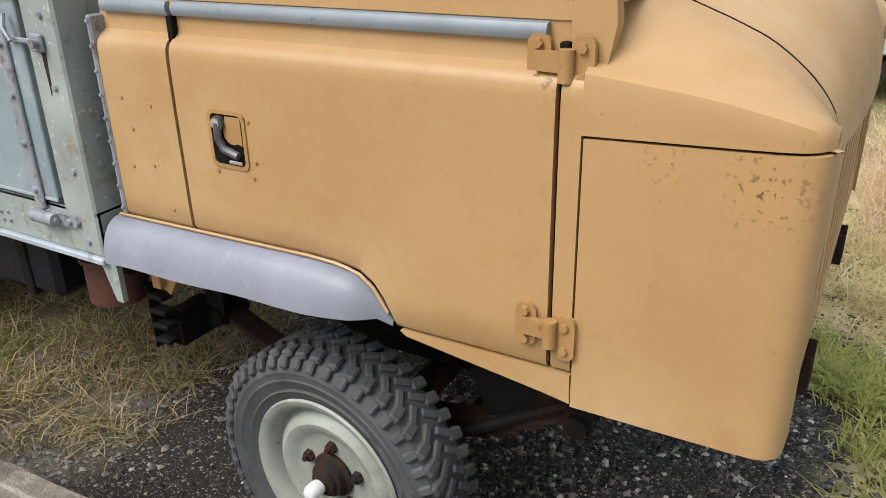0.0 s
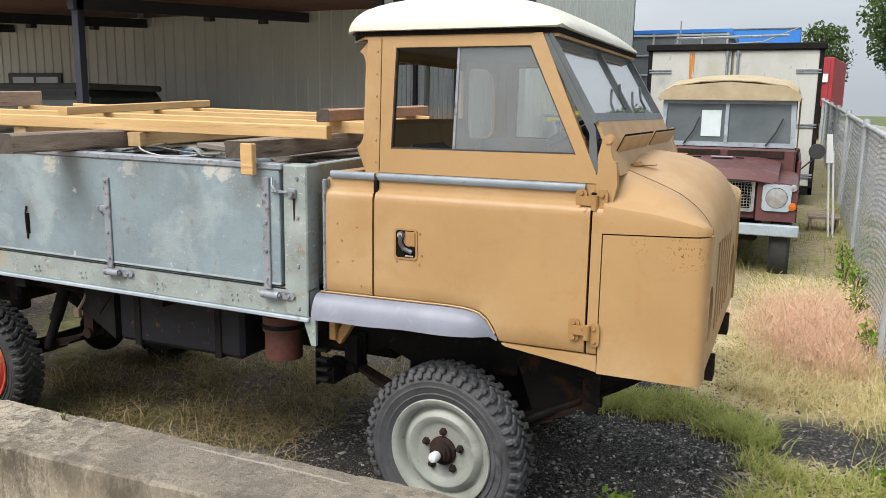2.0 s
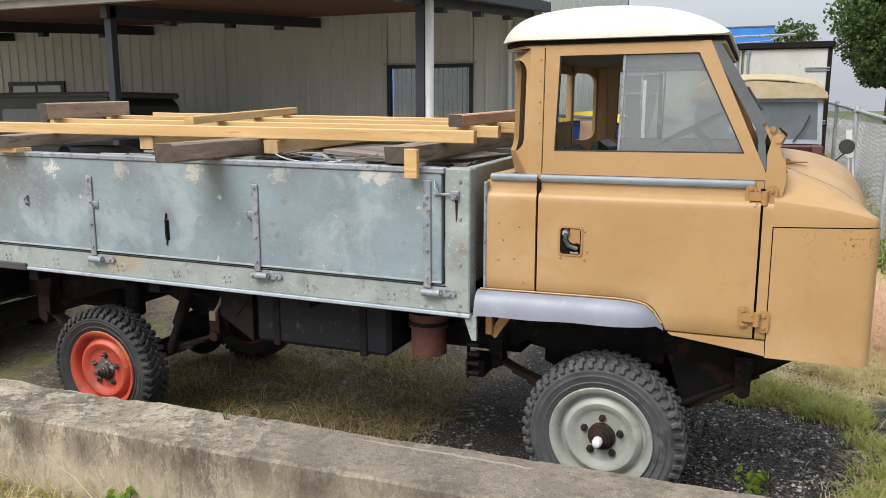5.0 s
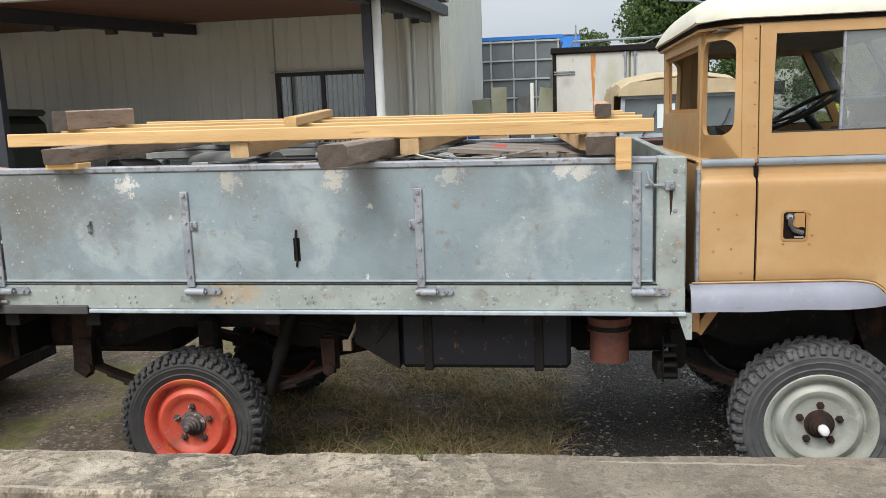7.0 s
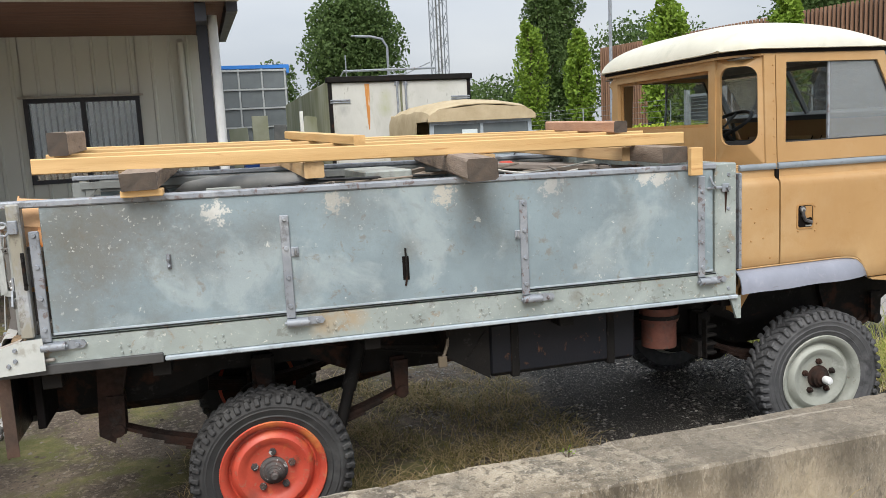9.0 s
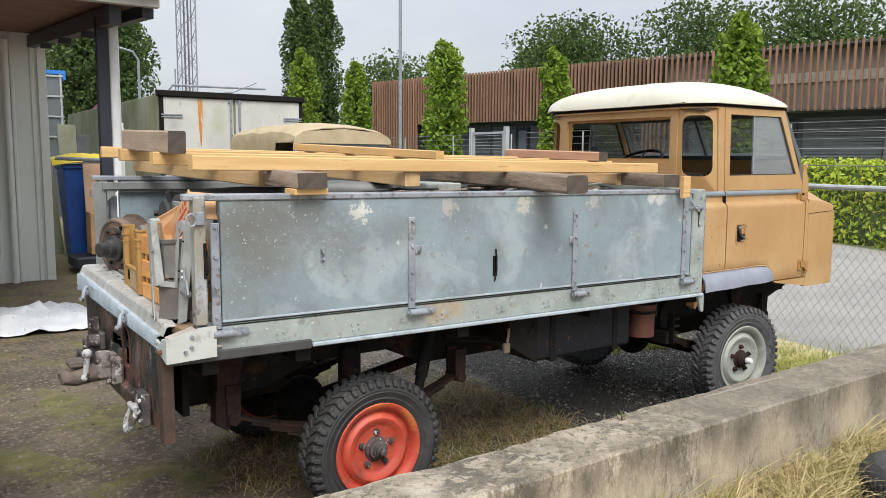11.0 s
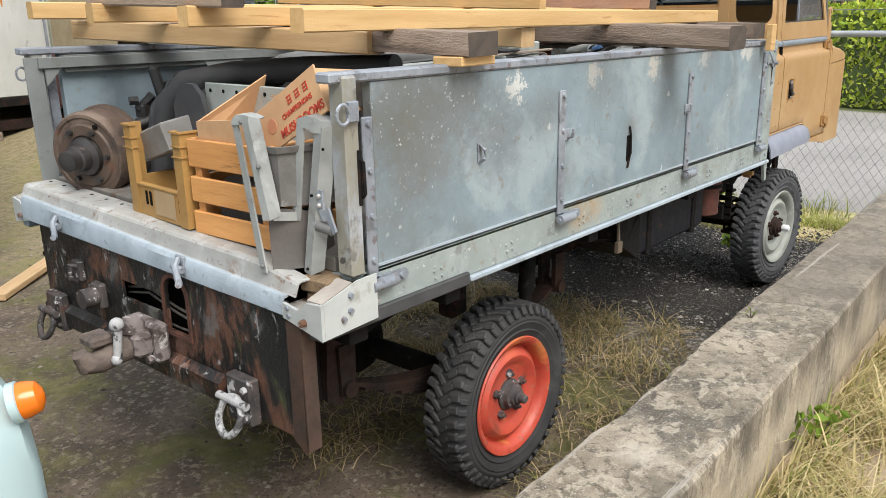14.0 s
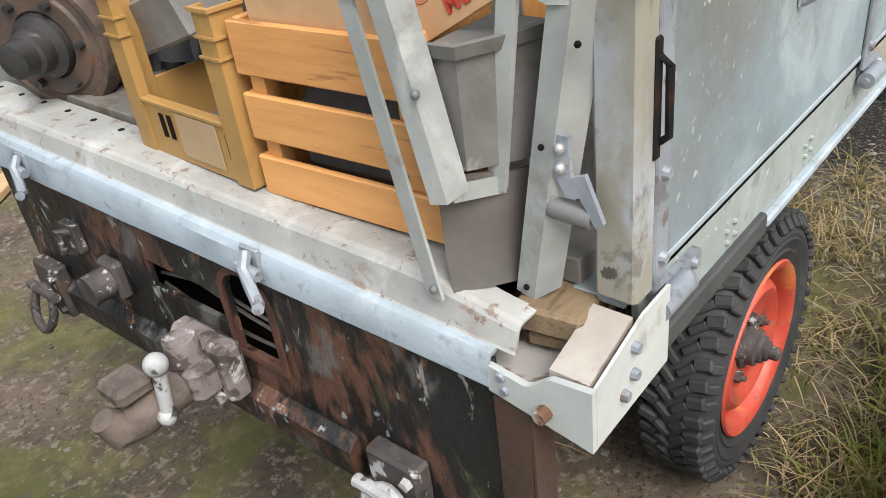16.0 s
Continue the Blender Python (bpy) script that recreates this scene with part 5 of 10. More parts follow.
# rear beam with hitch
rear = new("rear_beam")
rear.empty_display_size = 0.1
rear.parent = truck
tagged(rear, "rusty black rear crossbeam with tow hitch")
PX0, PX1, AZ = -0.982, -0.970, 0.958
for (y0, y1, z0, z1) in ((-0.725, -0.255, 0.672, 1.06), (-0.255, -0.135, 0.68, 0.838), (-0.135, -0.118, 0.70, 1.07), (-0.118, 0.13, 0.70, 0.885), (-0.118, 0.13, 0.945, 1.07), (0.13, 0.70, 0.715, 1.085)):
    part("plate", Geo().box(PX0, PX1, y0, y1, z0, z1, 0.001), REAR, rear)
g = Geo()
HC, HR = -0.195, 0.060
arch = [(HC - HR * math.cos(math.pi * k / 10), AZ + HR * math.sin(math.pi * k / 10)) for k in range(11)]
g.prism([(HC - HR, AZ)] + arch + [(HC + HR, AZ), (HC + HR, 1.065), (HC - HR, 1.065)], "x", PX0, PX1)
part("plate", g, REAR, rear)
g = Geo()
g.ring([(HC + 0.074 * math.cos(math.pi * k / 10), AZ + 0.074 * math.sin(math.pi * k / 10)) for k in range(11)] + [(HC - 0.074, 0.825), (HC + 0.074, 0.825)],
       [(HC + HR * math.cos(math.pi * k / 10), AZ + HR * math.sin(math.pi * k / 10)) for k in range(11)] + [(HC - HR, 0.838), (HC + HR, 0.838)], "x", PX0 - 0.006, PX0 - 0.0005)
part("hole_trim", g, mat("rusted_trim", (0.13, 0.052, 0.032), (0.06, 0.028, 0.02), rough=0.8, s=12, bump=0.3), rear, "rusty rim of the arched hole")
WIRE = mat("pale_wire", (0.13, 0.115, 0.10), rough=0.6)
for k, (za, zb) in enumerate(((0.925, 0.955), (0.905, 0.935), (0.88, 0.86))):
    part("wire", Geo().tube([(-0.945, 0.16, za - 0.02), (-0.95, 0.02, zb - 0.02), (-0.945, -0.12, 0.5 * (za + zb) - 0.04), (-0.94, -0.30, za - 0.05)], 0.004, 6), WIRE, rear, "loose wire")
# added near-black sheet that stands for the shade inside the beam's openings
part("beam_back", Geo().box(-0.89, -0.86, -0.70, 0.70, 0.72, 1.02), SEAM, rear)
part("side_flange", Geo().prism([(-0.730, 0.672), (-0.778, 0.640), (-0.786, 1.020), (-0.730, 1.012)], "x", -0.990, -0.983).box(-0.990, -0.945, -0.790, -0.784, 0.650, 1.02, 0.001), mat("brown_flange", (0.075, 0.040, 0.026), (0.045, 0.028, 0.02), rough=0.75, s=9, bump=0.3), rear, "rusty side flange")
part("lower_channel", Geo().prism([(-1.005, 0.685), (-0.984, 0.668), (-0.95, 0.668), (-0.95, 0.765), (-0.984, 0.765), (-1.008, 0.745)], "y", -0.42, 0.70), REAR, rear)
CHIPPED = mat("chipped_white_iron", (0.42, 0.42, 0.42), (0.30, 0.30, 0.30), rough=0.6, s=18, bump=0.4, bs=60, layers=[((0.03, 0.028, 0.027), 22, 0.52, 0.60, 0.9)])
for ry in (-0.53, 0.60):
    g = Geo().box(-1.020, -0.983, ry - 0.055, ry + 0.055, 0.665, 0.805, 0.006)
    sh = part("shackle_plate", g, CAST, rear, "chipped shackle with ring")
    g = Geo()
    g.tube([(-1.053 - 0.020 * math.cos(t), ry + 0.048 * math.sin(t), 0.700 - 0.050 * math.cos(t)) for t in [2 * math.pi * k / 20 for k in range(21)]], 0.011, 8)
    g.cyl((-1.040, ry - 0.065, 0.742), (-1.040, ry + 0.065, 0.742), 0.012, n=10)
    part("shackle_ring", g, CHIPPED if ry < 0 else CAST, sh)
    for bz in (0.69, 0.775):
        part("bolt_head", Geo().cyl((-1.019, ry - 0.035, bz), (-1.031, ry - 0.035, bz), 0.012, 0.010, 6), CHIPPED if ry < 0 else CAST, sh)
PINKCAST = mat("chipped_pink_iron", (0.25, 0.212, 0.205), (0.14, 0.115, 0.108), rough=0.6, s=16, bump=0.5, bs=50, layers=[((0.05, 0.035, 0.03), 16, 0.52, 0.60, 0.85), ((0.55, 0.53, 0.52), 22, 0.58, 0.66, 0.8)])
g = Geo()
g.m = Matrix.Translation((0.032, 0.020, 0.002))
hitch = part("hitch_body", g.box(-1.07, -1.02, -0.17, 0.0, 0.735, 0.865, 0.012).box(-1.125, -1.06, -0.15, -0.03, 0.765, 0.845, 0.014).cyl((-1.095, -0.09, 0.84), (-1.095, -0.09, 0.885), 0.038, 0.030, 14).cyl((-1.075, -0.145, 0.755), (-1.092, -0.145, 0.755), 0.013, n=6).cyl((-1.075, -0.02, 0.755), (-1.092, -0.02, 0.755), 0.013, n=6), PINKCAST, rear, "cast tow hitch with ball")
g = Geo()
g.m = Matrix.Translation((0.028, 0.020, 0.0))
g.tube([(-1.09, -0.085, 0.80), (-1.15, -0.085, 0.79), (-1.205, -0.082, 0.78), (-1.245, -0.08, 0.785), (-1.262, -0.08, 0.82)], 0.04, 12, [0.046, 0.040, 0.038, 0.036, 0.022])
g.box(-1.235, -1.16, -0.105, -0.025, 0.825, 0.862, 0.010)
part("hitch_jaw", g, mat("brown_cast", (0.17, 0.13, 0.108), (0.085, 0.066, 0.056), rough=0.75, s=12, bump=0.8, bs=50, layers=[((0.17, 0.14, 0.125), 14, 0.58, 0.7, 0.6)]), hitch)
g = Geo()
g.m = Matrix.Translation((0.020, 0.022, 0.002))
g.cyl((-1.165, -0.135, 0.79), (-1.155, -0.135, 0.875), 0.013, n=12)
g.ball((-1.155, -0.135, 0.893), 0.022, n=16, m=10)
g.ball((-1.168, -0.135, 0.785), 0.018, n=12, m=8)
part("tow_ball", g, CHIPPED, hitch)
for hy in (-0.275, 0.475):
    g = Geo()
    g.m = Matrix.Translation((lip_x(hy) + 1.040, 0, -0.014 + 0.016 * (hy + 0.275)))
    g.box(-1.050, -1.04, hy - 0.025, hy + 0.022, 1.062, 1.122, 0.004)
    g.tube([(-1.05, hy, 1.112), (-1.07, hy - 0.01, 1.095), (-1.078, hy - 0.03, 1.07), (-1.088, hy - 0.055, 1.055), (-1.10, hy - 0.07, 1.06)], 0.010, 8)
    g.cyl((-1.062, hy - 0.035, 1.085), (-1.062, hy + 0.015, 1.092), 0.010, n=8)
    part("tail_hook", g, GALV, rear, "worn tail hook")
g = Geo().box(-1.01, -0.98, 0.235, 0.305, 0.82, 0.91, 0.008)
g.cyl((-1.01, 0.27, 0.865), (-1.06, 0.27, 0.865), 0.034, n=16)
part("socket", g, CAST, rear, "seven-pin socket on a bracket")
g = Geo()
g.m = Matrix.Translation((0.038, 0.02, -0.04))
g.tube([(-1.03, 0.38, 0.98), (-1.06, 0.39, 0.99), (-1.06, 0.39, 0.94), (-1.04, 0.40, 0.92)], 0.010, 8)
g.box(-1.04, -1.02, 0.36, 0.42, 0.93, 1.0)
part("chain_link", g, CAST, rear)
DARKLEVER = mat("worn_lever", (0.06, 0.06, 0.065), (0.12, 0.12, 0.125), rough=0.4, metal=0.3, s=20)

# cab
cab = new("cab")
cab.empty_display_size = 0.1
cab.parent = truck
tagged(cab, "ochre cab with cream roof")


def side_y(z):
    return 0.768 - max(z - 1.55, 0.0) * 0.042


def upper(g, s):
    """Lays a flat side piece (y = depth from the skin) onto the leaning upper cab side."""
    for p in g.v:
        p.y = s * (side_y(p.z) - p.y)
    return g


CUT = [(2.83, 1.084), (2.90, 1.081), (2.95, 1.072), (2.985, 1.048), (3.01, 1.015), (3.035, 0.968)]


def cut_z(x):
    if x <= CUT[0][0]:
        return 1.078 + 0.006 * (x - 2.26) / 0.57
    for (xa, za), (xb, zb) in zip(CUT, CUT[1:]):
        if x <= xb:
            return za + (zb - za) * (x - xa) / (xb - xa)
    return 0.968


SHOULDER = [(1.44, 0.800), (1.465, 0.7995), (1.482, 0.798), (1.494, 0.793), (1.502, 0.785), (1.508, 0.775), (1.513, 0.769), (1.522, 0.7665), (1.552, 0.766)]


def lower_skin(x0, x1, s, n=14):
    xs = sorted(set([x0 + (x1 - x0) * k / n for k in range(n + 1)] + [c[0] for c in CUT if x0 < c[0] < x1]))
    rows = []
    for x in xs:
        zb = cut_z(x)
        col = [(x, s * 0.792, zb), (x, s * 0.800, zb + 0.012)] + [(x, s * 0.801, zb + (1.42 - zb) * k / 6) for k in range(1, 6)]
        rows.append(col + [(x, s * y, z) for z, y in SHOULDER])
    return Geo().sheet(rows, 0.018, flip=s < 0)


ROWS_A = [(3.43, 1.668), (3.50, 1.662), (3.58, 1.648), (3.66, 1.620), (3.72, 1.578), (3.762, 1.515), (3.785, 1.44), (3.792, 1.36)]
ROWS_B = [(3.42, 1.626), (3.46, 1.613), (3.52, 1.590), (3.59, 1.562), (3.65, 1.532), (3.712, 1.482), (3.752, 1.428), (3.768, 1.37)]
ROWS_C = [(3.408, 1.520), (3.46, 1.514), (3.54, 1.505), (3.61, 1.496), (3.675, 1.483), (3.72, 1.472), (3.754, 1.460), (3.771, 1.445)]
YOUT = [0.80, 0.80, 0.80, 0.80, 0.799, 0.796, 0.782, 0.755]


def fine(r, n=4):
    """Puts points between those of a profile, on a smooth curve."""
    out = []
    m = len(r)
    for i in range(m - 1):
        p0, p1, p2, p3 = r[max(i - 1, 0)], r[i], r[i + 1], r[min(i + 2, m - 1)]
        for k in range(n):
            t = k / n
            out.append(tuple(0.5 * (2 * b + (c - a) * t + (2 * a - 5 * b + 4 * c - d) * t * t + (3 * b - a - 3 * c + d) * t ** 3) for a, b, c, d in zip(p0, p1, p2, p3)))
    return out + [r[-1]]


FA, FB, FC = fine(ROWS_A), fine(ROWS_B), fine(ROWS_C)
FY = [y for y, _ in fine([(y, 0) for y in YOUT])]

# bonnet
rows = []
for a, b in zip(FA, FB):
    col = []
    for k in range(-10, 11):
        w = (k / 10) ** 2
        col.append((a[0] + (b[0] - a[0]) * w, 0.566 * k / 10, a[1] + (b[1] - a[1]) * w))
    rows.append(col)
bonnet = part("bonnet", Geo().sheet(rows, 0.012, flip=True), OCHRE, cab, "ochre bonnet with dull worn paint")
for s in (-1, 1):
    part("bonnet_gap", Geo().sheet([[(b[0], s * 0.5665, b[1] + 0.0025), (b[0], s * 0.5765, b[1] + 0.0030)] for b in FB[1:-4]], 0.003), SEAM, bonnet)
    rows = []
    for b, c, yo in zip(FB, FC, FY):
        k = yo / 0.80
        col = [(b[0], s * 0.577, b[1] + 0.002), (b[0], s * 0.625, b[1] - 0.006)]
        col += [(b[0] + (c[0] - b[0]) * 0.45, s * 0.694 * (0.5 + k / 2), b[1] + (c[1] - b[1]) * 0.42 + 0.012), (b[0] + (c[0] - b[0]) * 0.8, s * 0.738 * k, b[1] + (c[1] - b[1]) * 0.80 + 0.004),
                (c[0], s * 0.765 * k, c[1] + 0.002), (c[0], s * 0.786 * k, c[1] - 0.003), (c[0], s * 0.797 * k, c[1] - 0.011), (c[0], s * yo, c[1] - 0.024)]
        zs = 1.411 + 0.036 * (c[0] - 3.41)
        zt = min(c[1] - 0.03, 1.45)
        col += [(c[0], s * yo, zt + (zs - zt) * 0.5), (c[0], s * yo, zs)]
        rows.append(col)
    part("wing_top", Geo().sheet(rows, 0.012, flip=s > 0), OCHRE, cab)
    # front side panel, turning round the corner
    pl = [(3.412, 0.800), (3.50, 0.8005), (3.60, 0.8005), (3.70, 0.800), (3.735, 0.798), (3.753, 0.792), (3.766, 0.780), (3.773, 0.762), (3.775, 0.70)]
    rows = [[(x, s * y, z) for z in (0.898, 0.905, 1.0, 1.1, 1.2, 1.3, 1.400 + 0.036 * (x - 3.41), 1.406 + 0.036 * (x - 3.41))] for x, y in pl]
    part("front_side_panel", Geo().sheet(rows, 0.012, flip=s < 0), OCHRE, cab)
    part("panel_gap", Geo().box(3.40, 3.425, s * 0.785, s * 0.77, 0.90, 1.47, 0.001), SEAM, cab)
    part("panel_gap", Geo().prism([(3.42, 1.400), (3.738, 1.412), (3.738, 1.428), (3.42, 1.416)], "y", s * 0.788, s * 0.76), SEAM, cab)
    # rear quarter, door and hinge post below the waist
    part("rear_quarter", lower_skin(2.266, 2.490, s), OCHRE, cab)
    door = part("door", lower_skin(2.500, 3.362, s, 24), OCHRE, cab, "ochre door with sliding window")
    part("hinge_post", lower_skin(3.371, 3.408, s, 3), OCHRE, cab)
    part("door_gap", Geo().box(2.487, 2.503, s * 0.782, s * 0.76, 1.09, 1.55, 0.001), SEAM, cab)
    part("door_gap", Geo().box(3.359, 3.374, s * 0.782, s * 0.76, 0.97, 1.55, 0.001), SEAM, cab)
    g = Geo()
    g.prism([(3.045, 0.962), (3.408, 0.962), (3.410, 0.903), (3.36, 0.912), (3.06, 0.952)], "y", s * 0.800, s * 0.775)
    part("sill", g, OCHRE, cab)
    # galvanised waist rail
    for x0, x1, par in ((2.285, 2.488, cab), (2.503, 3.335, door)):
        g = Geo()
        g.prism([(s * 0.764, 1.548), (s * 0.776, 1.551), (s * 0.781, 1.560), (s * 0.781, 1.569), (s * 0.776, 1.577), (s * 0.764, 1.580)], "x", x0, x1)
        part("waist_rail", g, WAIST, par, "grey galvanised waist rail")
    part("waist_backing", Geo().box(2.50, 3.37, s * 0.763, s * 0.745, 1.540, 1.592, 0.001), OCHRE, door)
    # flare over the front wheel
    rows = []
    for k in range(31):
        x = 2.238 + (3.028 - 2.238) * k / 30
        zt = cut_z(x) - 0.004
        zl = 0.967 + 0.002 * math.sin(k * 0.5) + 0.018 * (x - 2.238) / 0.79
        h = max(zt - zl, 0.01)
        o = 0.07 * min(1.0, h / 0.10)
        rows.append([(x, s * (0.792 + o * math.sin(math.pi / 2 * t) ** 0.8), zt - h * (1 - math.cos(math.pi / 2 * t))) for t in [j / 8 for j in range(9)]])
    part("wing_bead", Geo().tube([(x, s * 0.803, cut_z(x) + 0.001) for x in [2.25 + 0.77 * k / 24 for k in range(25)]], 0.004, 6), OCHRE, cab)
    part("wheel_flare", Geo().sheet(rows, 0.008, flip=s > 0), FLARE, cab, "grey primer wheel flare")
    g = Geo().box(2.262, 2.276, s * 0.806, s * 0.76, 1.08, 1.545, 0.004)
    part("edge_strip", g, GALV, cab)
    for k in range(9):
        part("rivet", Geo().cyl((2.269, s * 0.806, 1.10 + k * 0.054), (2.269, s * 0.810, 1.10 + k * 0.054), 0.005, 0.004, 6), GALV, cab)
    for hx, hz in ((2.33, 1.21), (2.35, 1.30), (2.40, 1.22), (2.42, 1.36), (2.44, 1.12), (2.33, 1.37)):
        part("rivet", Geo().cyl((hx, s * 0.800, hz), (hx, s * 0.8035, hz), 0.006, 0.004, 8), OCHRE_DARK, cab)
    # recessed door handle
    hb = part("handle_recess", Geo().ring(rrect(2.590, 2.692, 1.248, 1.372, 0.014), rrect(2.598, 2.684, 1.256, 1.364, 0.012), "y", s * 0.8045, s * 0.797), OCHRE_DARK, door)
    part("recess_back", Geo().prism(rrect(2.598, 2.684, 1.256, 1.364, 0.012), "y", s * 0.8015, s * 0.8025), SEAM, hb)
    part("recess_pan", Geo().prism(arc(2.655, 1.325, 0.024, 180, 300, 8) + [(2.680, 1.30), (2.680, 1.360), (2.640, 1.360)], "y", s * 0.8026, s * 0.8034), OCHRE_DARK, hb)
    g = Geo()
    g.cyl((2.622, s * 0.803, 1.345), (2.622, s * 0.812, 1.345), 0.016, n=12)
    g.tube([(2.622, s * 0.809, 1.345), (2.622, s * 0.812, 1.315), (2.636, s * 0.812, 1.292), (2.672, s * 0.810, 1.280)], 0.009, 8)
    part("door_handle", g, DARKLEVER, hb, "worn black lever handle")
    part("keyhole", Geo().cyl((2.620, s * 0.810, 1.345), (2.620, s * 0.815, 1.345), 0.011, n=12), SILVER, hb)
    part("striker", Geo().box(2.640, 2.676, s * 0.803, s * 0.808, 1.259, 1.267, 0.002), SILVER, hb)
    for hx, hz in ((2.70, 1.355), (2.71, 1.27), (2.60, 1.238), (2.70, 1.235)):
        part("screw", Geo().cyl((hx, s * 0.800, hz), (hx, s * 0.8045, hz), 0.006, 0.004, 8), OCHRE_DARK, door)
    # strap hinges
    for hz, hx, yy in ((1.055, 3.366, 0.800), (1.520, 3.366, 0.772)):
        g = Geo()
        dz = 0.0 if hz < 1.3 else 0.012
        g.prism(rrect(hx - 0.062, hx - 0.022, hz - 0.042, hz + 0.042, 0.016), "y", s * yy, s * (yy + 0.010))
        g.prism([(hx - 0.045, hz - 0.014), (hx + 0.012, hz - 0.016), (hx + 0.012, hz + 0.016), (hx - 0.045, hz + 0.018)], "y", s * (yy + 0.008), s * (yy + 0.022))
        g.cyl((hx + 0.008, s * (yy + 0.018), hz - 0.03), (hx + 0.008, s * (yy + 0.018), hz + 0.022), 0.013, n=12)
        g.prism(rrect(hx + 0.014, hx + 0.052, hz - 0.055 + dz, hz + 0.03 + dz, 0.014), "y", s * yy, s * (yy + 0.012))
        for bx, bz in ((-0.042, 0.028), (-0.042, -0.028), (0.033, 0.012 + dz), (0.033, -0.035 + dz)):
            g.cyl((hx + bx, s * (yy + 0.009), hz + bz), (hx + bx, s * (yy + 0.019), hz + bz), 0.009, 0.008, 6)
        part("hinge", g, OCHRE_DARK, door, "ochre-painted cast hinge")
    # upper door frame and glass
    g = Geo().ring([(2.506, 1.582), (3.384, 1.582), (3.148, 2.106), (2.506, 2.106)], [(2.553, 1.676), (3.292, 1.680), (3.108, 2.062), (2.566, 2.062)], "y", 0.0, 0.028)
    fr = part("window_frame", upper(g, s), OCHRE, door)
    g = Geo().prism([(2.815, 1.670), (3.305, 1.672), (3.112, 2.068), (2.825, 2.068)], "y", 0.012, 0.017)
    pn = part("sliding_pane", upper(g, s), PANE_HAZY, door, "hazy sliding window pane")
    pn.visible_shadow = False
    g = Geo().prism([(2.810, 1.670), (2.820, 1.670), (2.830, 2.068), (2.820, 2.068)], "y", 0.010, 0.020)
    part("pane_edge", upper(g, s), GALV, door)
    part("window_rubber", upper(Geo().ring([(2.549, 1.672), (3.296, 1.676), (3.110, 2.066), (2.562, 2.066)], [(2.557, 1.682), (3.284, 1.686), (3.102, 2.058), (2.570, 2.058)], "y", 0.008, 0.024), s), BLACKPLASTIC, door)
    # rear pillar and corner with its window
    g = Geo().box(2.440, 2.502, 0.0, 0.03, 1.56, 2.106, 0.002)
    part("rear_pillar", upper(g, s), OCHRE, cab)
    for k in range(6):
        part("pillar_rivet", upper(Geo().box(2.484, 2.490, -0.004, 0.0, 1.62 + k * 0.085, 1.626 + k * 0.085, 0.001), s), OCHRE_DARK, cab)
    a, b = Vector((2.449, 0.762)), Vector((2.322, 0.535))
    ln = (b - a).length
    nrm = Vector((-(b - a).y, (b - a).x)).normalized()
    nrm = nrm if nrm.x < 0 else -nrm
    outer = [(x, min(max(z, 1.56), 2.106)) for x, z in rrect(0, ln, 1.56, 2.106, 0.001, 5)]
    inner = rrect(0.035, ln - 0.035, 1.672, 2.052, 0.055, 5)
    g = Geo().ring(outer, inner, "y", 0.0, 0.022)
    for p in g.v:
        u, dpt, z = p.x / ln, p.y, p.z
        q = a + (b - a) * u + nrm * (0.054 * math.sin(math.pi * min(max(u, 0), 1)) - dpt)
        lean = max(z - 1.55, 0) * 0.042
        p.x, p.y, p.z = q.x + lean * 0.4, s * (q.y - lean), z
    part("rear_corner", g, OCHRE, cab, "rounded rear corner with open window")
    # inner wing and struts under the cab
    g = Geo().prism([(2.30, 0.93), (2.75, 0.96), (2.75, 1.06), (2.30, 1.06)], "y", s * 0.60, s * 0.58)
    g.prism([(2.27, 0.86), (2.30, 0.84), (2.42, 1.02), (2.37, 1.02)], "y", s * 0.74, s * 0.70)
    g.box(2.26, 2.29, s * 0.76, s * 0.70, 0.86, 1.06)
    part("inner_wing", g, OCHRE_DARK, cab)
    part("engine_bay_side", Geo().prism([(2.98, 0.98), (3.74, 0.925), (3.72, 0.87), (3.45, 0.78), (3.30, 0.68), (3.22, 0.58), (3.10, 0.56), (3.0, 0.84)], "y", s * 0.50, s * 0.47), CHASSIS, cab)
part("wheel_arch", Geo().box(2.30, 3.40, -0.77, 0.77, 1.085, 1.10), CHASSIS, cab)
part("arch_front", Geo().box(3.05, 3.07, -0.77, 0.77, 0.96, 1.09), CHASSIS, cab)
part("front_bulkhead", Geo().box(3.40, 3.415, -0.77, 0.77, 0.92, 1.47).box(3.40, 3.415, -0.60, 0.60, 1.47, 1.60), CHASSIS, cab)
part("rear_lower_wall", Geo().box(2.275, 2.295, -0.76, 0.76, 0.99, 1.57), OCHRE, cab)

# rear wall with its window
g = Geo()
lean = 0.018
g.ring([(-0.53, 1.56), (0.53, 1.56), (0.53, 2.106), (-0.53, 2.106)], [(-0.475, 1.765), (0.475, 1.765), (0.475, 2.05), (-0.475, 2.05)], "x", 2.318, 2.340)
part("rear_wall", g, OCHRE, cab)
part("ledge", Geo().box(2.275, 2.345, -0.70, 0.70, 1.555, 1.575), OCHRE, cab)
part("rear_window_trim", Geo().ring([(-0.478, 1.762), (0.478, 1.762), (0.478, 2.053), (-0.478, 2.053)], [(-0.455, 1.782), (0.455, 1.782), (0.455, 2.034), (-0.455, 2.034)], "x", 2.341, 2.352), OCHRE_DARK, cab)

# windscreen
wb, wt = Vector((3.352, 1.792)), Vector((3.168, 2.100))
wl_ = (wt - wb).length


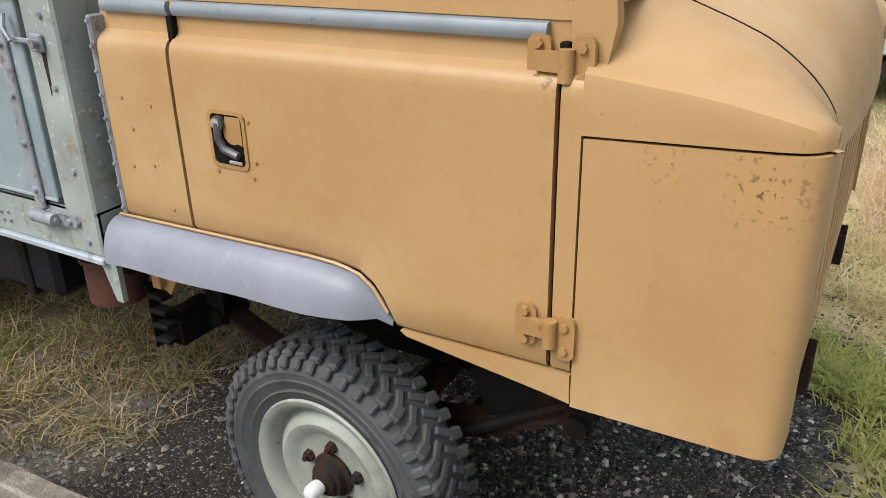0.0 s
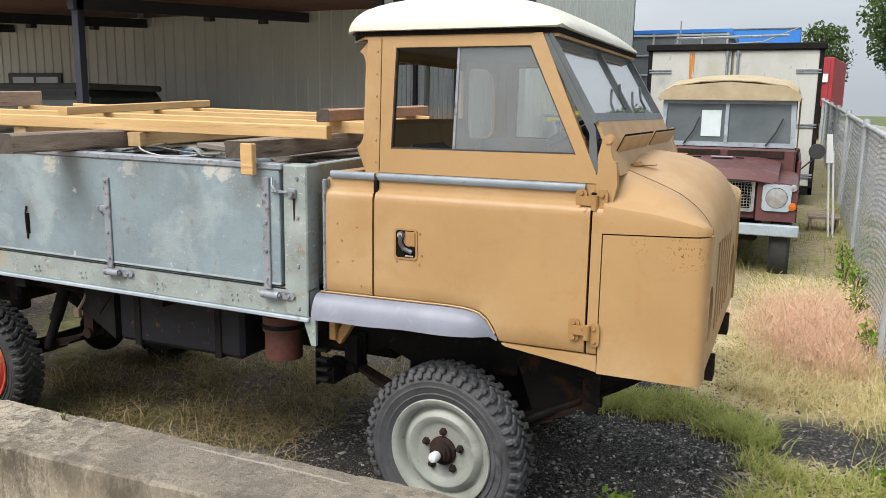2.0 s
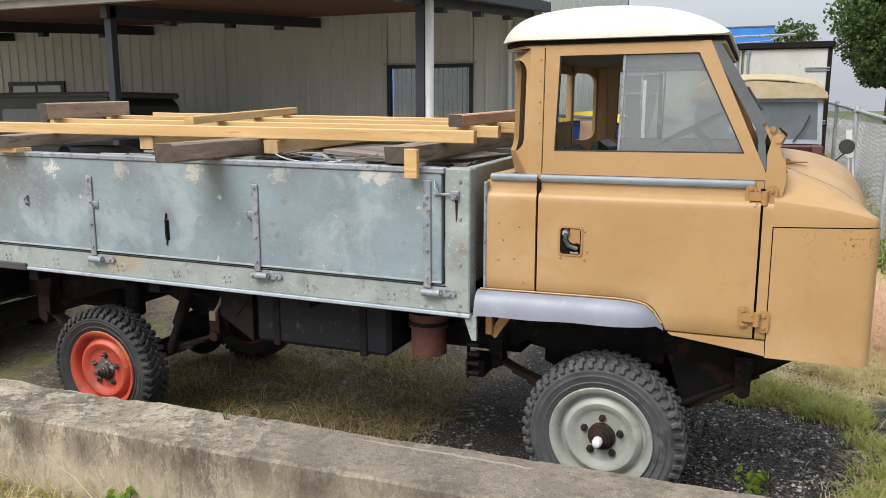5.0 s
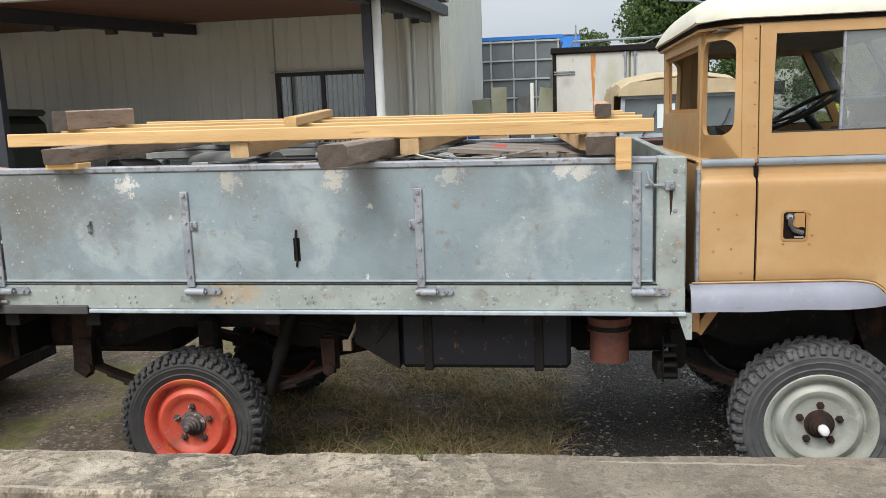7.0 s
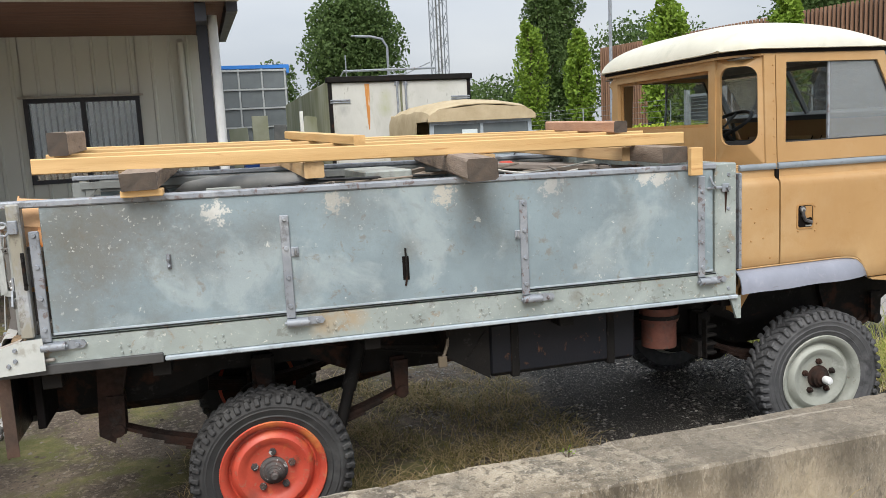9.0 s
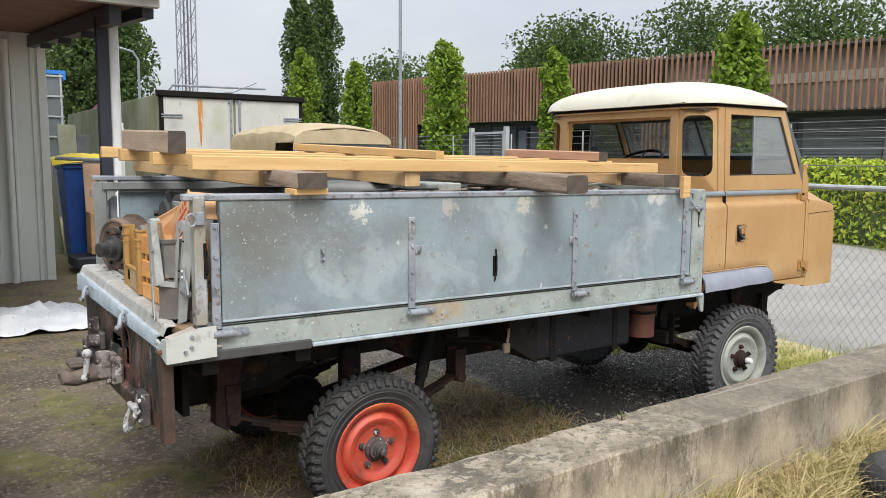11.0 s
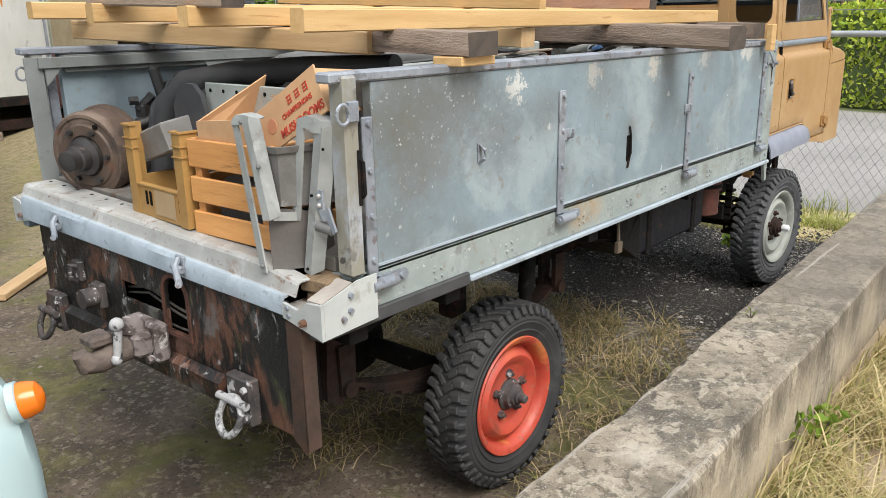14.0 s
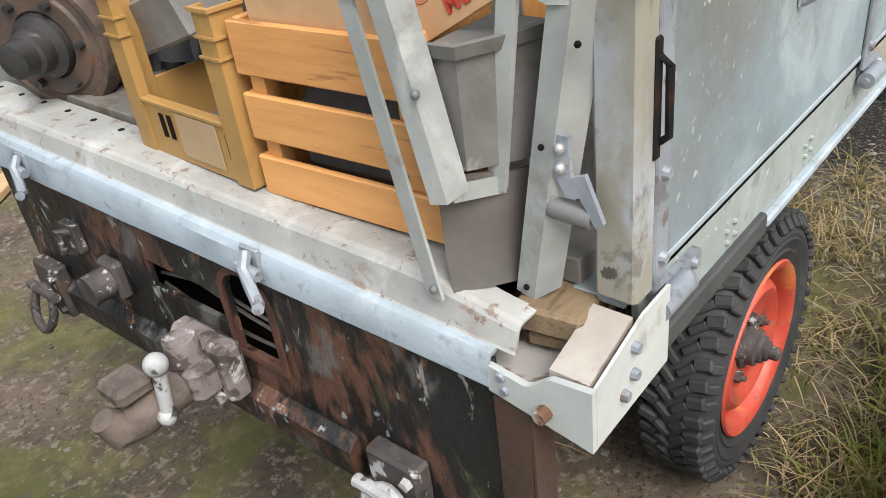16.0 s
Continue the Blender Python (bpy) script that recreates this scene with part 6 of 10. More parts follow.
def screen(g, depth=0.0):
    """y across, z up the glass, x depth behind the face."""
    d = (wt - wb) / wl_
    nn = Vector((d.y, -d.x))
    for p in g.v:
        q = wb + d * p.z - nn * p.x
        p.x, p.z = q.x, q.y
    return g


DARKFRAME = mat("windscreen_frame_grey", (0.075, 0.085, 0.09), (0.10, 0.11, 0.115), rough=0.5, s=8)
ws = part("windscreen", screen(Geo().ring([(-0.752, 0.0), (0.752, 0.0), (0.732, wl_), (-0.732, wl_)], [(-0.730, 0.034), (0.730, 0.034), (0.712, wl_ - 0.024), (-0.712, wl_ - 0.024)], "x", -0.012, 0.03)), DARKFRAME, cab, "split windscreen in a dark grey frame")
part("centre_bar", screen(Geo().box(-0.010, 0.022, -0.008, 0.008, 0.033, wl_ - 0.023)), DARKFRAME, ws)
for y0, y1 in ((-0.731, -0.006), (0.006, 0.731)):
    pn = part("pane", screen(Geo().prism([(y0, 0.030), (y1, 0.030), (y1 * (0.976 if y1 > 0.7 else 1.0), wl_ - 0.022), (y0 * (0.976 if y0 < -0.7 else 1.0), wl_ - 0.022)], "x", 0.004, 0.009)), WINDSCREEN, ws)
    pn.visible_shadow = False
for wy in (-0.18, 0.30):
    part("wiper", screen(Geo().tube([(-0.02, wy, 0.05), (-0.018, wy + 0.02, 0.10), (-0.016, wy + 0.18, 0.17)], 0.006, 6)), BLACKPLASTIC, ws)
for s in (-1, 1):
    g = Geo()
    g.prism([(3.340, 1.62), (3.376, 1.62), (3.356, 1.775), (3.166, 2.098), (3.140, 2.098), (3.336, 1.755)], "y", s * 0.762, s * 0.742)
    for p in g.v:
        p.y = p.y - s * max(p.z - 1.6, 0) * 0.045
    part("screen_pillar", g, DARKFRAME, cab)
    g = Geo()
    g.prism([(3.375, 1.60), (3.425, 1.60), (3.43, 1.66), (3.415, 1.70), (3.425, 1.745), (3.41, 1.758), (3.388, 1.745), (3.372, 1.68)], "y", s * 0.765, s * 0.752)
    g.cyl((3.408, s * 0.770, 1.735), (3.408, s * 0.745, 1.735), 0.014, n=10)
    part("screen_hinge", g, OCHRE, cab, "ochre windscreen hinge arm")
# scuttle with two vent flaps
rows = [[(3.360 + 0.090 * t, y, 1.800 - 0.188 * t) for t in (0, 0.5, 1.0)] for y in (-0.74, -0.4, 0, 0.4, 0.74)]
part("scuttle", Geo().sheet(rows, 0.012), OCHRE, cab)
for y0, y1 in ((-0.64, -0.04), (0.04, 0.64)):
    g = Geo()
    g.m = Matrix.Translation((3.4125, 0, 1.700)) @ Matrix.Rotation(math.atan2(0.078, 0.163), 4, "Y") @ Matrix.Rotation(radians(180), 4, "Z")
    g.box(-0.0075, -0.001, -y1, -y0, -0.052, 0.052, 0.004)
    fl = part("vent_flap", g, OCHRE, cab)
    g = Geo()
    g.m = Matrix.Translation((3.4125, 0, 1.700)) @ Matrix.Rotation(math.atan2(0.078, 0.163), 4, "Y") @ Matrix.Rotation(radians(180), 4, "Z")
    g.box(-0.0035, -0.0015, -y1 - 0.007, -y0 + 0.007, -0.060, 0.060, 0.001)
    part("flap_shadow_gap", g, SEAM, fl)
for hy in (-0.46, 0.46):
    g = Geo().box(3.425, 3.475, hy - 0.025, hy + 0.025, 1.628, 1.640)
    g.cyl((3.455, hy - 0.04, 1.640), (3.455, hy + 0.04, 1.640), 0.010, n=10)
    g.box(3.46, 3.53, hy - 0.012, hy + 0.012, 1.632, 1.640)
    part("bonnet_hinge", g, OCHRE_DARK, cab)

# front face with grille slots and lamp holes
g = Geo()
xf0, xf1 = 3.752, 3.7655
g.box(xf0, xf1, -0.745, 0.745, 0.895, 0.975, 0.002)
g.box(xf0, xf1, -0.745, 0.745, 1.335, 1.368, 0.002)
slots = [-0.30, -0.18, -0.06, 0.06, 0.18, 0.30]
edges = [-0.345] + [v for sy in slots for v in (sy - 0.035, sy + 0.035)] + [0.345]
for k in range(0, len(edges), 2):
    g.box(xf0, xf1, edges[k], edges[k + 1], 0.975, 1.335, 0.002)
for s in (-1, 1):
    cy, cz, r = s * 0.535, 1.10, 0.105
    circ = [(cy + r * math.cos(math.pi / 4 + 2 * math.pi * k / 24), cz + r * math.sin(math.pi / 4 + 2 * math.pi * k / 24)) for k in range(24)]
    sq = []
    for k in range(24):
        a = math.pi / 4 + 2 * math.pi * k / 24
        m_ = max(abs(math.cos(a)), abs(math.sin(a)))
        sq.append((cy + 0.19 * math.cos(a) / m_, cz + 0.125 * math.sin(a) / m_))
    g.ring(sq, circ, "x", xf0, xf1)
    g.box(xf0, xf1, cy - 0.19, cy + 0.19, 1.225, 1.335, 0.002)
part("front_face", g, OCHRE, cab, "ochre nose panel with open grille slots and empty lamp holes")
for s in (-1, 1):
    part("cowl_side", Geo().prism([(3.371, 1.530), (3.432, 1.512), (3.445, 1.58), (3.438, 1.66), (3.380, 1.67), (3.371, 1.60)], "y", s * 0.767, s * 0.735), OCHRE, cab)
part("radiator", Geo().box(3.64, 3.70, -0.5, 0.5, 0.93, 1.40), CHASSIS, cab)
for by in (-0.36, 0.36):
    g = Geo()
    for d in (-0.04, 0.04):
        g.box(3.72, 3.782, by + d - 0.004, by + d + 0.004, 0.80, 0.89, 0.002)
    g.box(3.72, 3.782, by - 0.04, by + 0.04, 0.80, 0.806, 0.002)
    part("bumper_iron", g, RUSTY, truck, "rusty bumper bracket")

# roof
RX0, RX1, RYH = 2.292, 3.205, 0.752
ROOF_H = [(0.0, 0.0), (0.008, 0.20), (0.03, 0.45), (0.07, 0.66), (0.14, 0.83), (0.25, 0.95), (0.40, 1.0), (0.55, 0.98), (0.68, 0.90), (0.79, 0.76), (0.88, 0.56), (0.95, 0.34), (0.99, 0.14), (1.0, 0.0)]
rows = []
for u, h in fine(ROOF_H, 3):
    u, h = min(max(u, 0.0), 1.0), max(h, 0.0)
    x = RX0 + (RX1 - RX0) * u
    rear_in = 0.20 * max(0.0, 1 - u / 0.13) ** 1.7
    front_in = 0.05 * max(0.0, (u - 0.88) / 0.12) ** 2
    row = []
    for j in range(37):
        yv = math.sin((-1 + 2 * j / 36) * math.pi / 2)
        f = h * max(0.0, 1 - abs(yv) ** 3.4) ** 0.45
        row.append((x, RYH * yv * (1 - rear_in - front_in), 2.124 + 0.160 * f))
    rows.append(row)
part("roof", Geo().sheet(rows, 0.015, flip=False), CREAM, cab, "cream roof with pressed crown")
g2 = Geo().prism([(RX0 + 0.0, -0.585), (RX0 + 0.13, -0.750), (RX1 - 0.10, -0.750), (RX1 + 0.004, -0.722), (RX1 + 0.004, 0.722), (RX1 - 0.10, 0.750), (RX0 + 0.13, 0.750), (RX0 + 0.0, 0.585)], "z", 2.106, 2.124)
part("roof_gutter", g2, SEAM, cab, "black roof gutter seal")
g2 = Geo().prism([(RX0 + 0.006, -0.580), (RX0 + 0.134, -0.744), (RX1 - 0.102, -0.744), (RX1 - 0.004, -0.716), (RX1 - 0.004, 0.716), (RX1 - 0.102, 0.744), (RX0 + 0.134, 0.744), (RX0 + 0.006, 0.580)], "z", 2.095, 2.1055)
part("cant_rail", g2, OCHRE, cab)
rows = [[(2.75 + 0.16 * math.cos(a) * t, 0.14 * math.sin(a) * t, 2.284 + 0.030 * (1 - t ** 4)) for a in [2 * math.pi * k / 24 for k in range(25)]] for t in (0.02, 0.5, 0.8, 0.95, 1.0)]
part("roof_vent", Geo().sheet(rows), CREAM, cab)
part("headlining", Geo().box(RX0 + 0.06, RX1 - 0.06, -0.70, 0.70, 2.084, 2.092), mat("grey_headlining", (0.20, 0.20, 0.19), (0.15, 0.15, 0.14), rough=0.85), cab)

# cab interior
part("dash", Geo().box(3.24, 3.40, -0.72, 0.72, 1.52, 1.66, 0.03), BLACKPLASTIC, cab)
part("cab_floor", Geo().box(2.30, 3.40, -0.76, 0.76, 1.10, 1.14), CHASSIS, cab)
part("engine_cover", Geo().box(2.55, 3.35, -0.2, 0.2, 1.14, 1.50, 0.05), BLACKPLASTIC, cab)
for sy in (-0.40, 0.40):
    st = part("seat", Geo().box(2.58, 2.98, sy - 0.20, sy + 0.20, 1.30, 1.44, 0.04), BLACKPLASTIC, cab, "black vinyl seat")
    g = Geo()
    g.m = Matrix.Translation((2.60, sy, 1.42)) @ Matrix.Rotation(radians(-10), 4, "Y")
    g.box(-0.06, 0.04, -0.20, 0.20, 0.0, 0.27, 0.045)
    part("seat_back", g, BLACKPLASTIC, st)
g = Geo()
sw = Matrix.Translation((3.02, 0.42, 1.755)) @ Matrix.Rotation(radians(-28), 4, "Y")
ringp = [sw @ Vector((0.20 * math.cos(2 * math.pi * k / 32), 0.20 * math.sin(2 * math.pi * k / 32), 0)) for k in range(33)]
g.tube(ringp, 0.012, 8)
for a in (0.3, 2.4, 4.5):
    g.tube([sw @ Vector((0, 0, -0.02)), sw @ Vector((0.195 * math.cos(a), 0.195 * math.sin(a), 0))], 0.008, 6)
g.tube([sw @ Vector((0, 0, 0)), sw @ Vector((0.10, 0, -0.45))], 0.022, 10)
part("steering_wheel", g, BLACKPLASTIC, cab, "black three-spoke steering wheel")

# ---- the load on the bed ----
def beam(name, p0, p1, w, h, material, label, group="", b=0.004, roll=0.0, ends=None):
    """A squared timber from p0 to p1 (middle of its ends), w wide and h high."""
    p0, p1 = Vector(p0), Vector(p1)
    d = p1 - p0
    q = d.to_track_quat("X", "Z")
    ob = tagged(new(name), label, "timber", group)
    g = Geo()
    n = max(2, int(d.length / 0.25))
    L = d.length
    rows = []
    rnd = random.Random(int(abs(p0.x * 971 + p0.y * 577 + p0.z * 313) * 10))
    a = rnd.uniform(0, 9)
    sec = [(-w / 2 + b, -h / 2), (w / 2 - b, -h / 2), (w / 2, -h / 2 + b), (w / 2, h / 2 - b), (w / 2 - b, h / 2), (-w / 2 + b, h / 2), (-w / 2, h / 2 - b), (-w / 2, -h / 2 + b)]
    vs, fs = [], []
    for i in range(n + 1):
        x = L * i / n
        k = 0.0015 + (0.006 if material is OLDWOOD else 0.0)
        for j, (u, v) in enumerate(sec):
            vs.append((x, u + k * noise.noise((x * 4, j * 3.1, a)), v + k * noise.noise((x * 4, j * 2.3, a + 5))))
    m = len(sec)
    for i in range(n):
        for j in range(m):
            fs.append((i * m + j, i * m + (j + 1) % m, (i + 1) * m + (j + 1) % m, (i + 1) * m + j))
    fs += [tuple(range(m - 1, -1, -1)), tuple(n * m + j for j in range(m))]
    g.add(vs, fs)
    me = g.mesh(name, material)
    ob2 = bpy.data.objects.new(name, me)
    bpy.data.objects.remove(ob)
    scene.collection.objects.link(ob2)
    if ends is not None:
        me.materials.append(ends)
        me.polygons[-1].material_index = me.polygons[-2].material_index = 1
    ob2.matrix_world = Matrix.Translation(p0) @ q.to_matrix().to_4x4() @ Matrix.Rotation(radians(roll), 4, "X")
    return tagged(ob2, label, "timber", group)


# weathered beams across the bed, resting on its sides
beam("bearer_beam", (-0.405, -0.925, 1.681), (-0.38, 0.90, 1.725), 0.135, 0.068, OLDWOOD, "grey weathered bearer beam across the truck bed", "bearer beams", ends=ENDGRAIN)
beam("bearer_beam", (0.86, -1.14, 1.655), (1.13, 0.78, 1.690), 0.12, 0.088, OLDWOOD, "grey weathered bearer beam jutting over the side", "bearer beams", 0.01, ends=ENDGRAIN)
beam("bearer_beam", (1.88, -0.86, 1.652), (2.02, 0.75, 1.69), 0.12, 0.075, OLDWOOD, "brown weathered bearer beam across the truck bed", "bearer beams", ends=ENDGRAIN)
solo("wood_pad", Geo().box(-0.475, -0.325, -0.905, -0.80, 1.622, 1.648, 0.003), PINE, "yellow pine pad on the bed edge", "wood block", "pads")
ob = solo("wood_pad", Geo().box(1.935, 1.995, -0.905, -0.875, 1.555, 1.682, 0.003), PINE, "yellow pine block nailed to a beam end", "wood block", "pads")
# cross battens of pale pine under the long ones
for x0, x1, y0, y1, z in ((-0.45, -0.63, -0.56, 0.88, 1.682), (0.28, 0.25, -0.60, 0.86, 1.672), (1.065, 1.16, -0.60, 0.80, 1.664), (1.85, 1.74, -0.50, 0.76, 1.655)):
    beam("cross_batten", (x0, y0, z), (x1, y1, z + 0.046), 0.085, 0.068, PINE_PALE, "pale pine batten across the load", "cross battens")
# four long battens, each a little higher than the one before
for k, (ya, yb, xa, xb) in enumerate(((-0.64, -0.523, -0.81, 2.124), (-0.17, -0.14, -0.84, 2.12), (0.33, 0.24, -0.865, 2.13), (0.78, 0.60, -0.86, 2.10))):
    beam("long_batten", (xa, ya, 1.750 + 0.034 * (ya + 0.64)), (xb, yb, 1.721 + 0.034 * (yb + 0.523)), 0.052, 0.060, PINE, "long fresh pine batten laid along the truck", "long battens")
beam("loose_batten", (0.50, -0.515, 1.790), (0.314, 0.82, 1.842), 0.055, 0.044, PINE, "short pine batten lying across the long ones", "loose timber")
beam("loose_block", (-0.766, -0.315, 1.837), (-0.795, 0.405, 1.858), 0.080, 0.100, mat("brown_block", (0.38, 0.285, 0.21), (0.28, 0.205, 0.15), rough=0.8, s=5, bump=0.4, bs=30, stretch=(1, 5, 5), layers=[((0.07, 0.055, 0.045), 6, 0.62, 0.75, 0.6)]), "brown timber block lying on the battens", "loose timber", 0.006, ends=ENDGRAIN)
beam("loose_block", (1.93, -0.27, 1.791), (1.98, 0.74, 1.818), 0.075, 0.060, mat("reddish_block", (0.50, 0.30, 0.20), (0.42, 0.235, 0.15), rough=0.75, s=5, bump=0.3, stretch=(1, 5, 5)), "reddish timber block lying by the cab", "loose timber", 0.006, ends=ENDGRAIN)

# scrap seen between the battens
BOARD = mat("weathered_board", (0.24, 0.21, 0.185), (0.17, 0.145, 0.125), rough=0.85, s=5, stretch=(0.8, 5, 5), bump=0.3)
GREYMETAL = mat("grey_green_metal", (0.33, 0.355, 0.335), (0.26, 0.28, 0.265), rough=0.55, s=6, bump=0.12, layers=[((0.45, 0.47, 0.45), 7, 0.58, 0.74, 0.5), ((0.14, 0.12, 0.10), 12, 0.62, 0.75, 0.5)])
DARKMETAL = mat("dark_grey_metal", (0.10, 0.105, 0.105), (0.15, 0.15, 0.145), rough=0.5, s=6, bump=0.15, layers=[((0.22, 0.22, 0.21), 9, 0.6, 0.75, 0.5)])
g = Geo()
g.m = Matrix.Translation((1.62, 0.10, 1.60)) @ Matrix.Rotation(radians(4), 4, "Y") @ Matrix.Rotation(radians(-6), 4, "Z")
for k in range(5):
    g.box(-0.38, 0.38, -0.45 + 0.19 * k, -0.27 + 0.19 * k, -0.012, 0.012, 0.002)
solo("board_sheet", g, BOARD, "weathered board sheet lying in the truck bed", "board")
solo("panel_box", Geo().box(0.55, 0.78, -0.32, 0.30, 1.15, 1.64, 0.006), GREYMETAL, "pale grey sheet-metal panel standing in the bed", "metal panel")
g = Geo().lathe([(0, 0), (0.05, 0), (0.052, 0.01), (0.05, 0.025), (0, 0.025)], (1.19, -0.36, 1.555), (0, -1, 0.25), 24)
hubr = solo("blue_drum", g, mat("blue_paint", (0.03, 0.09, 0.22), rough=0.5), "small blue round hub among the scrap", "drum")
part("drum_shell", Geo().lathe([(0.06, 0.0), (0.075, 0.0), (0.078, 0.12), (0.06, 0.12)], (1.19, -0.355, 1.55), (0, 1, -0.25), 24, True), GREYMETAL, hubr)
g = Geo()
g.tube([(1.35 + 0.28 * math.cos(t), -0.55 + 0.12 * math.sin(t), 1.615 + 0.02 * math.cos(2 * t)) for t in [k * 0.25 for k in range(22)]], 0.0045, 6)
solo("cable_coil", g, mat("pale_cable", (0.45, 0.44, 0.40)), "pale cable coil in the truck bed", "cable")
g = Geo()
g.tube([(-0.2, -0.5, 1.56), (0.2, -0.3, 1.60), (0.7, -0.5, 1.57), (1.2, -0.45, 1.60)], 0.010, 6)
g.tube([(-0.1, -0.2, 1.58), (0.3, -0.45, 1.62), (0.9, -0.2, 1.60)], 0.008, 6)
solo("dark_cable", g, BLACKPLASTIC, "dark cable trailing through the scrap", "cable")
solo("scrap_block", Geo().box(-0.30, 0.40, -0.70, 0.55, 1.16, 1.54, 0.03), DARKMETAL, "dark grey scrap casing filling the truck bed", "scrap")
solo("scrap_block", Geo().box(0.85, 1.75, -0.68, 0.60, 1.15, 1.50, 0.03), DARKMETAL, "dark grey scrap casing near the cab", "scrap")
g = Geo()
for k in range(3):
    g.box(-0.28 + 0.05 * k, 0.40, -0.72 + 0.3 * k, -0.69 + 0.3 * k, 1.50, 1.60, 0.004)
g.prism([(-0.28, 1.52), (0.0, 1.52), (0.12, 1.60), (0.42, 1.60), (0.42, 1.57), (0.14, 1.56), (0.02, 1.50), (-0.28, 1.50)], "y", -0.66, -0.60)
solo("steel_bracket", g, GREYMETAL, "grey folded steel brackets lying on the scrap", "bracket")
solo("red_can", Geo().lathe([(0, 0), (0.05, 0), (0.055, 0.01), (0.055, 0.08), (0.03, 0.10), (0, 0.10)], (1.42, 0.10, 1.535), (0, 0, 1), 20), mat("red_plastic", (0.45, 0.04, 0.02), rough=0.4), "small red plastic cap among the scrap", "can")

# splintered laths, strips and crumpled sheet between the battens
rl = random.Random(23)
LATH = mat("grey_lath", (0.30, 0.25, 0.20), (0.19, 0.155, 0.125), rough=0.85, s=5, stretch=(1.0, 7, 7), bump=0.3, rnd=0.3)
for k in range(16):
    x, y = -0.10 + 1.95 * k / 16 + rl.uniform(-0.05, 0.05), rl.uniform(-0.62, 0.15)
    a, ln = rl.uniform(-0.7, 0.7) + (1.3 if k % 4 == 0 else 0.0), rl.uniform(0.22, 0.55)
    z = 1.555 + rl.uniform(0.0, 0.05)
    beam("scrap_lath", (x - ln / 2 * math.cos(a), y - ln / 2 * math.sin(a), z), (x + ln / 2 * math.cos(a), y + ln / 2 * math.sin(a), z + rl.uniform(-0.03, 0.05)), rl.uniform(0.016, 0.05), rl.uniform(0.008, 0.02), LATH, "splintered grey lath lying among the scrap", "scrap laths", 0.002)
for x, y, w_, m_ in ((0.02, -0.52, 0.30, GREYMETAL), (0.46, -0.58, 0.22, DARKMETAL), (0.98, -0.50, 0.30, GREYMETAL), (1.72, -0.42, 0.30, BOARD)):
    rows = [[(x + w_ * i / 6, y + 0.22 * j / 5, 1.575 + 0.035 * noise.noise((x + i * 0.6, j * 0.6, 4))) for j in range(6)] for i in range(7)]
    solo("sheet_scrap", Geo().sheet(rows, 0.004), m_, "bent piece of scrap sheet in the truck bed", "sheet metal", "sheet scraps", smooth=False)
for k in range(7):
    x = 0.05 + 0.27 * k
    pts = [(x + 0.10 * t + 0.03 * math.sin(7 * t + k), -0.66 + 0.35 * t + 0.04 * math.cos(5 * t + k), 1.585 + 0.03 * math.sin(3 * t + k)) for t in [j / 8 * 1.4 for j in range(9)]]
    solo("loose_wire", Geo().tube(pts, 0.0035, 5), WIRE if k % 2 else BLACKPLASTIC, "loose bent wire among the scrap", "wire", "loose wires")

# ribs and sooty clutter behind the drum
for k in range(4):
    g = Geo()
    g.m = Matrix.Translation((-0.52 + 0.02 * k, 0.40 - 0.055 * k, 1.15)) @ Matrix.Rotation(radians(-10 + 3 * k), 4, "Y") @ Matrix.Rotation(radians(-6 + 4 * k), 4, "X")
    g.box(-0.018, 0.018, -0.025, 0.022, 0.0, 0.46 - 0.03 * k, 0.014)
    solo("rubber_strip", g, BLACKPLASTIC, "long dusty black rubber strip leaning in the bed", "rubber strip", "rubber strips")
solo("dark_roll", Geo().tube([(-0.64, 0.37, 1.22), (-0.63, 0.36, 1.36), (-0.62, 0.33, 1.47), (-0.59, 0.25, 1.545), (-0.50, 0.10, 1.575), (-0.42, -0.20, 1.595), (-0.36, -0.55, 1.605)], 0.042, 14, [0.050, 0.050, 0.047, 0.043, 0.041, 0.040, 0.040]), mat("sooty_roll", (0.03, 0.03, 0.032), (0.055, 0.055, 0.057), rough=0.6, s=9, bump=0.4, bs=25), "sooty rolled rubber sheet across the scrap", "rubber roll")

# spare axle with its brake drum, pointing out of the tail
ax0, axd = Vector((-0.86, 0.50, 1.300)), Vector((-0.88, -0.35, -0.06)).normalized()
axle = thing("spare_axle", ax0, "rusty spare axle with brake drum lying on the bed", "axle")
g = Geo().lathe([(0.0, 0.0), (0.070, 0.0), (0.074, 0.006), (0.108, 0.006), (0.114, 0.0), (0.130, -0.002), (0.136, 0.003), (0.147, 0.002), (0.154, -0.010), (0.156, -0.030), (0.147, -0.038), (0.149, -0.052), (0.151, -0.10), (0.162, -0.105), (0.162, -0.125), (0.12, -0.13), (0.0, -0.13)], ax0, axd, 44)
part("brake_drum", g, mat("rusty_drum", (0.125, 0.085, 0.062), (0.075, 0.050, 0.038), rough=0.6, metal=0.25, s=7, bump=0.25, layers=[((0.23, 0.17, 0.13), 5, 0.55, 0.70, 0.6), ((0.05, 0.04, 0.035), 12, 0.58, 0.70, 0.7), ((0.20, 0.085, 0.05), 9, 0.60, 0.70, 0.6)], spots=[(0.0, 0.0, 0.0, 0.06, (0.025, 0.021, 0.02), 0.8)]), axle, "rust-brown brake drum")
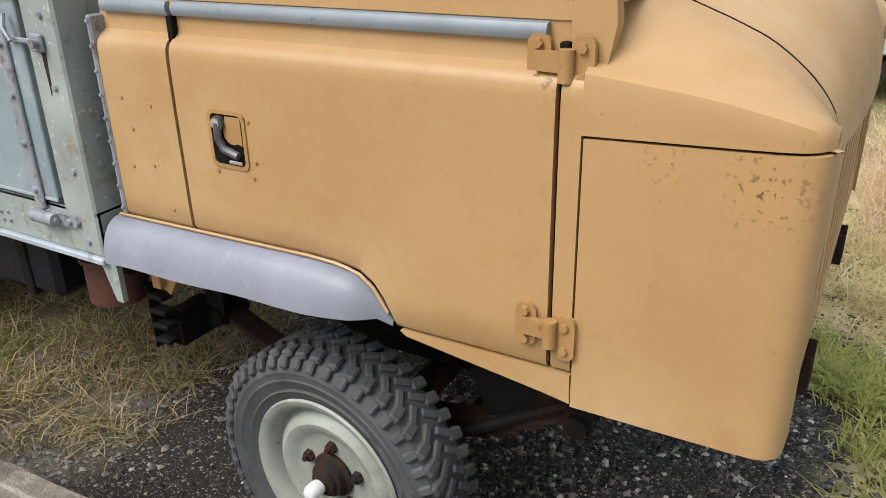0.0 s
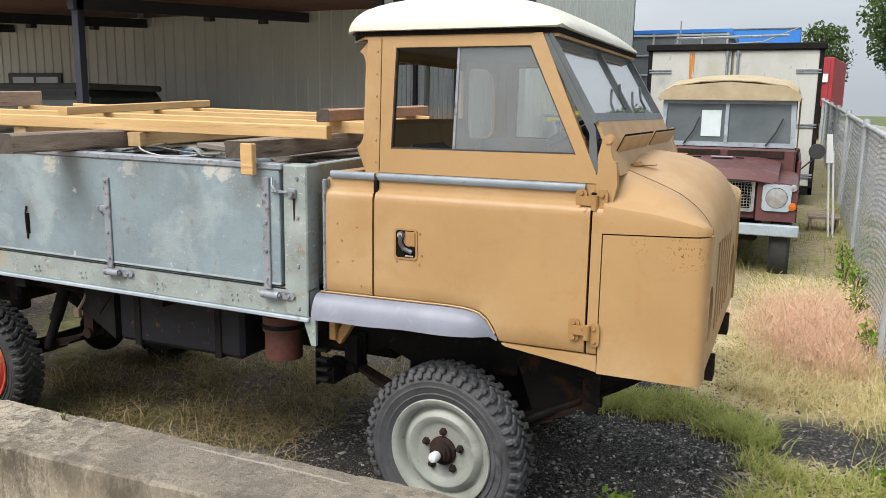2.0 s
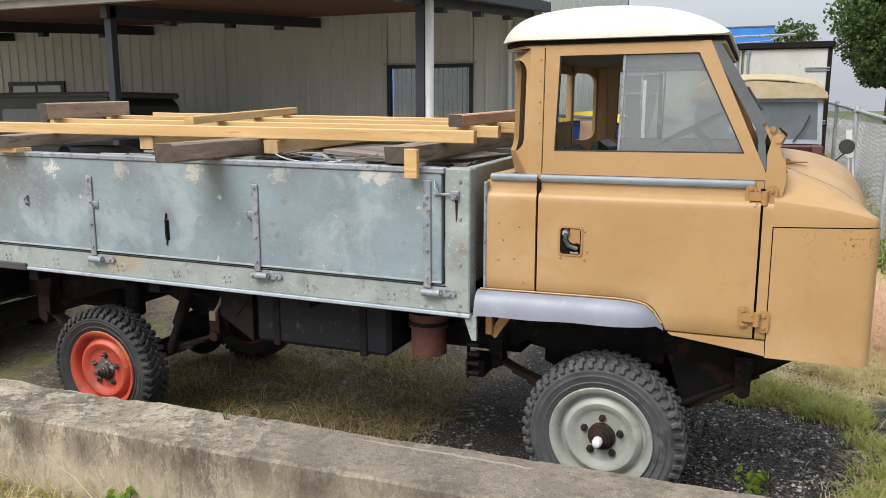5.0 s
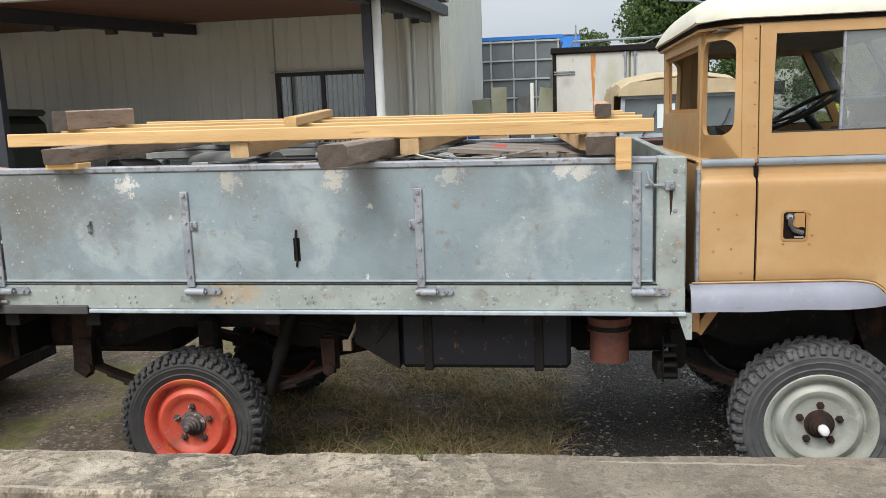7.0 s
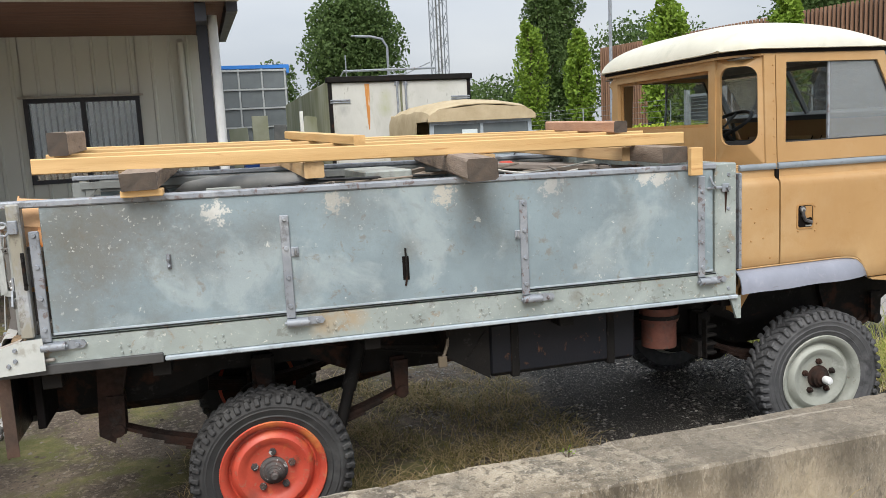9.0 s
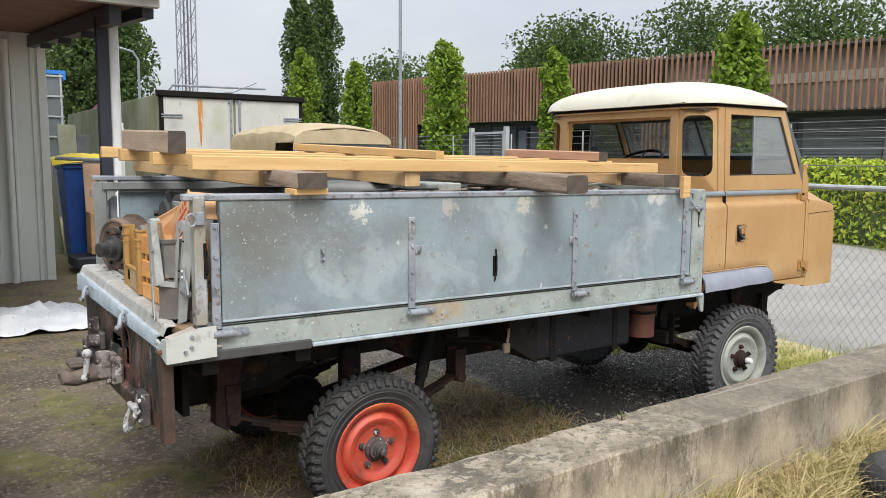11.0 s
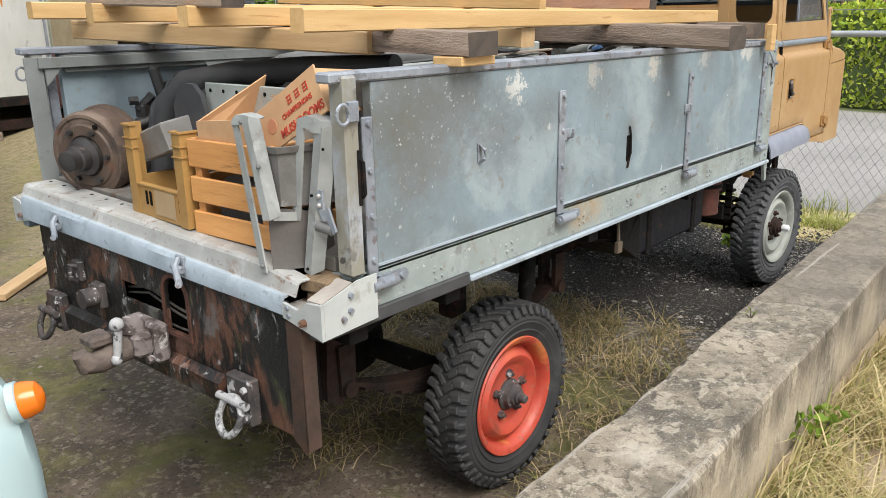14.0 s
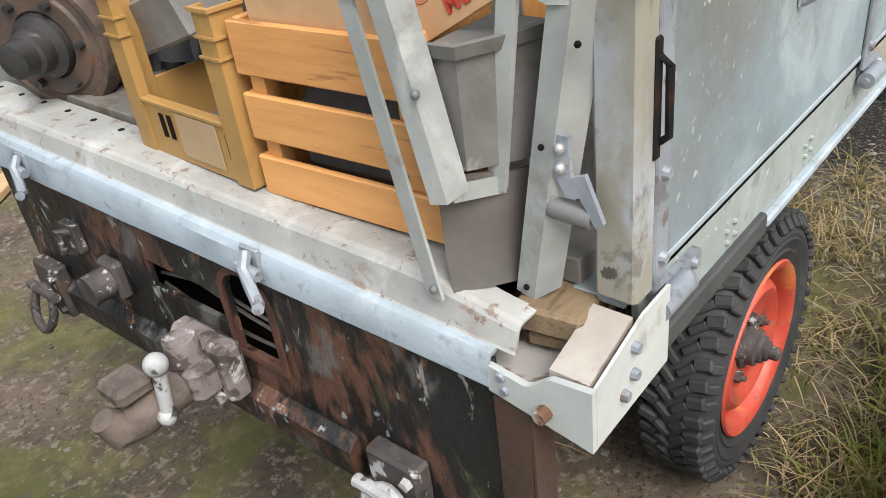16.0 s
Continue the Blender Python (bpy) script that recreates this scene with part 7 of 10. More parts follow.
part("drum_hole", Geo().cyl(ax0 + axd.to_track_quat("Z", "Y") @ Vector((0.06, 0.105, 0.0)), ax0 + axd.to_track_quat("Z", "Y") @ Vector((0.06, 0.105, 0.008)), 0.009, n=10), SEAM, axle)
GREASE = mat("greasy_black_iron", (0.018, 0.017, 0.017), (0.04, 0.036, 0.034), rough=0.4, s=14, bump=0.3, bs=60, layers=[((0.16, 0.13, 0.11), 16, 0.66, 0.74, 0.6)])
q = axd.to_track_quat("Z", "Y")
g = Geo().lathe([(0.07, 0.0), (0.068, 0.02), (0.05, 0.03), (0.046, 0.06), (0.038, 0.065), (0.036, 0.10), (0.02, 0.105), (0, 0.105)], ax0, axd, 20)
part("hub", g, GREASE, axle, "black greasy hub")
for k in range(6):
    a = 2 * math.pi * k / 6
    c = ax0 + q @ Vector((0.095 * math.cos(a), 0.095 * math.sin(a), 0))
    part("wheel_stud", Geo().cyl(c, c + axd * 0.022, 0.011, 0.009, 8), GREASE, axle)
part("axle_tube", Geo().cyl(ax0 - axd * 0.12, ax0 - axd * 0.75 + Vector((0.2, 0, 0.02)), 0.045, n=16), CAST, axle)
g = Geo().tube([(-0.62, 0.57, 1.30), (-0.60, 0.56, 1.38), (-0.62, 0.53, 1.44), (-0.58, 0.50, 1.49)], 0.018, 8).box(-0.63, -0.58, 0.50, 0.56, 1.40, 1.46, 0.010).cyl((-0.64, 0.53, 1.38), (-0.58, 0.50, 1.40), 0.026, n=12).cyl((-0.65, 0.55, 1.47), (-0.62, 0.54, 1.47), 0.016, n=10)
solo("swivel_joint", g, GREASE, "greasy black joint behind the drum", "car part")
# black seat cushions and rubber
solo("seat_base", Geo().box(-0.52, -0.36, -0.12, 0.52, 1.15, 1.50, 0.02), BLACKPLASTIC, "black upholstered seat base standing in the bed", "car seat")
for k in range(5):
    yy = 0.44 - 0.062 * k
    g = Geo().tube([(-0.66 + 0.012 * k, yy + 0.03, 1.15), (-0.63 + 0.01 * k, yy + 0.01, 1.30), (-0.60 + 0.02 * (k % 2), yy, 1.44), (-0.55, yy - 0.015, 1.515 + 0.01 * (k % 2)), (-0.44, yy - 0.05, 1.545), (-0.28, yy - 0.09, 1.55)], 0.03, 10, [0.020, 0.028, 0.030, 0.031, 0.029, 0.026])
    solo("rubber_fold", g, mat("dusty_black_rubber", (0.040, 0.042, 0.045), (0.07, 0.072, 0.075), rough=0.6, s=8, bump=0.3, bs=30) if "dusty_black_rubber" not in bpy.data.materials else bpy.data.materials["dusty_black_rubber"], "fold of a dusty black rubber mat", "rubber mat", "rubber folds")
g = Geo()
g.tube([(-0.30, 0.18, 1.55), (-0.26, 0.12, 1.58), (-0.16, 0.05, 1.60), (0.1, -0.15, 1.61), (0.35, -0.3, 1.60)], 0.05, 12)
solo("exhaust_hose", g, DARKMETAL, "thick dark hose lying over the scrap", "hose")
solo("black_plate", Geo().prism([(-0.105, 1.25), (0.070, 1.25), (0.072, 1.49), (0.045, 1.540), (0.0, 1.565), (-0.045, 1.563), (-0.085, 1.53), (-0.102, 1.48)], "x", -0.755, -0.738), mat("matt_black_plate", (0.035, 0.036, 0.039), (0.055, 0.055, 0.058), rough=0.6, s=6), "matt black rounded metal plate", "metal plate")
g = Geo().box(-0.725, -0.715, -0.62, -0.068, 1.18, 1.568, 0.003)
pp = solo("perforated_panel", g, GREYMETAL, "beige-grey metal panel with a row of holes", "metal panel")
for k in range(8):
    part("hole", Geo().cyl((-0.726, -0.10 - k * 0.068, 1.545), (-0.7275, -0.10 - k * 0.068, 1.545), 0.006, n=8), SEAM, pp)
g = Geo()
g.m = Matrix.Translation((-0.85, 0.160, 1.316)) @ Matrix.Rotation(radians(-17), 4, "X") @ Matrix.Rotation(radians(-8), 4, "Y")
g.box(0.0, 0.20, -0.205, -0.01, -0.012, 0.082, 0.006)
solo("tin_box", g, mat("scratched_tin", (0.27, 0.26, 0.25), (0.20, 0.19, 0.18), rough=0.45, metal=0.3, s=10, layers=[((0.08, 0.07, 0.06), 18, 0.62, 0.72, 0.6)]), "scratched tin box in the yellow crate", "box")

# yellow plastic crate
YEL = mat("ochre_plastic", (0.385, 0.220, 0.070), (0.31, 0.175, 0.055), rough=0.5, s=4, layers=[((0.20, 0.12, 0.04), 9, 0.6, 0.74, 0.5)])
crate = thing("plastic_crate", (-0.80, -0.05, 1.195), "ochre plastic bottle crate, open-fronted and dusty", "crate")
cm = Matrix.Translation((-0.912, 0.122, 1.160)) @ Matrix.Rotation(radians(-3), 4, "Z")


def cg():
    g = Geo()
    g.m = cm
    return g


W, D, Hh = 0.350, 0.28, 0.288
PW, PD = 0.046, 0.058
for end_ in (0, 1):
    for side in (0, 1):
        # outer corner of the angle and the directions of its two flanges
        cx, cy = (0.0, D)[end_], (0.0, -W)[side]
        dx, dy = (1, -1)[end_], (-1, 1)[side]

        def flange(g, z0, z1, out, wall):
            pts = [(-out, -out), (PD, -out), (PD, wall), (wall, wall), (wall, PW - wall), (0.020, PW - wall), (0.020, PW + out), (-out, PW + out)]
            g.prism([(cx + dx * a, cy + dy * b) for a, b in pts], "z", z0, z1)
            return g

        post = part("corner_post", flange(cg(), 0.0, Hh, 0.0, 0.005), YEL, crate)
        for z in (0.212, 0.243):
            part("post_rib", flange(cg(), z, z + 0.004, 0.004, 0.002), YEL, post)
        part("post_rim", flange(cg(), Hh - 0.005, Hh + 0.001, 0.005, 0.004), YEL, post)
g = cg().box(0.004, 0.010, -W + 0.046, -0.046, 0.0, 0.10, 0.002)
g.box(0.000, 0.020, -W + 0.046, -0.046, 0.097, 0.106, 0.002)
part("front_panel", g, YEL, crate)
part("label_patch", cg().box(0.0015, 0.0035, -0.275, -0.15, 0.015, 0.095, 0.001), mat("faded_label", (0.42, 0.30, 0.17), (0.36, 0.24, 0.13), rough=0.8), crate, "faded paper label patch")
for y in (-0.10, -0.125, -0.305):
    part("slot", cg().box(0.0018, 0.0036, y - 0.007, y + 0.007, 0.04, 0.085, 0.001), SEAM, crate)
for y in (-0.005, -W - 0.0 + 0.005):
    part("side_panel", cg().box(0.058, D - 0.058, y - 0.003, y + 0.003, 0.0, 0.12, 0.002), YEL, crate)
part("back_panel", cg().box(D - 0.016, D - 0.004, -W + 0.046, -0.046, 0.0, 0.12, 0.002), YEL, crate)
part("crate_base", cg().box(0.01, D - 0.01, -W + 0.01, -0.01, 0.0, 0.012, 0.002), YEL, crate)

# orange slatted wooden crate
ORW = mat("varnished_pine", (0.64, 0.315, 0.105), (0.52, 0.235, 0.072), rough=0.5, s=3, bump=0.15, bs=25, stretch=(9, 0.8, 9), rnd=0.08, layers=[((0.22, 0.085, 0.03), 7, 0.64, 0.74, 0.6)])
wc = thing("wooden_crate", (-0.80, -0.42, 1.195), "orange-stained slatted wooden crate", "crate")
cm = Matrix.Translation((-0.905, -0.240, 1.152)) @ Matrix.Rotation(radians(2), 4, "Z")
for z0, z1 in ((0.0, 0.068), (0.095, 0.170), (0.198, 0.280)):
    part("slat", cg().box(-0.012, 0.0, -0.365, 0.0, z0, z1, 0.003), ORW, wc)
    part("slat", cg().box(0.30, 0.312, -0.34, 0.0, z0, z1, 0.003), ORW, wc)
    part("side_slat", cg().box(0.0, 0.30, -0.011, 0.0, z0, z1, 0.003), ORW, wc)
    part("side_slat", cg().box(0.0, 0.30, -0.34, -0.329, z0, z1, 0.003), ORW, wc)
for x in (0.0, 0.27):
    for y in (-0.012, -0.30):
        part("corner_batten", cg().box(x, x + 0.028, y - 0.03, y, 0.0, 0.27, 0.002), ORW, wc)
part("crate_base", cg().box(0, 0.30, -0.34, 0.0, 0.004, 0.014), ORW, wc)
part("crate_filling", cg().box(0.04, 0.28, -0.31, -0.03, 0.016, 0.16, 0.03), DARKMETAL, wc, "dark parts inside the crate")

# tilted cardboard box with red print
CARD = mat("cardboard", (0.58, 0.355, 0.19), (0.49, 0.29, 0.15), rough=0.85, s=4, bump=0.1, bs=30, layers=[((0.36, 0.20, 0.10), 6, 0.58, 0.75, 0.5)])
PRINT = mat("red_print", (0.50, 0.06, 0.03), (0.42, 0.05, 0.03), rough=0.8, bump=0)
bx = thing("cardboard_box", (-0.80, -0.45, 1.48), "open cardboard produce box with red print, tipped in the crate", "cardboard box")
def card(name, quad, t=0.006, label=""):
    """A flat piece of board through four corners."""
    p = [Vector(q) for q in quad]
    n_ = (p[1] - p[0]).cross(p[3] - p[0]).normalized() * t
    g_ = Geo().add([tuple(q) for q in p] + [tuple(q + n_) for q in p], [(0, 1, 2, 3), (7, 6, 5, 4), (0, 4, 5, 1), (1, 5, 6, 2), (2, 6, 7, 3), (3, 7, 4, 0)])
    return part(name, g_, CARD, bx, label)


card("front_panel", [(-0.890, -0.275, 1.400), (-0.890, -0.545, 1.400), (-0.900, -0.545, 1.505), (-0.900, -0.285, 1.482)])
card("back_panel", [(-0.70, -0.27, 1.42), (-0.70, -0.52, 1.44), (-0.72, -0.66, 1.575), (-0.72, -0.40, 1.545)])
card("side_panel", [(-0.890, -0.272, 1.40), (-0.70, -0.272, 1.42), (-0.71, -0.36, 1.60), (-0.900, -0.285, 1.482)])
card("box_base", [(-0.890, -0.275, 1.402), (-0.70, -0.275, 1.422), (-0.70, -0.56, 1.424), (-0.890, -0.56, 1.404)])
# the end panel stands up, tipped, and shows its print
ep = Matrix.Translation((-0.862, -0.545, 1.398)) @ Matrix.Rotation(radians(-29), 4, "X") @ Matrix.Rotation(radians(6), 4, "Y")
g = Geo()
g.m = ep
g.box(-0.003, 0.003, -0.290, 0.0, 0.0, 0.125, 0.001)
end = part("print_flap", g, CARD, bx, "flap with red lettering")
g = Geo()
g.m = ep
g.box(0.003, 0.14, -0.290, -0.284, 0.0, 0.115, 0.001)
part("far_panel", g, CARD, bx)


def print_text(body, size, y, z, parent):
    """Lettering as flat curves turned to mesh, on the printed flap."""
    cu = bpy.data.curves.new("print", "FONT")
    cu.body, cu.size, cu.extrude = body, size, 0.0008
    cu.offset = size * 0.02
    tmp = bpy.data.objects.new("print", cu)
    scene.collection.objects.link(tmp)
    dg = bpy.context.evaluated_depsgraph_get()
    me = bpy.data.meshes.new_from_object(tmp.evaluated_get(dg))
    bpy.data.objects.remove(tmp)
    me.name = "print"
    me.materials.clear()
    me.materials.append(PRINT)
    me.transform(ep @ Matrix.Translation((-0.0042, y, z)) @ Matrix.Rotation(radians(-90), 4, "Z") @ Matrix.Rotation(radians(90), 4, "X"))
    ob = new("print", me)
    ob.parent = parent
    ob.matrix_parent_inverse = base_of(parent).inverted()
    return ob


print_text("CHAMPIGNONS", 0.019, -0.115, 0.055, end)
print_text("MUSHROOMS", 0.032, -0.090, 0.014, end)
for k, yy in enumerate((-0.150, -0.186, -0.224)):
    g = Geo()
    g.m = ep
    for dz in (0, 0.008, 0.017):
        g.box(-0.0048, -0.0035, yy - 0.024, yy - 0.002, 0.082 + dz, 0.0852 + dz, 0.0005)
    for dy in (-0.006, -0.019):
        g.box(-0.0048, -0.0035, yy + dy - 0.003, yy + dy, 0.080, 0.103, 0.0005)
    part("print_mark", g, PRINT, end)

g = Geo()
g.m = ep
g.lathe([(0.0, 0.0012), (0.020, 0.0012), (0.021, 0.0), (0.0, 0.0)], (-0.0032, -0.062, 0.062), (-1, 0, 0), 24)
part("print_disc", g, mat("faded_red_print", (0.52, 0.20, 0.10), (0.48, 0.24, 0.13), rough=0.8, bump=0), end)

# folded steel leg frames and a wedge of sheet metal at the corner
FR = mat("grey_frame_paint", (0.30, 0.312, 0.30), (0.205, 0.213, 0.207), rough=0.55, s=7, bump=0.12, layers=[((0.17, 0.15, 0.13), 13, 0.62, 0.74, 0.6), ((0.52, 0.54, 0.52), 5, 0.58, 0.74, 0.5)])


def angle_leg(g, p0, p1, w=0.034, t=0.004, side=1):
    """A length of steel angle from p0 to p1."""
    p0, p1 = Vector(p0), Vector(p1)
    d = p1 - p0
    m = Matrix.Translation(p0) @ d.to_track_quat("Z", "Y").to_matrix().to_4x4()
    g.m = m
    g.box(-w / 2, w / 2, 0, t, 0, d.length, 0.001)
    g.box(-w / 2, -w / 2 + t, 0, side * w, 0, d.length, 0.001)
    g.m = Matrix()
    return g


def folded(bottom, top, t=0.004):
    """A folded steel leg: a sheet bent along its length, from the bottom row of points to the top row."""
    return Geo().sheet([[Vector(a).lerp(Vector(b), k / 4) for a, b in zip(bottom, top)] for k in range(5)], t)


f1 = thing("leg_frame", (-0.98, -0.63, 1.14), "grey folded steel leg frame leaning by the corner post", "steel frame", "leg frames")
part("leg", folded([(-0.976, -0.626, 1.122), (-0.976, -0.650, 1.122), (-0.972, -0.651, 1.124)], [(-0.96, -0.534, 1.505), (-0.96, -0.558, 1.500), (-0.956, -0.559, 1.500)]), FR, f1, smooth=False)
part("leg", folded([(-0.974, -0.650, 1.262), (-0.968, -0.672, 1.264), (-0.940, -0.684, 1.274)], [(-0.968, -0.590, 1.505), (-0.970, -0.618, 1.512), (-0.951, -0.642, 1.515)]), FR, f1, smooth=False)
part("cross_piece", Geo().sheet([[(-0.962, -0.532, 1.496), (-0.964, -0.555, 1.497), (-0.967, -0.59, 1.499), (-0.970, -0.618, 1.500), (-0.951, -0.642, 1.498)], [(-0.960, -0.538, 1.512), (-0.962, -0.555, 1.522), (-0.965, -0.59, 1.526), (-0.968, -0.618, 1.524), (-0.951, -0.640, 1.518)], [(-0.935, -0.541, 1.515), (-0.935, -0.555, 1.525), (-0.935, -0.59, 1.529), (-0.935, -0.618, 1.527), (-0.935, -0.640, 1.521)]], 0.004), FR, f1)
part("foot_strip", folded([(-0.958, -0.674, 1.262), (-0.895, -0.705, 1.254)], [(-0.956, -0.674, 1.284), (-0.893, -0.705, 1.277)]), FR, f1, smooth=False)
for p in ((-0.980, -0.641, 1.140), (-0.974, -0.650, 1.40), (-0.966, -0.582, 1.507)):
    part("rivet", Geo().ball(p, 0.006), DARKMETAL, f1)
f2 = thing("leg_frame", (-0.90, -0.71, 1.13), "grey folded steel leg frame with a catch", "steel frame", "leg frames")
part("leg", folded([(-0.905, -0.716, 1.121), (-0.908, -0.744, 1.115), (-0.883, -0.770, 1.130)], [(-0.888, -0.771, 1.492), (-0.891, -0.804, 1.500), (-0.861, -0.830, 1.507)]), FR, f2, smooth=False)
part("leg", folded([(-0.906, -0.684, 1.263), (-0.904, -0.707, 1.259), (-0.897, -0.709, 1.263)], [(-0.895, -0.714, 1.507), (-0.894, -0.737, 1.502), (-0.888, -0.739, 1.504)]), FR, f2, smooth=False)
part("cross_piece", Geo().sheet([[(-0.895, -0.713, 1.498), (-0.895, -0.75, 1.494), (-0.896, -0.775, 1.486), (-0.891, -0.800, 1.486), (-0.861, -0.830, 1.492)], [(-0.893, -0.716, 1.518), (-0.893, -0.75, 1.526), (-0.893, -0.775, 1.524), (-0.888, -0.800, 1.516), (-0.859, -0.828, 1.514)], [(-0.858, -0.720, 1.522), (-0.853, -0.75, 1.530), (-0.853, -0.775, 1.528), (-0.843, -0.800, 1.520), (-0.843, -0.822, 1.518)]], 0.004), FR, f2)
part("catch", Geo().prism([(-0.775, 1.345), (-0.795, 1.345), (-0.797, 1.295), (-0.815, 1.302), (-0.838, 1.245), (-0.828, 1.237), (-0.808, 1.272), (-0.791, 1.268), (-0.775, 1.295)], "x", -0.897, -0.890), GALV, f2, "small steel catch")
for z in (1.33, 1.306):
    part("rivet", Geo().ball((-0.899, -0.785, z), 0.007), SILVER, f2)
part("catch_roller", Geo().cyl((-0.892, -0.768, 1.250), (-0.888, -0.820, 1.244), 0.014, n=12), DARKMETAL, f2)
for p in ((-0.905, -0.765, 1.33), (-0.899, -0.812, 1.45), (-0.908, -0.734, 1.132)):
    part("rivet", Geo().ball(p, 0.004), SEAM, f2)
g = Geo()
g.m = Matrix.Translation((0.014, -0.018, 0.0))
g.sheet([[(-0.975 + 0.010 * k, -0.640 - 0.006 * k, 1.128), (-0.945, -0.668, 1.128), (-0.905, -0.698, 1.128), (-0.85, -0.705, 1.13), (-0.79, -0.68, 1.13)] if k == 0 else
         [(-0.965, -0.625, 1.128 + 0.04 * k), (-0.938, -0.662, 1.128 + 0.04 * k), (-0.90, -0.692, 1.128 + 0.038 * k), (-0.85, -0.70, 1.128 + 0.036 * k), (-0.79, -0.675, 1.128 + 0.034 * k)] for k in range(5)], 0.004)
solo("sheet_wedge", g, mat("dusty_sheet_metal", (0.125, 0.11, 0.10), (0.075, 0.068, 0.062), rough=0.55, s=6, bump=0.15, layers=[((0.24, 0.20, 0.17), 10, 0.58, 0.72, 0.6)]), "dusty grey folded sheet-metal box", "sheet metal")
g = Geo()
g.m = Matrix.Translation((0.010, -0.020, -0.005))
g.prism([(-0.950, -0.605), (-0.945, -0.660), (-0.89, -0.70), (-0.80, -0.735), (-0.79, -0.60)], "z", 1.300, 1.440)
tray = solo("sheet_tray", g, mat("dull_tray_metal", (0.15, 0.145, 0.138), (0.10, 0.097, 0.09), rough=0.55, s=8, bump=0.2, layers=[((0.30, 0.29, 0.275), 12, 0.58, 0.7, 0.5), ((0.08, 0.065, 0.05), 9, 0.6, 0.7, 0.5)]), "dark grey metal tray stacked behind the frames", "sheet metal")
g = Geo()
g.m = Matrix.Translation((0.010, -0.020, -0.005))
g.sheet([[(-0.955, -0.60, 1.436), (-0.950, -0.664, 1.436), (-0.893, -0.706, 1.440), (-0.80, -0.742, 1.445)], [(-0.958, -0.60, 1.452), (-0.953, -0.667, 1.452), (-0.896, -0.710, 1.456), (-0.80, -0.746, 1.460)]], 0.006)
part("tray_rim", g, bpy.data.materials["dull_tray_metal"], tray)
OILY = mat("oily_wood", (0.25, 0.175, 0.10), (0.155, 0.105, 0.06), rough=0.7, s=6, stretch=(1, 6, 6), bump=0.4, bs=30, layers=[((0.07, 0.045, 0.025), 9, 0.58, 0.70, 0.6)])
for k, (z0, z1, d) in enumerate(((1.055, 1.080, 0.010), (1.082, 1.122, 0.0))):
    g = Geo()
    g.m = Matrix.Translation((-0.850, -0.760, -0.006)) @ Matrix.Rotation(radians(12 - 5 * k), 4, "Z")
    g.box(-0.075 + d, 0.09, -0.050, 0.048 - d, z0, z1, 0.006)
    solo("wood_chock", g, OILY, "oily brown plank end in the bed corner", "wood block", "plank ends")

# ---- things round the truck ----
TIN = mat("white_box_panel", (0.52, 0.52, 0.49), (0.44, 0.44, 0.41), rough=0.55, s=2, layers=[((0.36, 0.36, 0.31), 3, 0.58, 0.75, 0.5), ((0.16, 0.16, 0.13), 11, 0.68, 0.76, 0.5)], stretch=(1, 1, 0.45),
          spots=[(2.72, 9.04, 2.2, 0.11, (0.30, 0.32, 0.14), 0.5), (2.74, 9.04, 2.4, 0.08, (0.36, 0.37, 0.2), 0.5), (2.0, 9.04, 2.2, 0.08, (0.2, 0.2, 0.2), 0.5)])
STREAK = mat("rust_streak", (0.42, 0.14, 0.02), (0.50, 0.24, 0.07), rough=0.8, s=6, stretch=(3, 1, 0.5), layers=[((0.56, 0.50, 0.42), 9, 0.55, 0.68, 0.8)])
MOSSY = mat("mossy_box_side", (0.17, 0.18, 0.10), (0.30, 0.31, 0.25), rough=0.8, s=2, stretch=(1, 1, 0.4))
cbx = thing("box_body", (3.0, 9.04, 0.0), "rust-streaked white lorry box body standing on the ground", "container")
CX0, CX1, CY0, CY1, CT = 1.77, 4.26, 9.05, 17.2, 2.72
part("shell", Geo().box(CX0 + 0.01, CX1 - 0.01, CY0 + 0.03, CY1, 0.62, CT - 0.05, 0.01), MOSSY, cbx)
for x0, x1 in ((CX0 + 0.06, 2.995), (3.035, CX1 - 0.06)):
    part("door", Geo().box(x0, x1, CY0 - 0.01, CY0 + 0.03, 0.74, CT - 0.10, 0.006), TIN, cbx)
part("rust_streak", Geo().prism([(2.385, 2.60), (2.468, 2.60), (2.463, 2.34), (2.45, 2.02), (2.436, 1.87), (2.42, 1.87), (2.405, 2.07), (2.395, 2.34)], "y", CY0 - 0.0125, CY0 - 0.010), STREAK, cbx, "orange rust streak")
part("door_frame", Geo().box(CX0, CX0 + 0.06, CY0 - 0.02, CY0 + 0.05, 0.62, CT - 0.02).box(CX1 - 0.06, CX1, CY0 - 0.02, CY0 + 0.05, 0.62, CT - 0.02).box(CX0, CX1, CY0 - 0.02, CY0 + 0.05, 0.62, 0.72), CHASSIS, cbx)
for x in (CX0 + 0.25, CX1 - 0.45):
    part("base_beam", Geo().box(x, x + 0.16, CY0 + 0.04, CY1, 0.44, 0.615, 0.01), RUSTY, cbx)
part("cross_beam", Geo().box(CX0 + 0.02, CX1 - 0.02, CY0 + 0.10, CY0 + 0.24, 0.30, 0.435, 0.01), RUSTY, cbx)
for x in (CX0 + 0.12, CX1 - 0.42):
    for y in (CY0 + 0.06, CY1 - 0.6):
        part("support_block", Geo().box(x, x + 0.30, y, y + 0.3, -0.05, 0.295, 0.01), OLDWOOD, cbx)
part("header", Geo().box(CX0 - 0.03, CX1 + 0.03, CY0 - 0.06, CY0 + 0.10, CT - 0.09, CT, 0.01), CHASSIS, cbx)
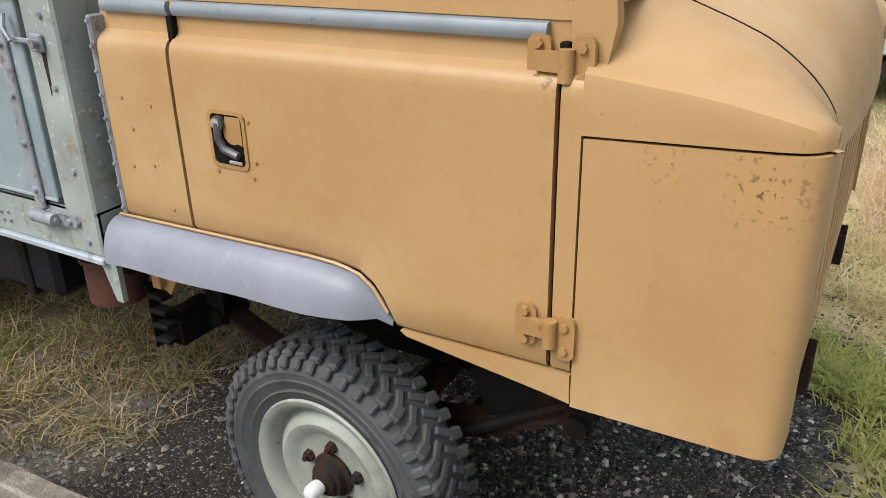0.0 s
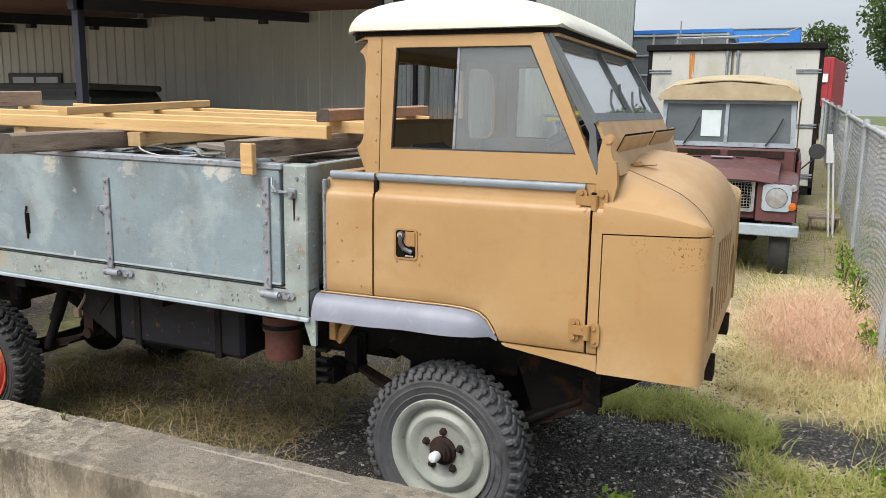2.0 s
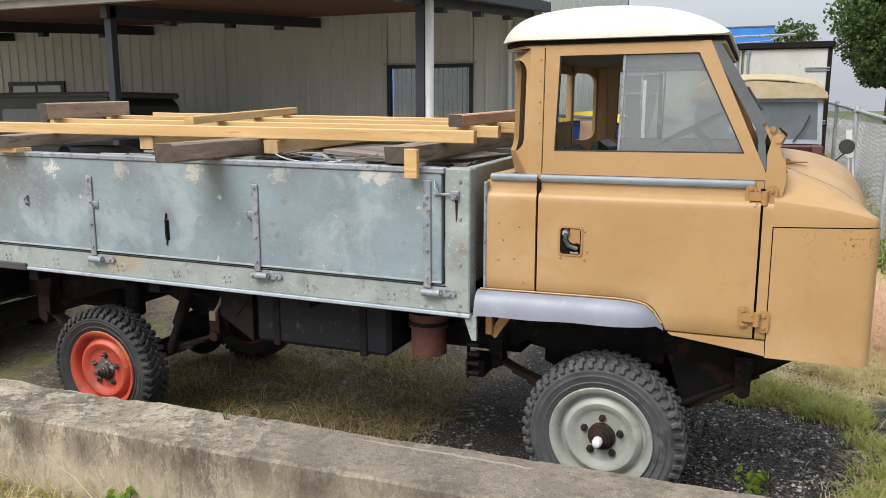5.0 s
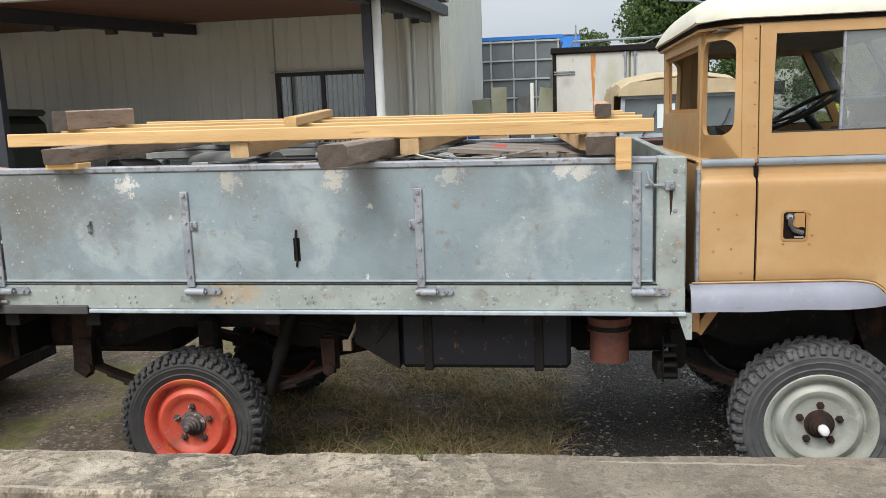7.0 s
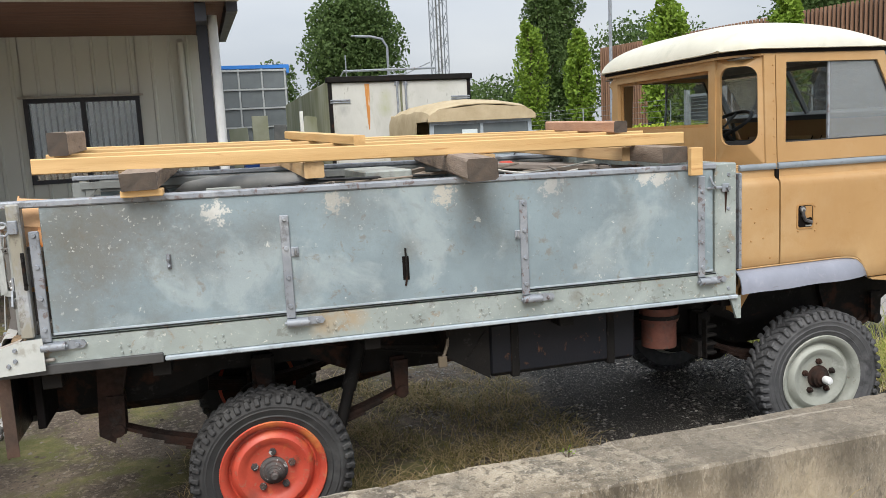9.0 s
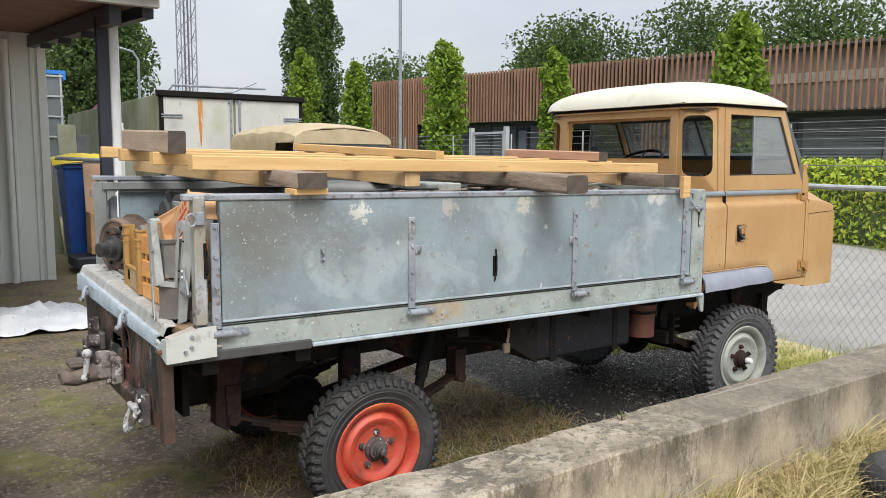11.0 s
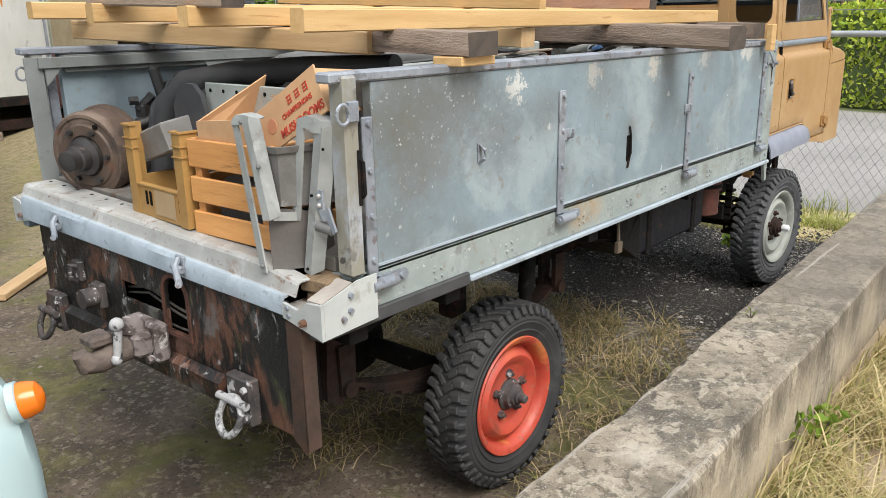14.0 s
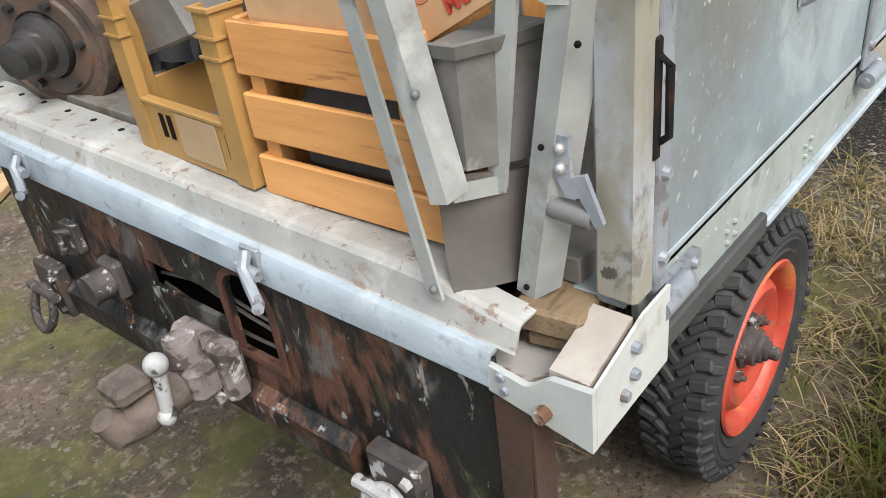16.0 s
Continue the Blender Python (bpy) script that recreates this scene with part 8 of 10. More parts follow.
for x in (2.94, 3.09):
    part("lock_bar", Geo().cyl((x, CY0 - 0.035, 0.78), (x, CY0 - 0.035, CT - 0.10), 0.018, n=10).box(x - 0.04, x + 0.04, CY0 - 0.03, CY0 - 0.01, CT - 0.16, CT - 0.10).box(x - 0.04, x + 0.04, CY0 - 0.03, CY0 - 0.01, 1.2, 1.28), GALV, cbx)
for z in (2.35, 1.60, 0.9):
    for x0, x1 in ((CX0 + 0.02, CX0 + 0.36), (CX1 - 0.36, CX1 - 0.02)):
        part("door_hinge", Geo().box(x0, x1, CY0 - 0.03, CY0 - 0.008, z - 0.012, z + 0.012).box(x0, x1, CY0 - 0.03, CY0 - 0.008, z - 0.045, z - 0.028), GALV, cbx)
g = Geo()
g.tube([(CX0 + 0.3, 9.6, CT + 0.02), (CX0 + 0.35, 9.5, CT + 0.12), (CX1 - 0.5, 9.5, CT + 0.14)], 0.02, 6)
g.tube([(CX0 + 0.4, 9.5, CT), (CX0 + 0.4, 9.5, CT + 0.38)], 0.012, 6)
g.tube([(CX0 + 0.1, 9.8, CT), (CX0 + 1.6, 10.1, CT + 0.10), (CX0 + 2.1, 10.2, CT + 0.30)], 0.012, 6)
part("roof_pipe", g, GALV, cbx)

cbx.location, cbx.scale = cbx.location + Vector((0.02, 0.33, 0.0)), (1.0, 1.0, 1.048)

# maroon off-roader
MAROON = mat("maroon_paint", (0.088, 0.031, 0.031), (0.12, 0.046, 0.044), rough=0.5, s=3, layers=[((0.22, 0.12, 0.11), 5, 0.6, 0.78, 0.4)])
CANVAS = mat("tan_canvas", (0.44, 0.36, 0.235), (0.36, 0.29, 0.18), rough=0.9, s=4, bump=0.4, bs=20)
LX, LY = 3.15, 4.62
lr = thing("off_roader", (LX, LY, 0.02), "maroon off-road car with tan canvas roof and dusty windscreen", "car")


def lbox(x0, x1, y0, y1, z0, z1, b=0.02):
    return Geo().box(LX + x0, LX + x1, LY + y0, LY + y1, z0, z1, b)


part("bumper", lbox(-0.80, 0.82, -0.02, 0.06, 0.49, 0.60, 0.01), LIPWHITE, lr, "pale steel bumper")
for s in (-1, 1):
    rows_ = [[(LX + s * x, LY + 0.12 + 1.13 * k / 6, z + dz_ * k / 6) for x, z, dz_ in ((0.42, 0.62, 0.0), (0.42, 0.985, 0.06), (0.46, 1.008, 0.05), (0.62, 0.998, 0.05), (0.73, 0.985, 0.05), (0.775, 0.965, 0.05), (0.79, 0.93, 0.05), (0.79, 0.62, 0.0))] for k in range(7)]
    g = Geo().sheet(rows_, 0.01)
    g.prism([(LX + s * 0.42, 0.62), (LX + s * 0.79, 0.62), (LX + s * 0.79, 0.93), (LX + s * 0.775, 0.963), (LX + s * 0.73, 0.983), (LX + s * 0.62, 0.996), (LX + s * 0.46, 1.006), (LX + s * 0.42, 0.985)], "y", LY + 0.12, LY + 0.14)
    part("wing", g, MAROON, lr)
    part("wing_mark", Geo().box(LX + s * 0.792, LX + s * 0.796, LY + 0.16, LY + 0.22, 0.72, 0.745).box(LX + s * 0.792, LX + s * 0.796, LY + 0.16, LY + 0.22, 0.76, 0.785), WHITEPAINT, lr)
    g = Geo().lathe([(0.0, 0.0), (0.07, 0.0), (0.09, 0.015), (0.095, 0.03), (0.0, 0.04)], (LX + s * 0.60, LY + 0.125, 0.85), (0, -1, 0), 24)
    hl = part("headlight", g, SILVER, lr, "round headlight")
    part("surround", Geo().ring(rrect(LX + s * 0.60 - 0.13, LX + s * 0.60 + 0.13, 0.72, 0.98, 0.04), [(LX + s * 0.60 + 0.10 * math.cos(-math.pi / 2 + 2 * math.pi * (k + 0.5) / 20), 0.85 + 0.10 * math.sin(-math.pi / 2 + 2 * math.pi * (k + 0.5) / 20)) for k in range(20)], "y", LY + 0.10, LY + 0.125), LIPWHITE, hl)
    part("indicator", Geo().lathe([(0, 0.0), (0.04, 0.0), (0.035, 0.02), (0, 0.025)], (LX + s * 0.745, LY + 0.12, 0.77), (0, -1, 0), 16), mat("amber_lens", (0.55, 0.13, 0.01), rough=0.3, bump=0), lr)
    part("side_lamp", Geo().lathe([(0, 0.0), (0.035, 0.0), (0.03, 0.02), (0, 0.025)], (LX + s * 0.745, LY + 0.12, 0.95), (0, -1, 0), 16), SILVER, lr)
    for wy in (0.42, 2.70):
        w = part("wheel", Geo().lathe([(0.19, -0.08), (0.22, -0.09), (0.33, -0.095), (0.36, -0.07), (0.365, 0), (0.36, 0.07), (0.33, 0.095), (0.22, 0.09), (0.19, 0.08)], (LX + s * 0.66, LY + wy, 0.36), (s, 0, 0), 36, True), RUBBER, lr)
        part("rim", Geo().lathe([(0.20, -0.05), (0.20, 0.06), (0.12, 0.05), (0.0, 0.05)], (LX + s * 0.66, LY + wy, 0.36), (s, 0, 0), 28), RIMGREY, w)
    part("mirror", Geo().lathe([(0, 0), (0.075, 0.0), (0.08, 0.02), (0.05, 0.04), (0, 0.045)], (LX + s * 0.93, LY + 0.75, 1.28), (0, 1, 0), 18).tube([(LX + s * 0.78, LY + 0.8, 1.08), (LX + s * 0.90, LY + 0.78, 1.2), (LX + s * 0.93, LY + 0.78, 1.27)], 0.008, 6), BLACKPLASTIC, lr, "round black mirror on an arm")
    part("body_side", lbox(s * 0.76, s * 0.80, 1.25, 3.6, 0.55, 1.15, 0.015), MAROON, lr)
rows = []
for i in range(13):
    v = i / 12
    row = []
    for j in range(17):
        u = j / 8 - 1
        yf = LY + 0.02 + 0.10 * abs(u) ** 3
        lip = 0.09 * max(0.0, 1 - v * 9) ** 2
        row.append((LX + 0.60 * u, yf + (1.24 - 0.10 * abs(u) ** 3) * v, 1.075 + 0.075 * v ** 0.7 + 0.035 * (1 - abs(u) ** 4) - lip - 0.02 * abs(u) ** 8))
    rows.append(row)
bn = part("bonnet", Geo().sheet(rows, 0.02), MAROON, lr, "maroon bonnet with a sagging front lip")
part("worn_patch", Geo().sheet([[(LX - 0.10 + 0.22 * i / 6, LY + 0.82 + 0.16 * j / 4, 1.188 + 0.004 * math.sin(i) * 0) for j in range(5)] for i in range(7)], 0.003), LIPWHITE, bn, "bare worn patch")
for vx in (-0.24, 0.20):
    part("bonnet_vent", Geo().box(LX + vx - 0.04, LX + vx + 0.04, LY + 0.80, LY + 0.83, 1.178, 1.190), SEAM, bn)
part("nose", lbox(-0.42, 0.42, 0.16, 0.30, 0.62, 1.05, 0.02), MAROON, lr)
part("grille_frame", Geo().ring(rrect(LX - 0.15, LX + 0.15, 0.66, 1.05, 0.03), rrect(LX - 0.13, LX + 0.13, 0.68, 1.03, 0.02), "y", LY + 0.085, LY + 0.11), SILVER, lr, "bright upright grille frame")
for k in range(11):
    part("grille_bar", Geo().box(LX - 0.13, LX + 0.13, LY + 0.092, LY + 0.10, 0.695 + 0.031 * k, 0.702 + 0.031 * k, 0.001), SILVER, lr)
g = Geo().ring(rrect(LX - 0.40, LX + 0.40, 0.70, 1.02, 0.03), rrect(LX - 0.37, LX + 0.37, 0.73, 0.99, 0.02), "y", LY + 0.12, LY + 0.15)
for k in range(26):
    x = LX - 0.36 + k * 0.0288
    g.box(x - 0.002, x + 0.002, LY + 0.135, LY + 0.14, 0.73, 0.99, 0.0005)
for k in range(9):
    z = 0.745 + k * 0.029
    g.box(LX - 0.37, LX + 0.37, LY + 0.14, LY + 0.145, z - 0.002, z + 0.002, 0.0005)
part("grille", g, SILVER, lr, "wire mesh grille")
part("grille_back", lbox(-0.38, 0.38, 0.155, 0.165, 0.72, 1.0, 0.001), SEAM, lr)
part("bulkhead", lbox(-0.74, 0.74, 1.22, 1.34, 0.6, 1.27, 0.02), MAROON, lr)
for x0, x1 in ((-0.62, -0.04), (0.04, 0.62)):
    part("vent_flap", lbox(x0, x1, 1.205, 1.222, 1.17, 1.25, 0.004), RUSTY, lr)
wsf = part("windscreen_frame", Geo().ring([(LX - 0.72, 1.28), (LX + 0.72, 1.28), (LX + 0.70, 1.80), (LX - 0.70, 1.80)], [(LX - 0.67, 1.33), (LX + 0.67, 1.33), (LX + 0.65, 1.75), (LX - 0.65, 1.75)], "y", LY + 1.30, LY + 1.34).box(LX - 0.02, LX + 0.02, LY + 1.295, LY + 1.345, 1.32, 1.76), LIPWHITE, lr)
pn = part("pane", lbox(-0.67, 0.67, 1.315, 1.322, 1.33, 1.75, 0), mat("dusty_screen", (0.10, 0.12, 0.13), (0.14, 0.16, 0.165), rough=0.15, bump=0), wsf)
part("paper_sheet", lbox(-0.27, -0.06, 1.305, 1.313, 1.39, 1.68, 0), mat("pale_paper", (0.62, 0.70, 0.71), rough=0.7, bump=0), wsf, "pale sheet of paper behind the glass")
for wx in (-0.45, 0.42):
    part("wiper", Geo().tube([(LX + wx, LY + 1.28, 1.30), (LX + wx + 0.10, LY + 1.28, 1.45), (LX + wx + 0.16, LY + 1.28, 1.60)], 0.008, 6), BLACKPLASTIC, wsf)
rows = []
for i in range(13):
    v = i / 12
    y = LY + 1.24 + 2.35 * v
    bow = 0.025 * abs(math.sin(v * math.pi * 3))
    drop = 0.09 * (1 - min(1, v * 8)) + 0.05 * max(0, (v - 0.9) * 10)
    prof = [(-0.75, 1.20 if v > 0.25 else 1.80), (-0.745, 1.60 if v > 0.25 else 1.82), (-0.74, 1.87), (-0.71, 1.96), (-0.60, 2.035), (-0.3, 2.085), (0, 2.10), (0.3, 2.085), (0.60, 2.035), (0.71, 1.96), (0.74, 1.87), (0.745, 1.60 if v > 0.25 else 1.82), (0.75, 1.20 if v > 0.25 else 1.80)]
    rows.append([(LX + x, y, z - (bow + drop if z > 1.85 else 0)) for x, z in prof])
part("canvas_roof", Geo().sheet(rows, 0.012), CANVAS, lr, "sagging tan canvas roof")
part("canvas_front", Geo().prism([(LX - 0.74, 1.79), (LX + 0.74, 1.79), (LX + 0.74, 1.85), (LX + 0.68, 1.90), (LX + 0.55, 1.945), (LX, 1.99), (LX - 0.55, 1.945), (LX - 0.68, 1.90), (LX - 0.74, 1.85)], "y", LY + 1.235, LY + 1.25), CANVAS, lr)
part("canvas_back", lbox(-0.71, 0.71, 3.57, 3.59, 0.9, 1.95, 0.01), CANVAS, lr)
part("body_rear", lbox(-0.79, 0.79, 3.55, 3.61, 0.5, 1.2, 0.02), MAROON, lr)
part("chassis", lbox(-0.45, 0.45, 0.1, 3.5, 0.42, 0.56, 0.02), CHASSIS, lr)

lr.location = lr.location + Vector((0.13, 0.0, 0.18))

# ---- far surroundings ----
def island_mat(name, cols, rough=0.8, translucent=0.0):
    """Colours spread over the loose pieces of one mesh."""
    m = bpy.data.materials.new(name)
    m.use_nodes = True
    N, L = m.node_tree.nodes, m.node_tree.links
    p = N["Principled BSDF"]
    p.inputs["Roughness"].default_value = rough
    p.inputs["Specular IOR Level"].default_value = 0.25
    geo, rp = N.new("ShaderNodeNewGeometry"), N.new("ShaderNodeValToRGB")
    el = rp.color_ramp.elements
    while len(el) < len(cols):
        el.new(0.5)
    for k, c in enumerate(cols):
        el[k].position, el[k].color = k / (len(cols) - 1), rgb(c)
    L.new(geo.outputs["Random Per Island"], rp.inputs["Fac"])
    L.new(rp.outputs["Color"], p.inputs["Base Color"])
    if translucent:
        tr, mx = N.new("ShaderNodeBsdfTranslucent"), N.new("ShaderNodeMixShader")
        L.new(rp.outputs["Color"], tr.inputs["Color"])
        mx.inputs[0].default_value = translucent
        L.new(p.outputs[0], mx.inputs[1])
        L.new(tr.outputs[0], mx.inputs[2])
        L.new(mx.outputs[0], N["Material Output"].inputs["Surface"])
    return m


def cloud_mesh(name, verts, faces, material, smooth=False):
    me = bpy.data.meshes.new(name)
    me.from_pydata(verts, [], faces)
    me.materials.append(material)
    if smooth:
        me.shade_smooth()
    return me


def leaf_quads(points, size, rnd, spread=0.35, up=0.0):
    """A small bent leaf (two triangles on a fold) at each point, turned at random."""
    n = len(points)
    pts = np.asarray(points, dtype=float)
    d = rnd.normal(size=(n, 3))
    d[:, 2] += up
    d /= np.linalg.norm(d, axis=1)[:, None]
    e = np.cross(d, rnd.normal(size=(n, 3)))
    e /= np.linalg.norm(e, axis=1)[:, None]
    s = size * (1 + spread * rnd.uniform(-1, 1, size=(n, 1)))
    f = np.cross(d, e)
    V = np.stack([pts - d * s * 0.5, pts + e * s * 0.32 + f * s * 0.1, pts + d * s * 0.5, pts - e * s * 0.32 + f * s * 0.1], axis=1).reshape(-1, 3)
    F = [(4 * k, 4 * k + 1, 4 * k + 2, 4 * k + 3) for k in range(n)]
    return [tuple(v) for v in V], F


LEAF_DARK = island_mat("dark_foliage", [(0.05, 0.085, 0.026), (0.075, 0.125, 0.036), (0.105, 0.16, 0.048), (0.065, 0.105, 0.034)], 0.7, 0.35)
LEAF_FRESH = island_mat("fresh_foliage", [(0.12, 0.20, 0.022), (0.17, 0.27, 0.03), (0.22, 0.32, 0.045), (0.14, 0.23, 0.028)], 0.6, 0.35)
LEAF_HEDGE = island_mat("ivy_foliage", [(0.19, 0.29, 0.024), (0.32, 0.43, 0.042), (0.44, 0.52, 0.06), (0.54, 0.56, 0.09), (0.25, 0.36, 0.03)], 0.55, 0.3)
BARK = mat("bark", (0.11, 0.085, 0.06), (0.07, 0.055, 0.04), rough=0.9, s=6, stretch=(1, 1, 0.2), bump=0.5)


def tree(name, x, y, h, w, seed, leaves, size, material, label, column=False, z0=0.0, trunk=0.12):
    """Tapered trunk, limbs, and a crown of many small leaves in uneven clumps."""
    rnd = np.random.RandomState(seed)
    t = thing(name, (x, y, z0), label, "tree", "trees")
    g = Geo()
    g.tube([(x, y, z0 - 0.1), (x + 0.02 * h * 0.1, y, z0 + h * 0.3), (x - 0.02, y + 0.03, z0 + h * 0.65), (x, y, z0 + h * 0.93)], 0.1, 10, [h * trunk * 0.16, h * trunk * 0.12, h * trunk * 0.07, h * 0.004])
    clumps = []
    nl = 26 if column else 34
    for k in range(nl):
        f = (0.10 if column else 0.28) + (0.86 if column else 0.64) * (k + rnd.uniform(0, 0.8)) / nl
        a = k * 2.4 + rnd.uniform(-0.5, 0.5)
        if column:
            prof = math.sin(math.pi * min(1.0, (1 - f) * 1.15 + 0.06)) ** 0.6 * (0.55 + 0.45 * (1 - f))
        else:
            prof = math.sin(math.pi * (f - 0.2) / 0.86) ** 0.6
        r = w / 2 * prof * rnd.uniform(0.55, 1.0)
        bz = z0 + h * f
        c = (x + r * math.cos(a) * 0.75, y + r * math.sin(a) * 0.75, bz + (0.05 * h if column else 0.02 * h))
        if r > 0.15:
            g.tube([(x, y, bz - 0.10 * h), ((x + c[0]) / 2, (y + c[1]) / 2, bz - 0.02 * h), c], 0.02, 5, [h * 0.008, h * 0.005, h * 0.002])
        clumps.append((c, max(w * 0.10, w / 2 * prof * 0.52 + 0.02 * w)))
    part("trunk", g, BARK, t)
    pts = []
    per = leaves // len(clumps)
    for c, r in clumps:
        d = rnd.normal(size=(per, 3))
        d /= np.linalg.norm(d, axis=1)[:, None]
        rr = r * (0.25 + 0.80 * rnd.uniform(size=(per, 1)) ** 0.5)
        q = np.array(c) + d * rr * np.array([1, 1, 1.5 if column else 0.85])
        pts.append(q)
    v, f = leaf_quads(np.concatenate(pts), size, rnd)
    ob = new("crown", cloud_mesh("crown", v, f, material))
    ob.parent = t
    ob.matrix_parent_inverse = base_of(t).inverted()
    return t


# reception building across the road
SLAT = mat("brown_slats", (0.25, 0.142, 0.09), (0.19, 0.105, 0.066), rough=0.75, s=0.8, bump=0.1, stretch=(1, 1, 0.3), rnd=0.14)
DARKWALL = mat("dark_facade", (0.055, 0.060, 0.066), (0.075, 0.079, 0.084), rough=0.6, s=2)
SHUTTER = mat("grey_shutter", (0.13, 0.137, 0.145), (0.105, 0.11, 0.118), rough=0.55, s=2)
F0, F1 = Vector((17.8, 30.6)), Vector((23.0, 7.3))
fd = (F1 - F0).normalized()
fn = Vector((fd.y, -fd.x))
fn = fn if fn.x < 0 else -fn
recep = thing("reception_building", (21.0, 15.0, 0.0), "low office building clad in upright brown slats", "building", kind="structure")


def fac(u, d, z):
    """u metres along the facade from its far end, d out of it, z up."""
    q = F0 + fd * u + fn * d
    return (q.x, q.y, z)


def fbox(g, u0, u1, d0, d1, z0, z1):
    vs = [fac(u, d, z) for u in (u0, u1) for d in (d0, d1) for z in (z0, z1)]
    return g.add(vs, [(0, 1, 3, 2), (4, 6, 7, 5), (0, 4, 5, 1), (2, 3, 7, 6), (0, 2, 6, 4), (1, 5, 7, 3)])


FL = 40.0
part("wall_lower", fbox(Geo(), 0, FL, -0.9, -0.8, -0.2, 3.5), DARKWALL, recep)
part("wall_upper", fbox(Geo(), 0, 15.4, -0.22, -0.12, 3.35, 5.42), mat("slat_backing", (0.045, 0.032, 0.026)), recep)
part("wall_upper", fbox(Geo(), 15.4, FL, -0.60, -0.5, 3.35, 5.30), mat("grey_brown_render", (0.34, 0.28, 0.235), (0.28, 0.225, 0.19), rough=0.8, s=1), recep)
part("parapet_band", fbox(Geo(), 15.4, FL, -0.49, -0.46, 4.30, 4.62), mat("pale_band", (0.55, 0.50, 0.45)), recep)
part("soffit", fbox(Geo(), 0, FL, -0.9, -0.02, 3.36, 3.42), DARKWALL, recep)
part("roof", fbox(Geo(), 0, FL, -12, -0.15, 5.38, 5.44), DARKWALL, recep)
part("end_wall", fbox(Geo(), -0.1, 0.0, -12, -0.05, -0.2, 5.4), SLAT, recep)
u = 0.06
count = 0
ang = math.atan2(fd.y, fd.x)
full = ((0.0, 3.1), (10.1, 10.7), (14.6, 15.95), (24.7, FL))
protos = {}
while u < FL:
    low = 0.0 if any(a <= u <= b for a, b in full) else 3.36
    key = low
    if key not in protos:
        gg = Geo().box(-0.03, 0.03, -0.05, 0.05, low, 5.5, 0.004)
        protos[key] = gg.mesh("slat", SLAT)
    ob = new("slat", protos[key])
    ob.parent = recep
    x, y, _ = fac(u, 0.0, 0)
    ob.matrix_parent_inverse = base_of(recep).inverted()
    ob.matrix_basis = Matrix.Translation((x, y, 0)) @ Matrix.Rotation(ang, 4, "Z")
    u += 0.165 if u < 15.4 else 0.215
for u0, u1, z0, z1, m_, nm in ((3.3, 6.9, 0.2, 3.3, DARKWALL, "dark_panel"), (7.05, 8.3, 0.2, 3.2, SHUTTER, "shutter"), (8.35, 9.0, 0.5, 3.1, BLUEBLACK, "window"), (9.1, 10.0, 0.2, 3.2, SHUTTER, "shutter"), (16.1, 17.4, 0.4, 3.15, BLUEBLACK, "window"), (17.6, 19.0, 0.4, 3.15, SHUTTER, "shutter"),
                               (19.2, 20.0, 0.4, 3.15, BLUEBLACK, "window"), (20.2, 22.6, 0.4, 3.2, SHUTTER, "shutter"), (22.75, 23.2, 0.4, 3.2, SHUTTER, "shutter"), (23.3, 24.55, 0.4, 3.25, BLUEBLACK, "window"), (11.0, 14.5, 0.1, 3.0, SEAM, "entrance")):
    g = fbox(Geo(), u0, u1, -0.79, -0.74, z0, z1)
    if nm == "shutter":
        g = Geo()
        z = z0
        while z < z1:
            fbox(g, u0, u1, -0.79, -0.735, z, z + 0.085)
            z += 0.10
    w_ = part(nm, g, m_, recep)
    if nm == "window":
        part("pane", fbox(Geo(), u0 + 0.12, u1 - 0.12, -0.735, -0.73, z0 + 0.1, (z0 + z1) / 2 - 0.05), mat("office_glass", (0.16, 0.18, 0.19), rough=0.15, bump=0) if "office_glass" not in bpy.data.materials else bpy.data.materials["office_glass"], w_)
        part("pane", fbox(Geo(), u0 + 0.12, u1 - 0.12, -0.735, -0.73, (z0 + z1) / 2 + 0.05, z1 - 0.1), bpy.data.materials["office_glass"], w_)
sign = part("sign_board", fbox(Geo(), 11.6, 14.4, 0.02, 0.10, 3.36, 3.98), mat("sign_black", (0.03, 0.033, 0.036)), recep, "dark sign with white lettering")
cu = bpy.data.curves.new("lettering", "FONT")
cu.body, cu.size, cu.extrude = "RECEPTIE", 0.40, 0.004
tmp = bpy.data.objects.new("lettering", cu)
scene.collection.objects.link(tmp)
me = bpy.data.meshes.new_from_object(tmp.evaluated_get(bpy.context.evaluated_depsgraph_get()))
bpy.data.objects.remove(tmp)
me.materials.clear()
me.materials.append(WHITEPAINT)
sx, sy, sz = fac(11.85, 0.115, 3.52)
ob = new("lettering", me)
ob.parent = sign
ob.matrix_parent_inverse = base_of(sign).inverted()
ob.matrix_basis = Matrix.Translation((sx, sy, sz)) @ Matrix.Rotation(ang, 4, "Z") @ Matrix.Rotation(radians(90), 4, "X")
part("drainpipe", Geo().tube([fac(22.68, -0.68, 0.2), fac(22.68, -0.68, 3.3)], 0.06, 8), SHUTTER, recep)

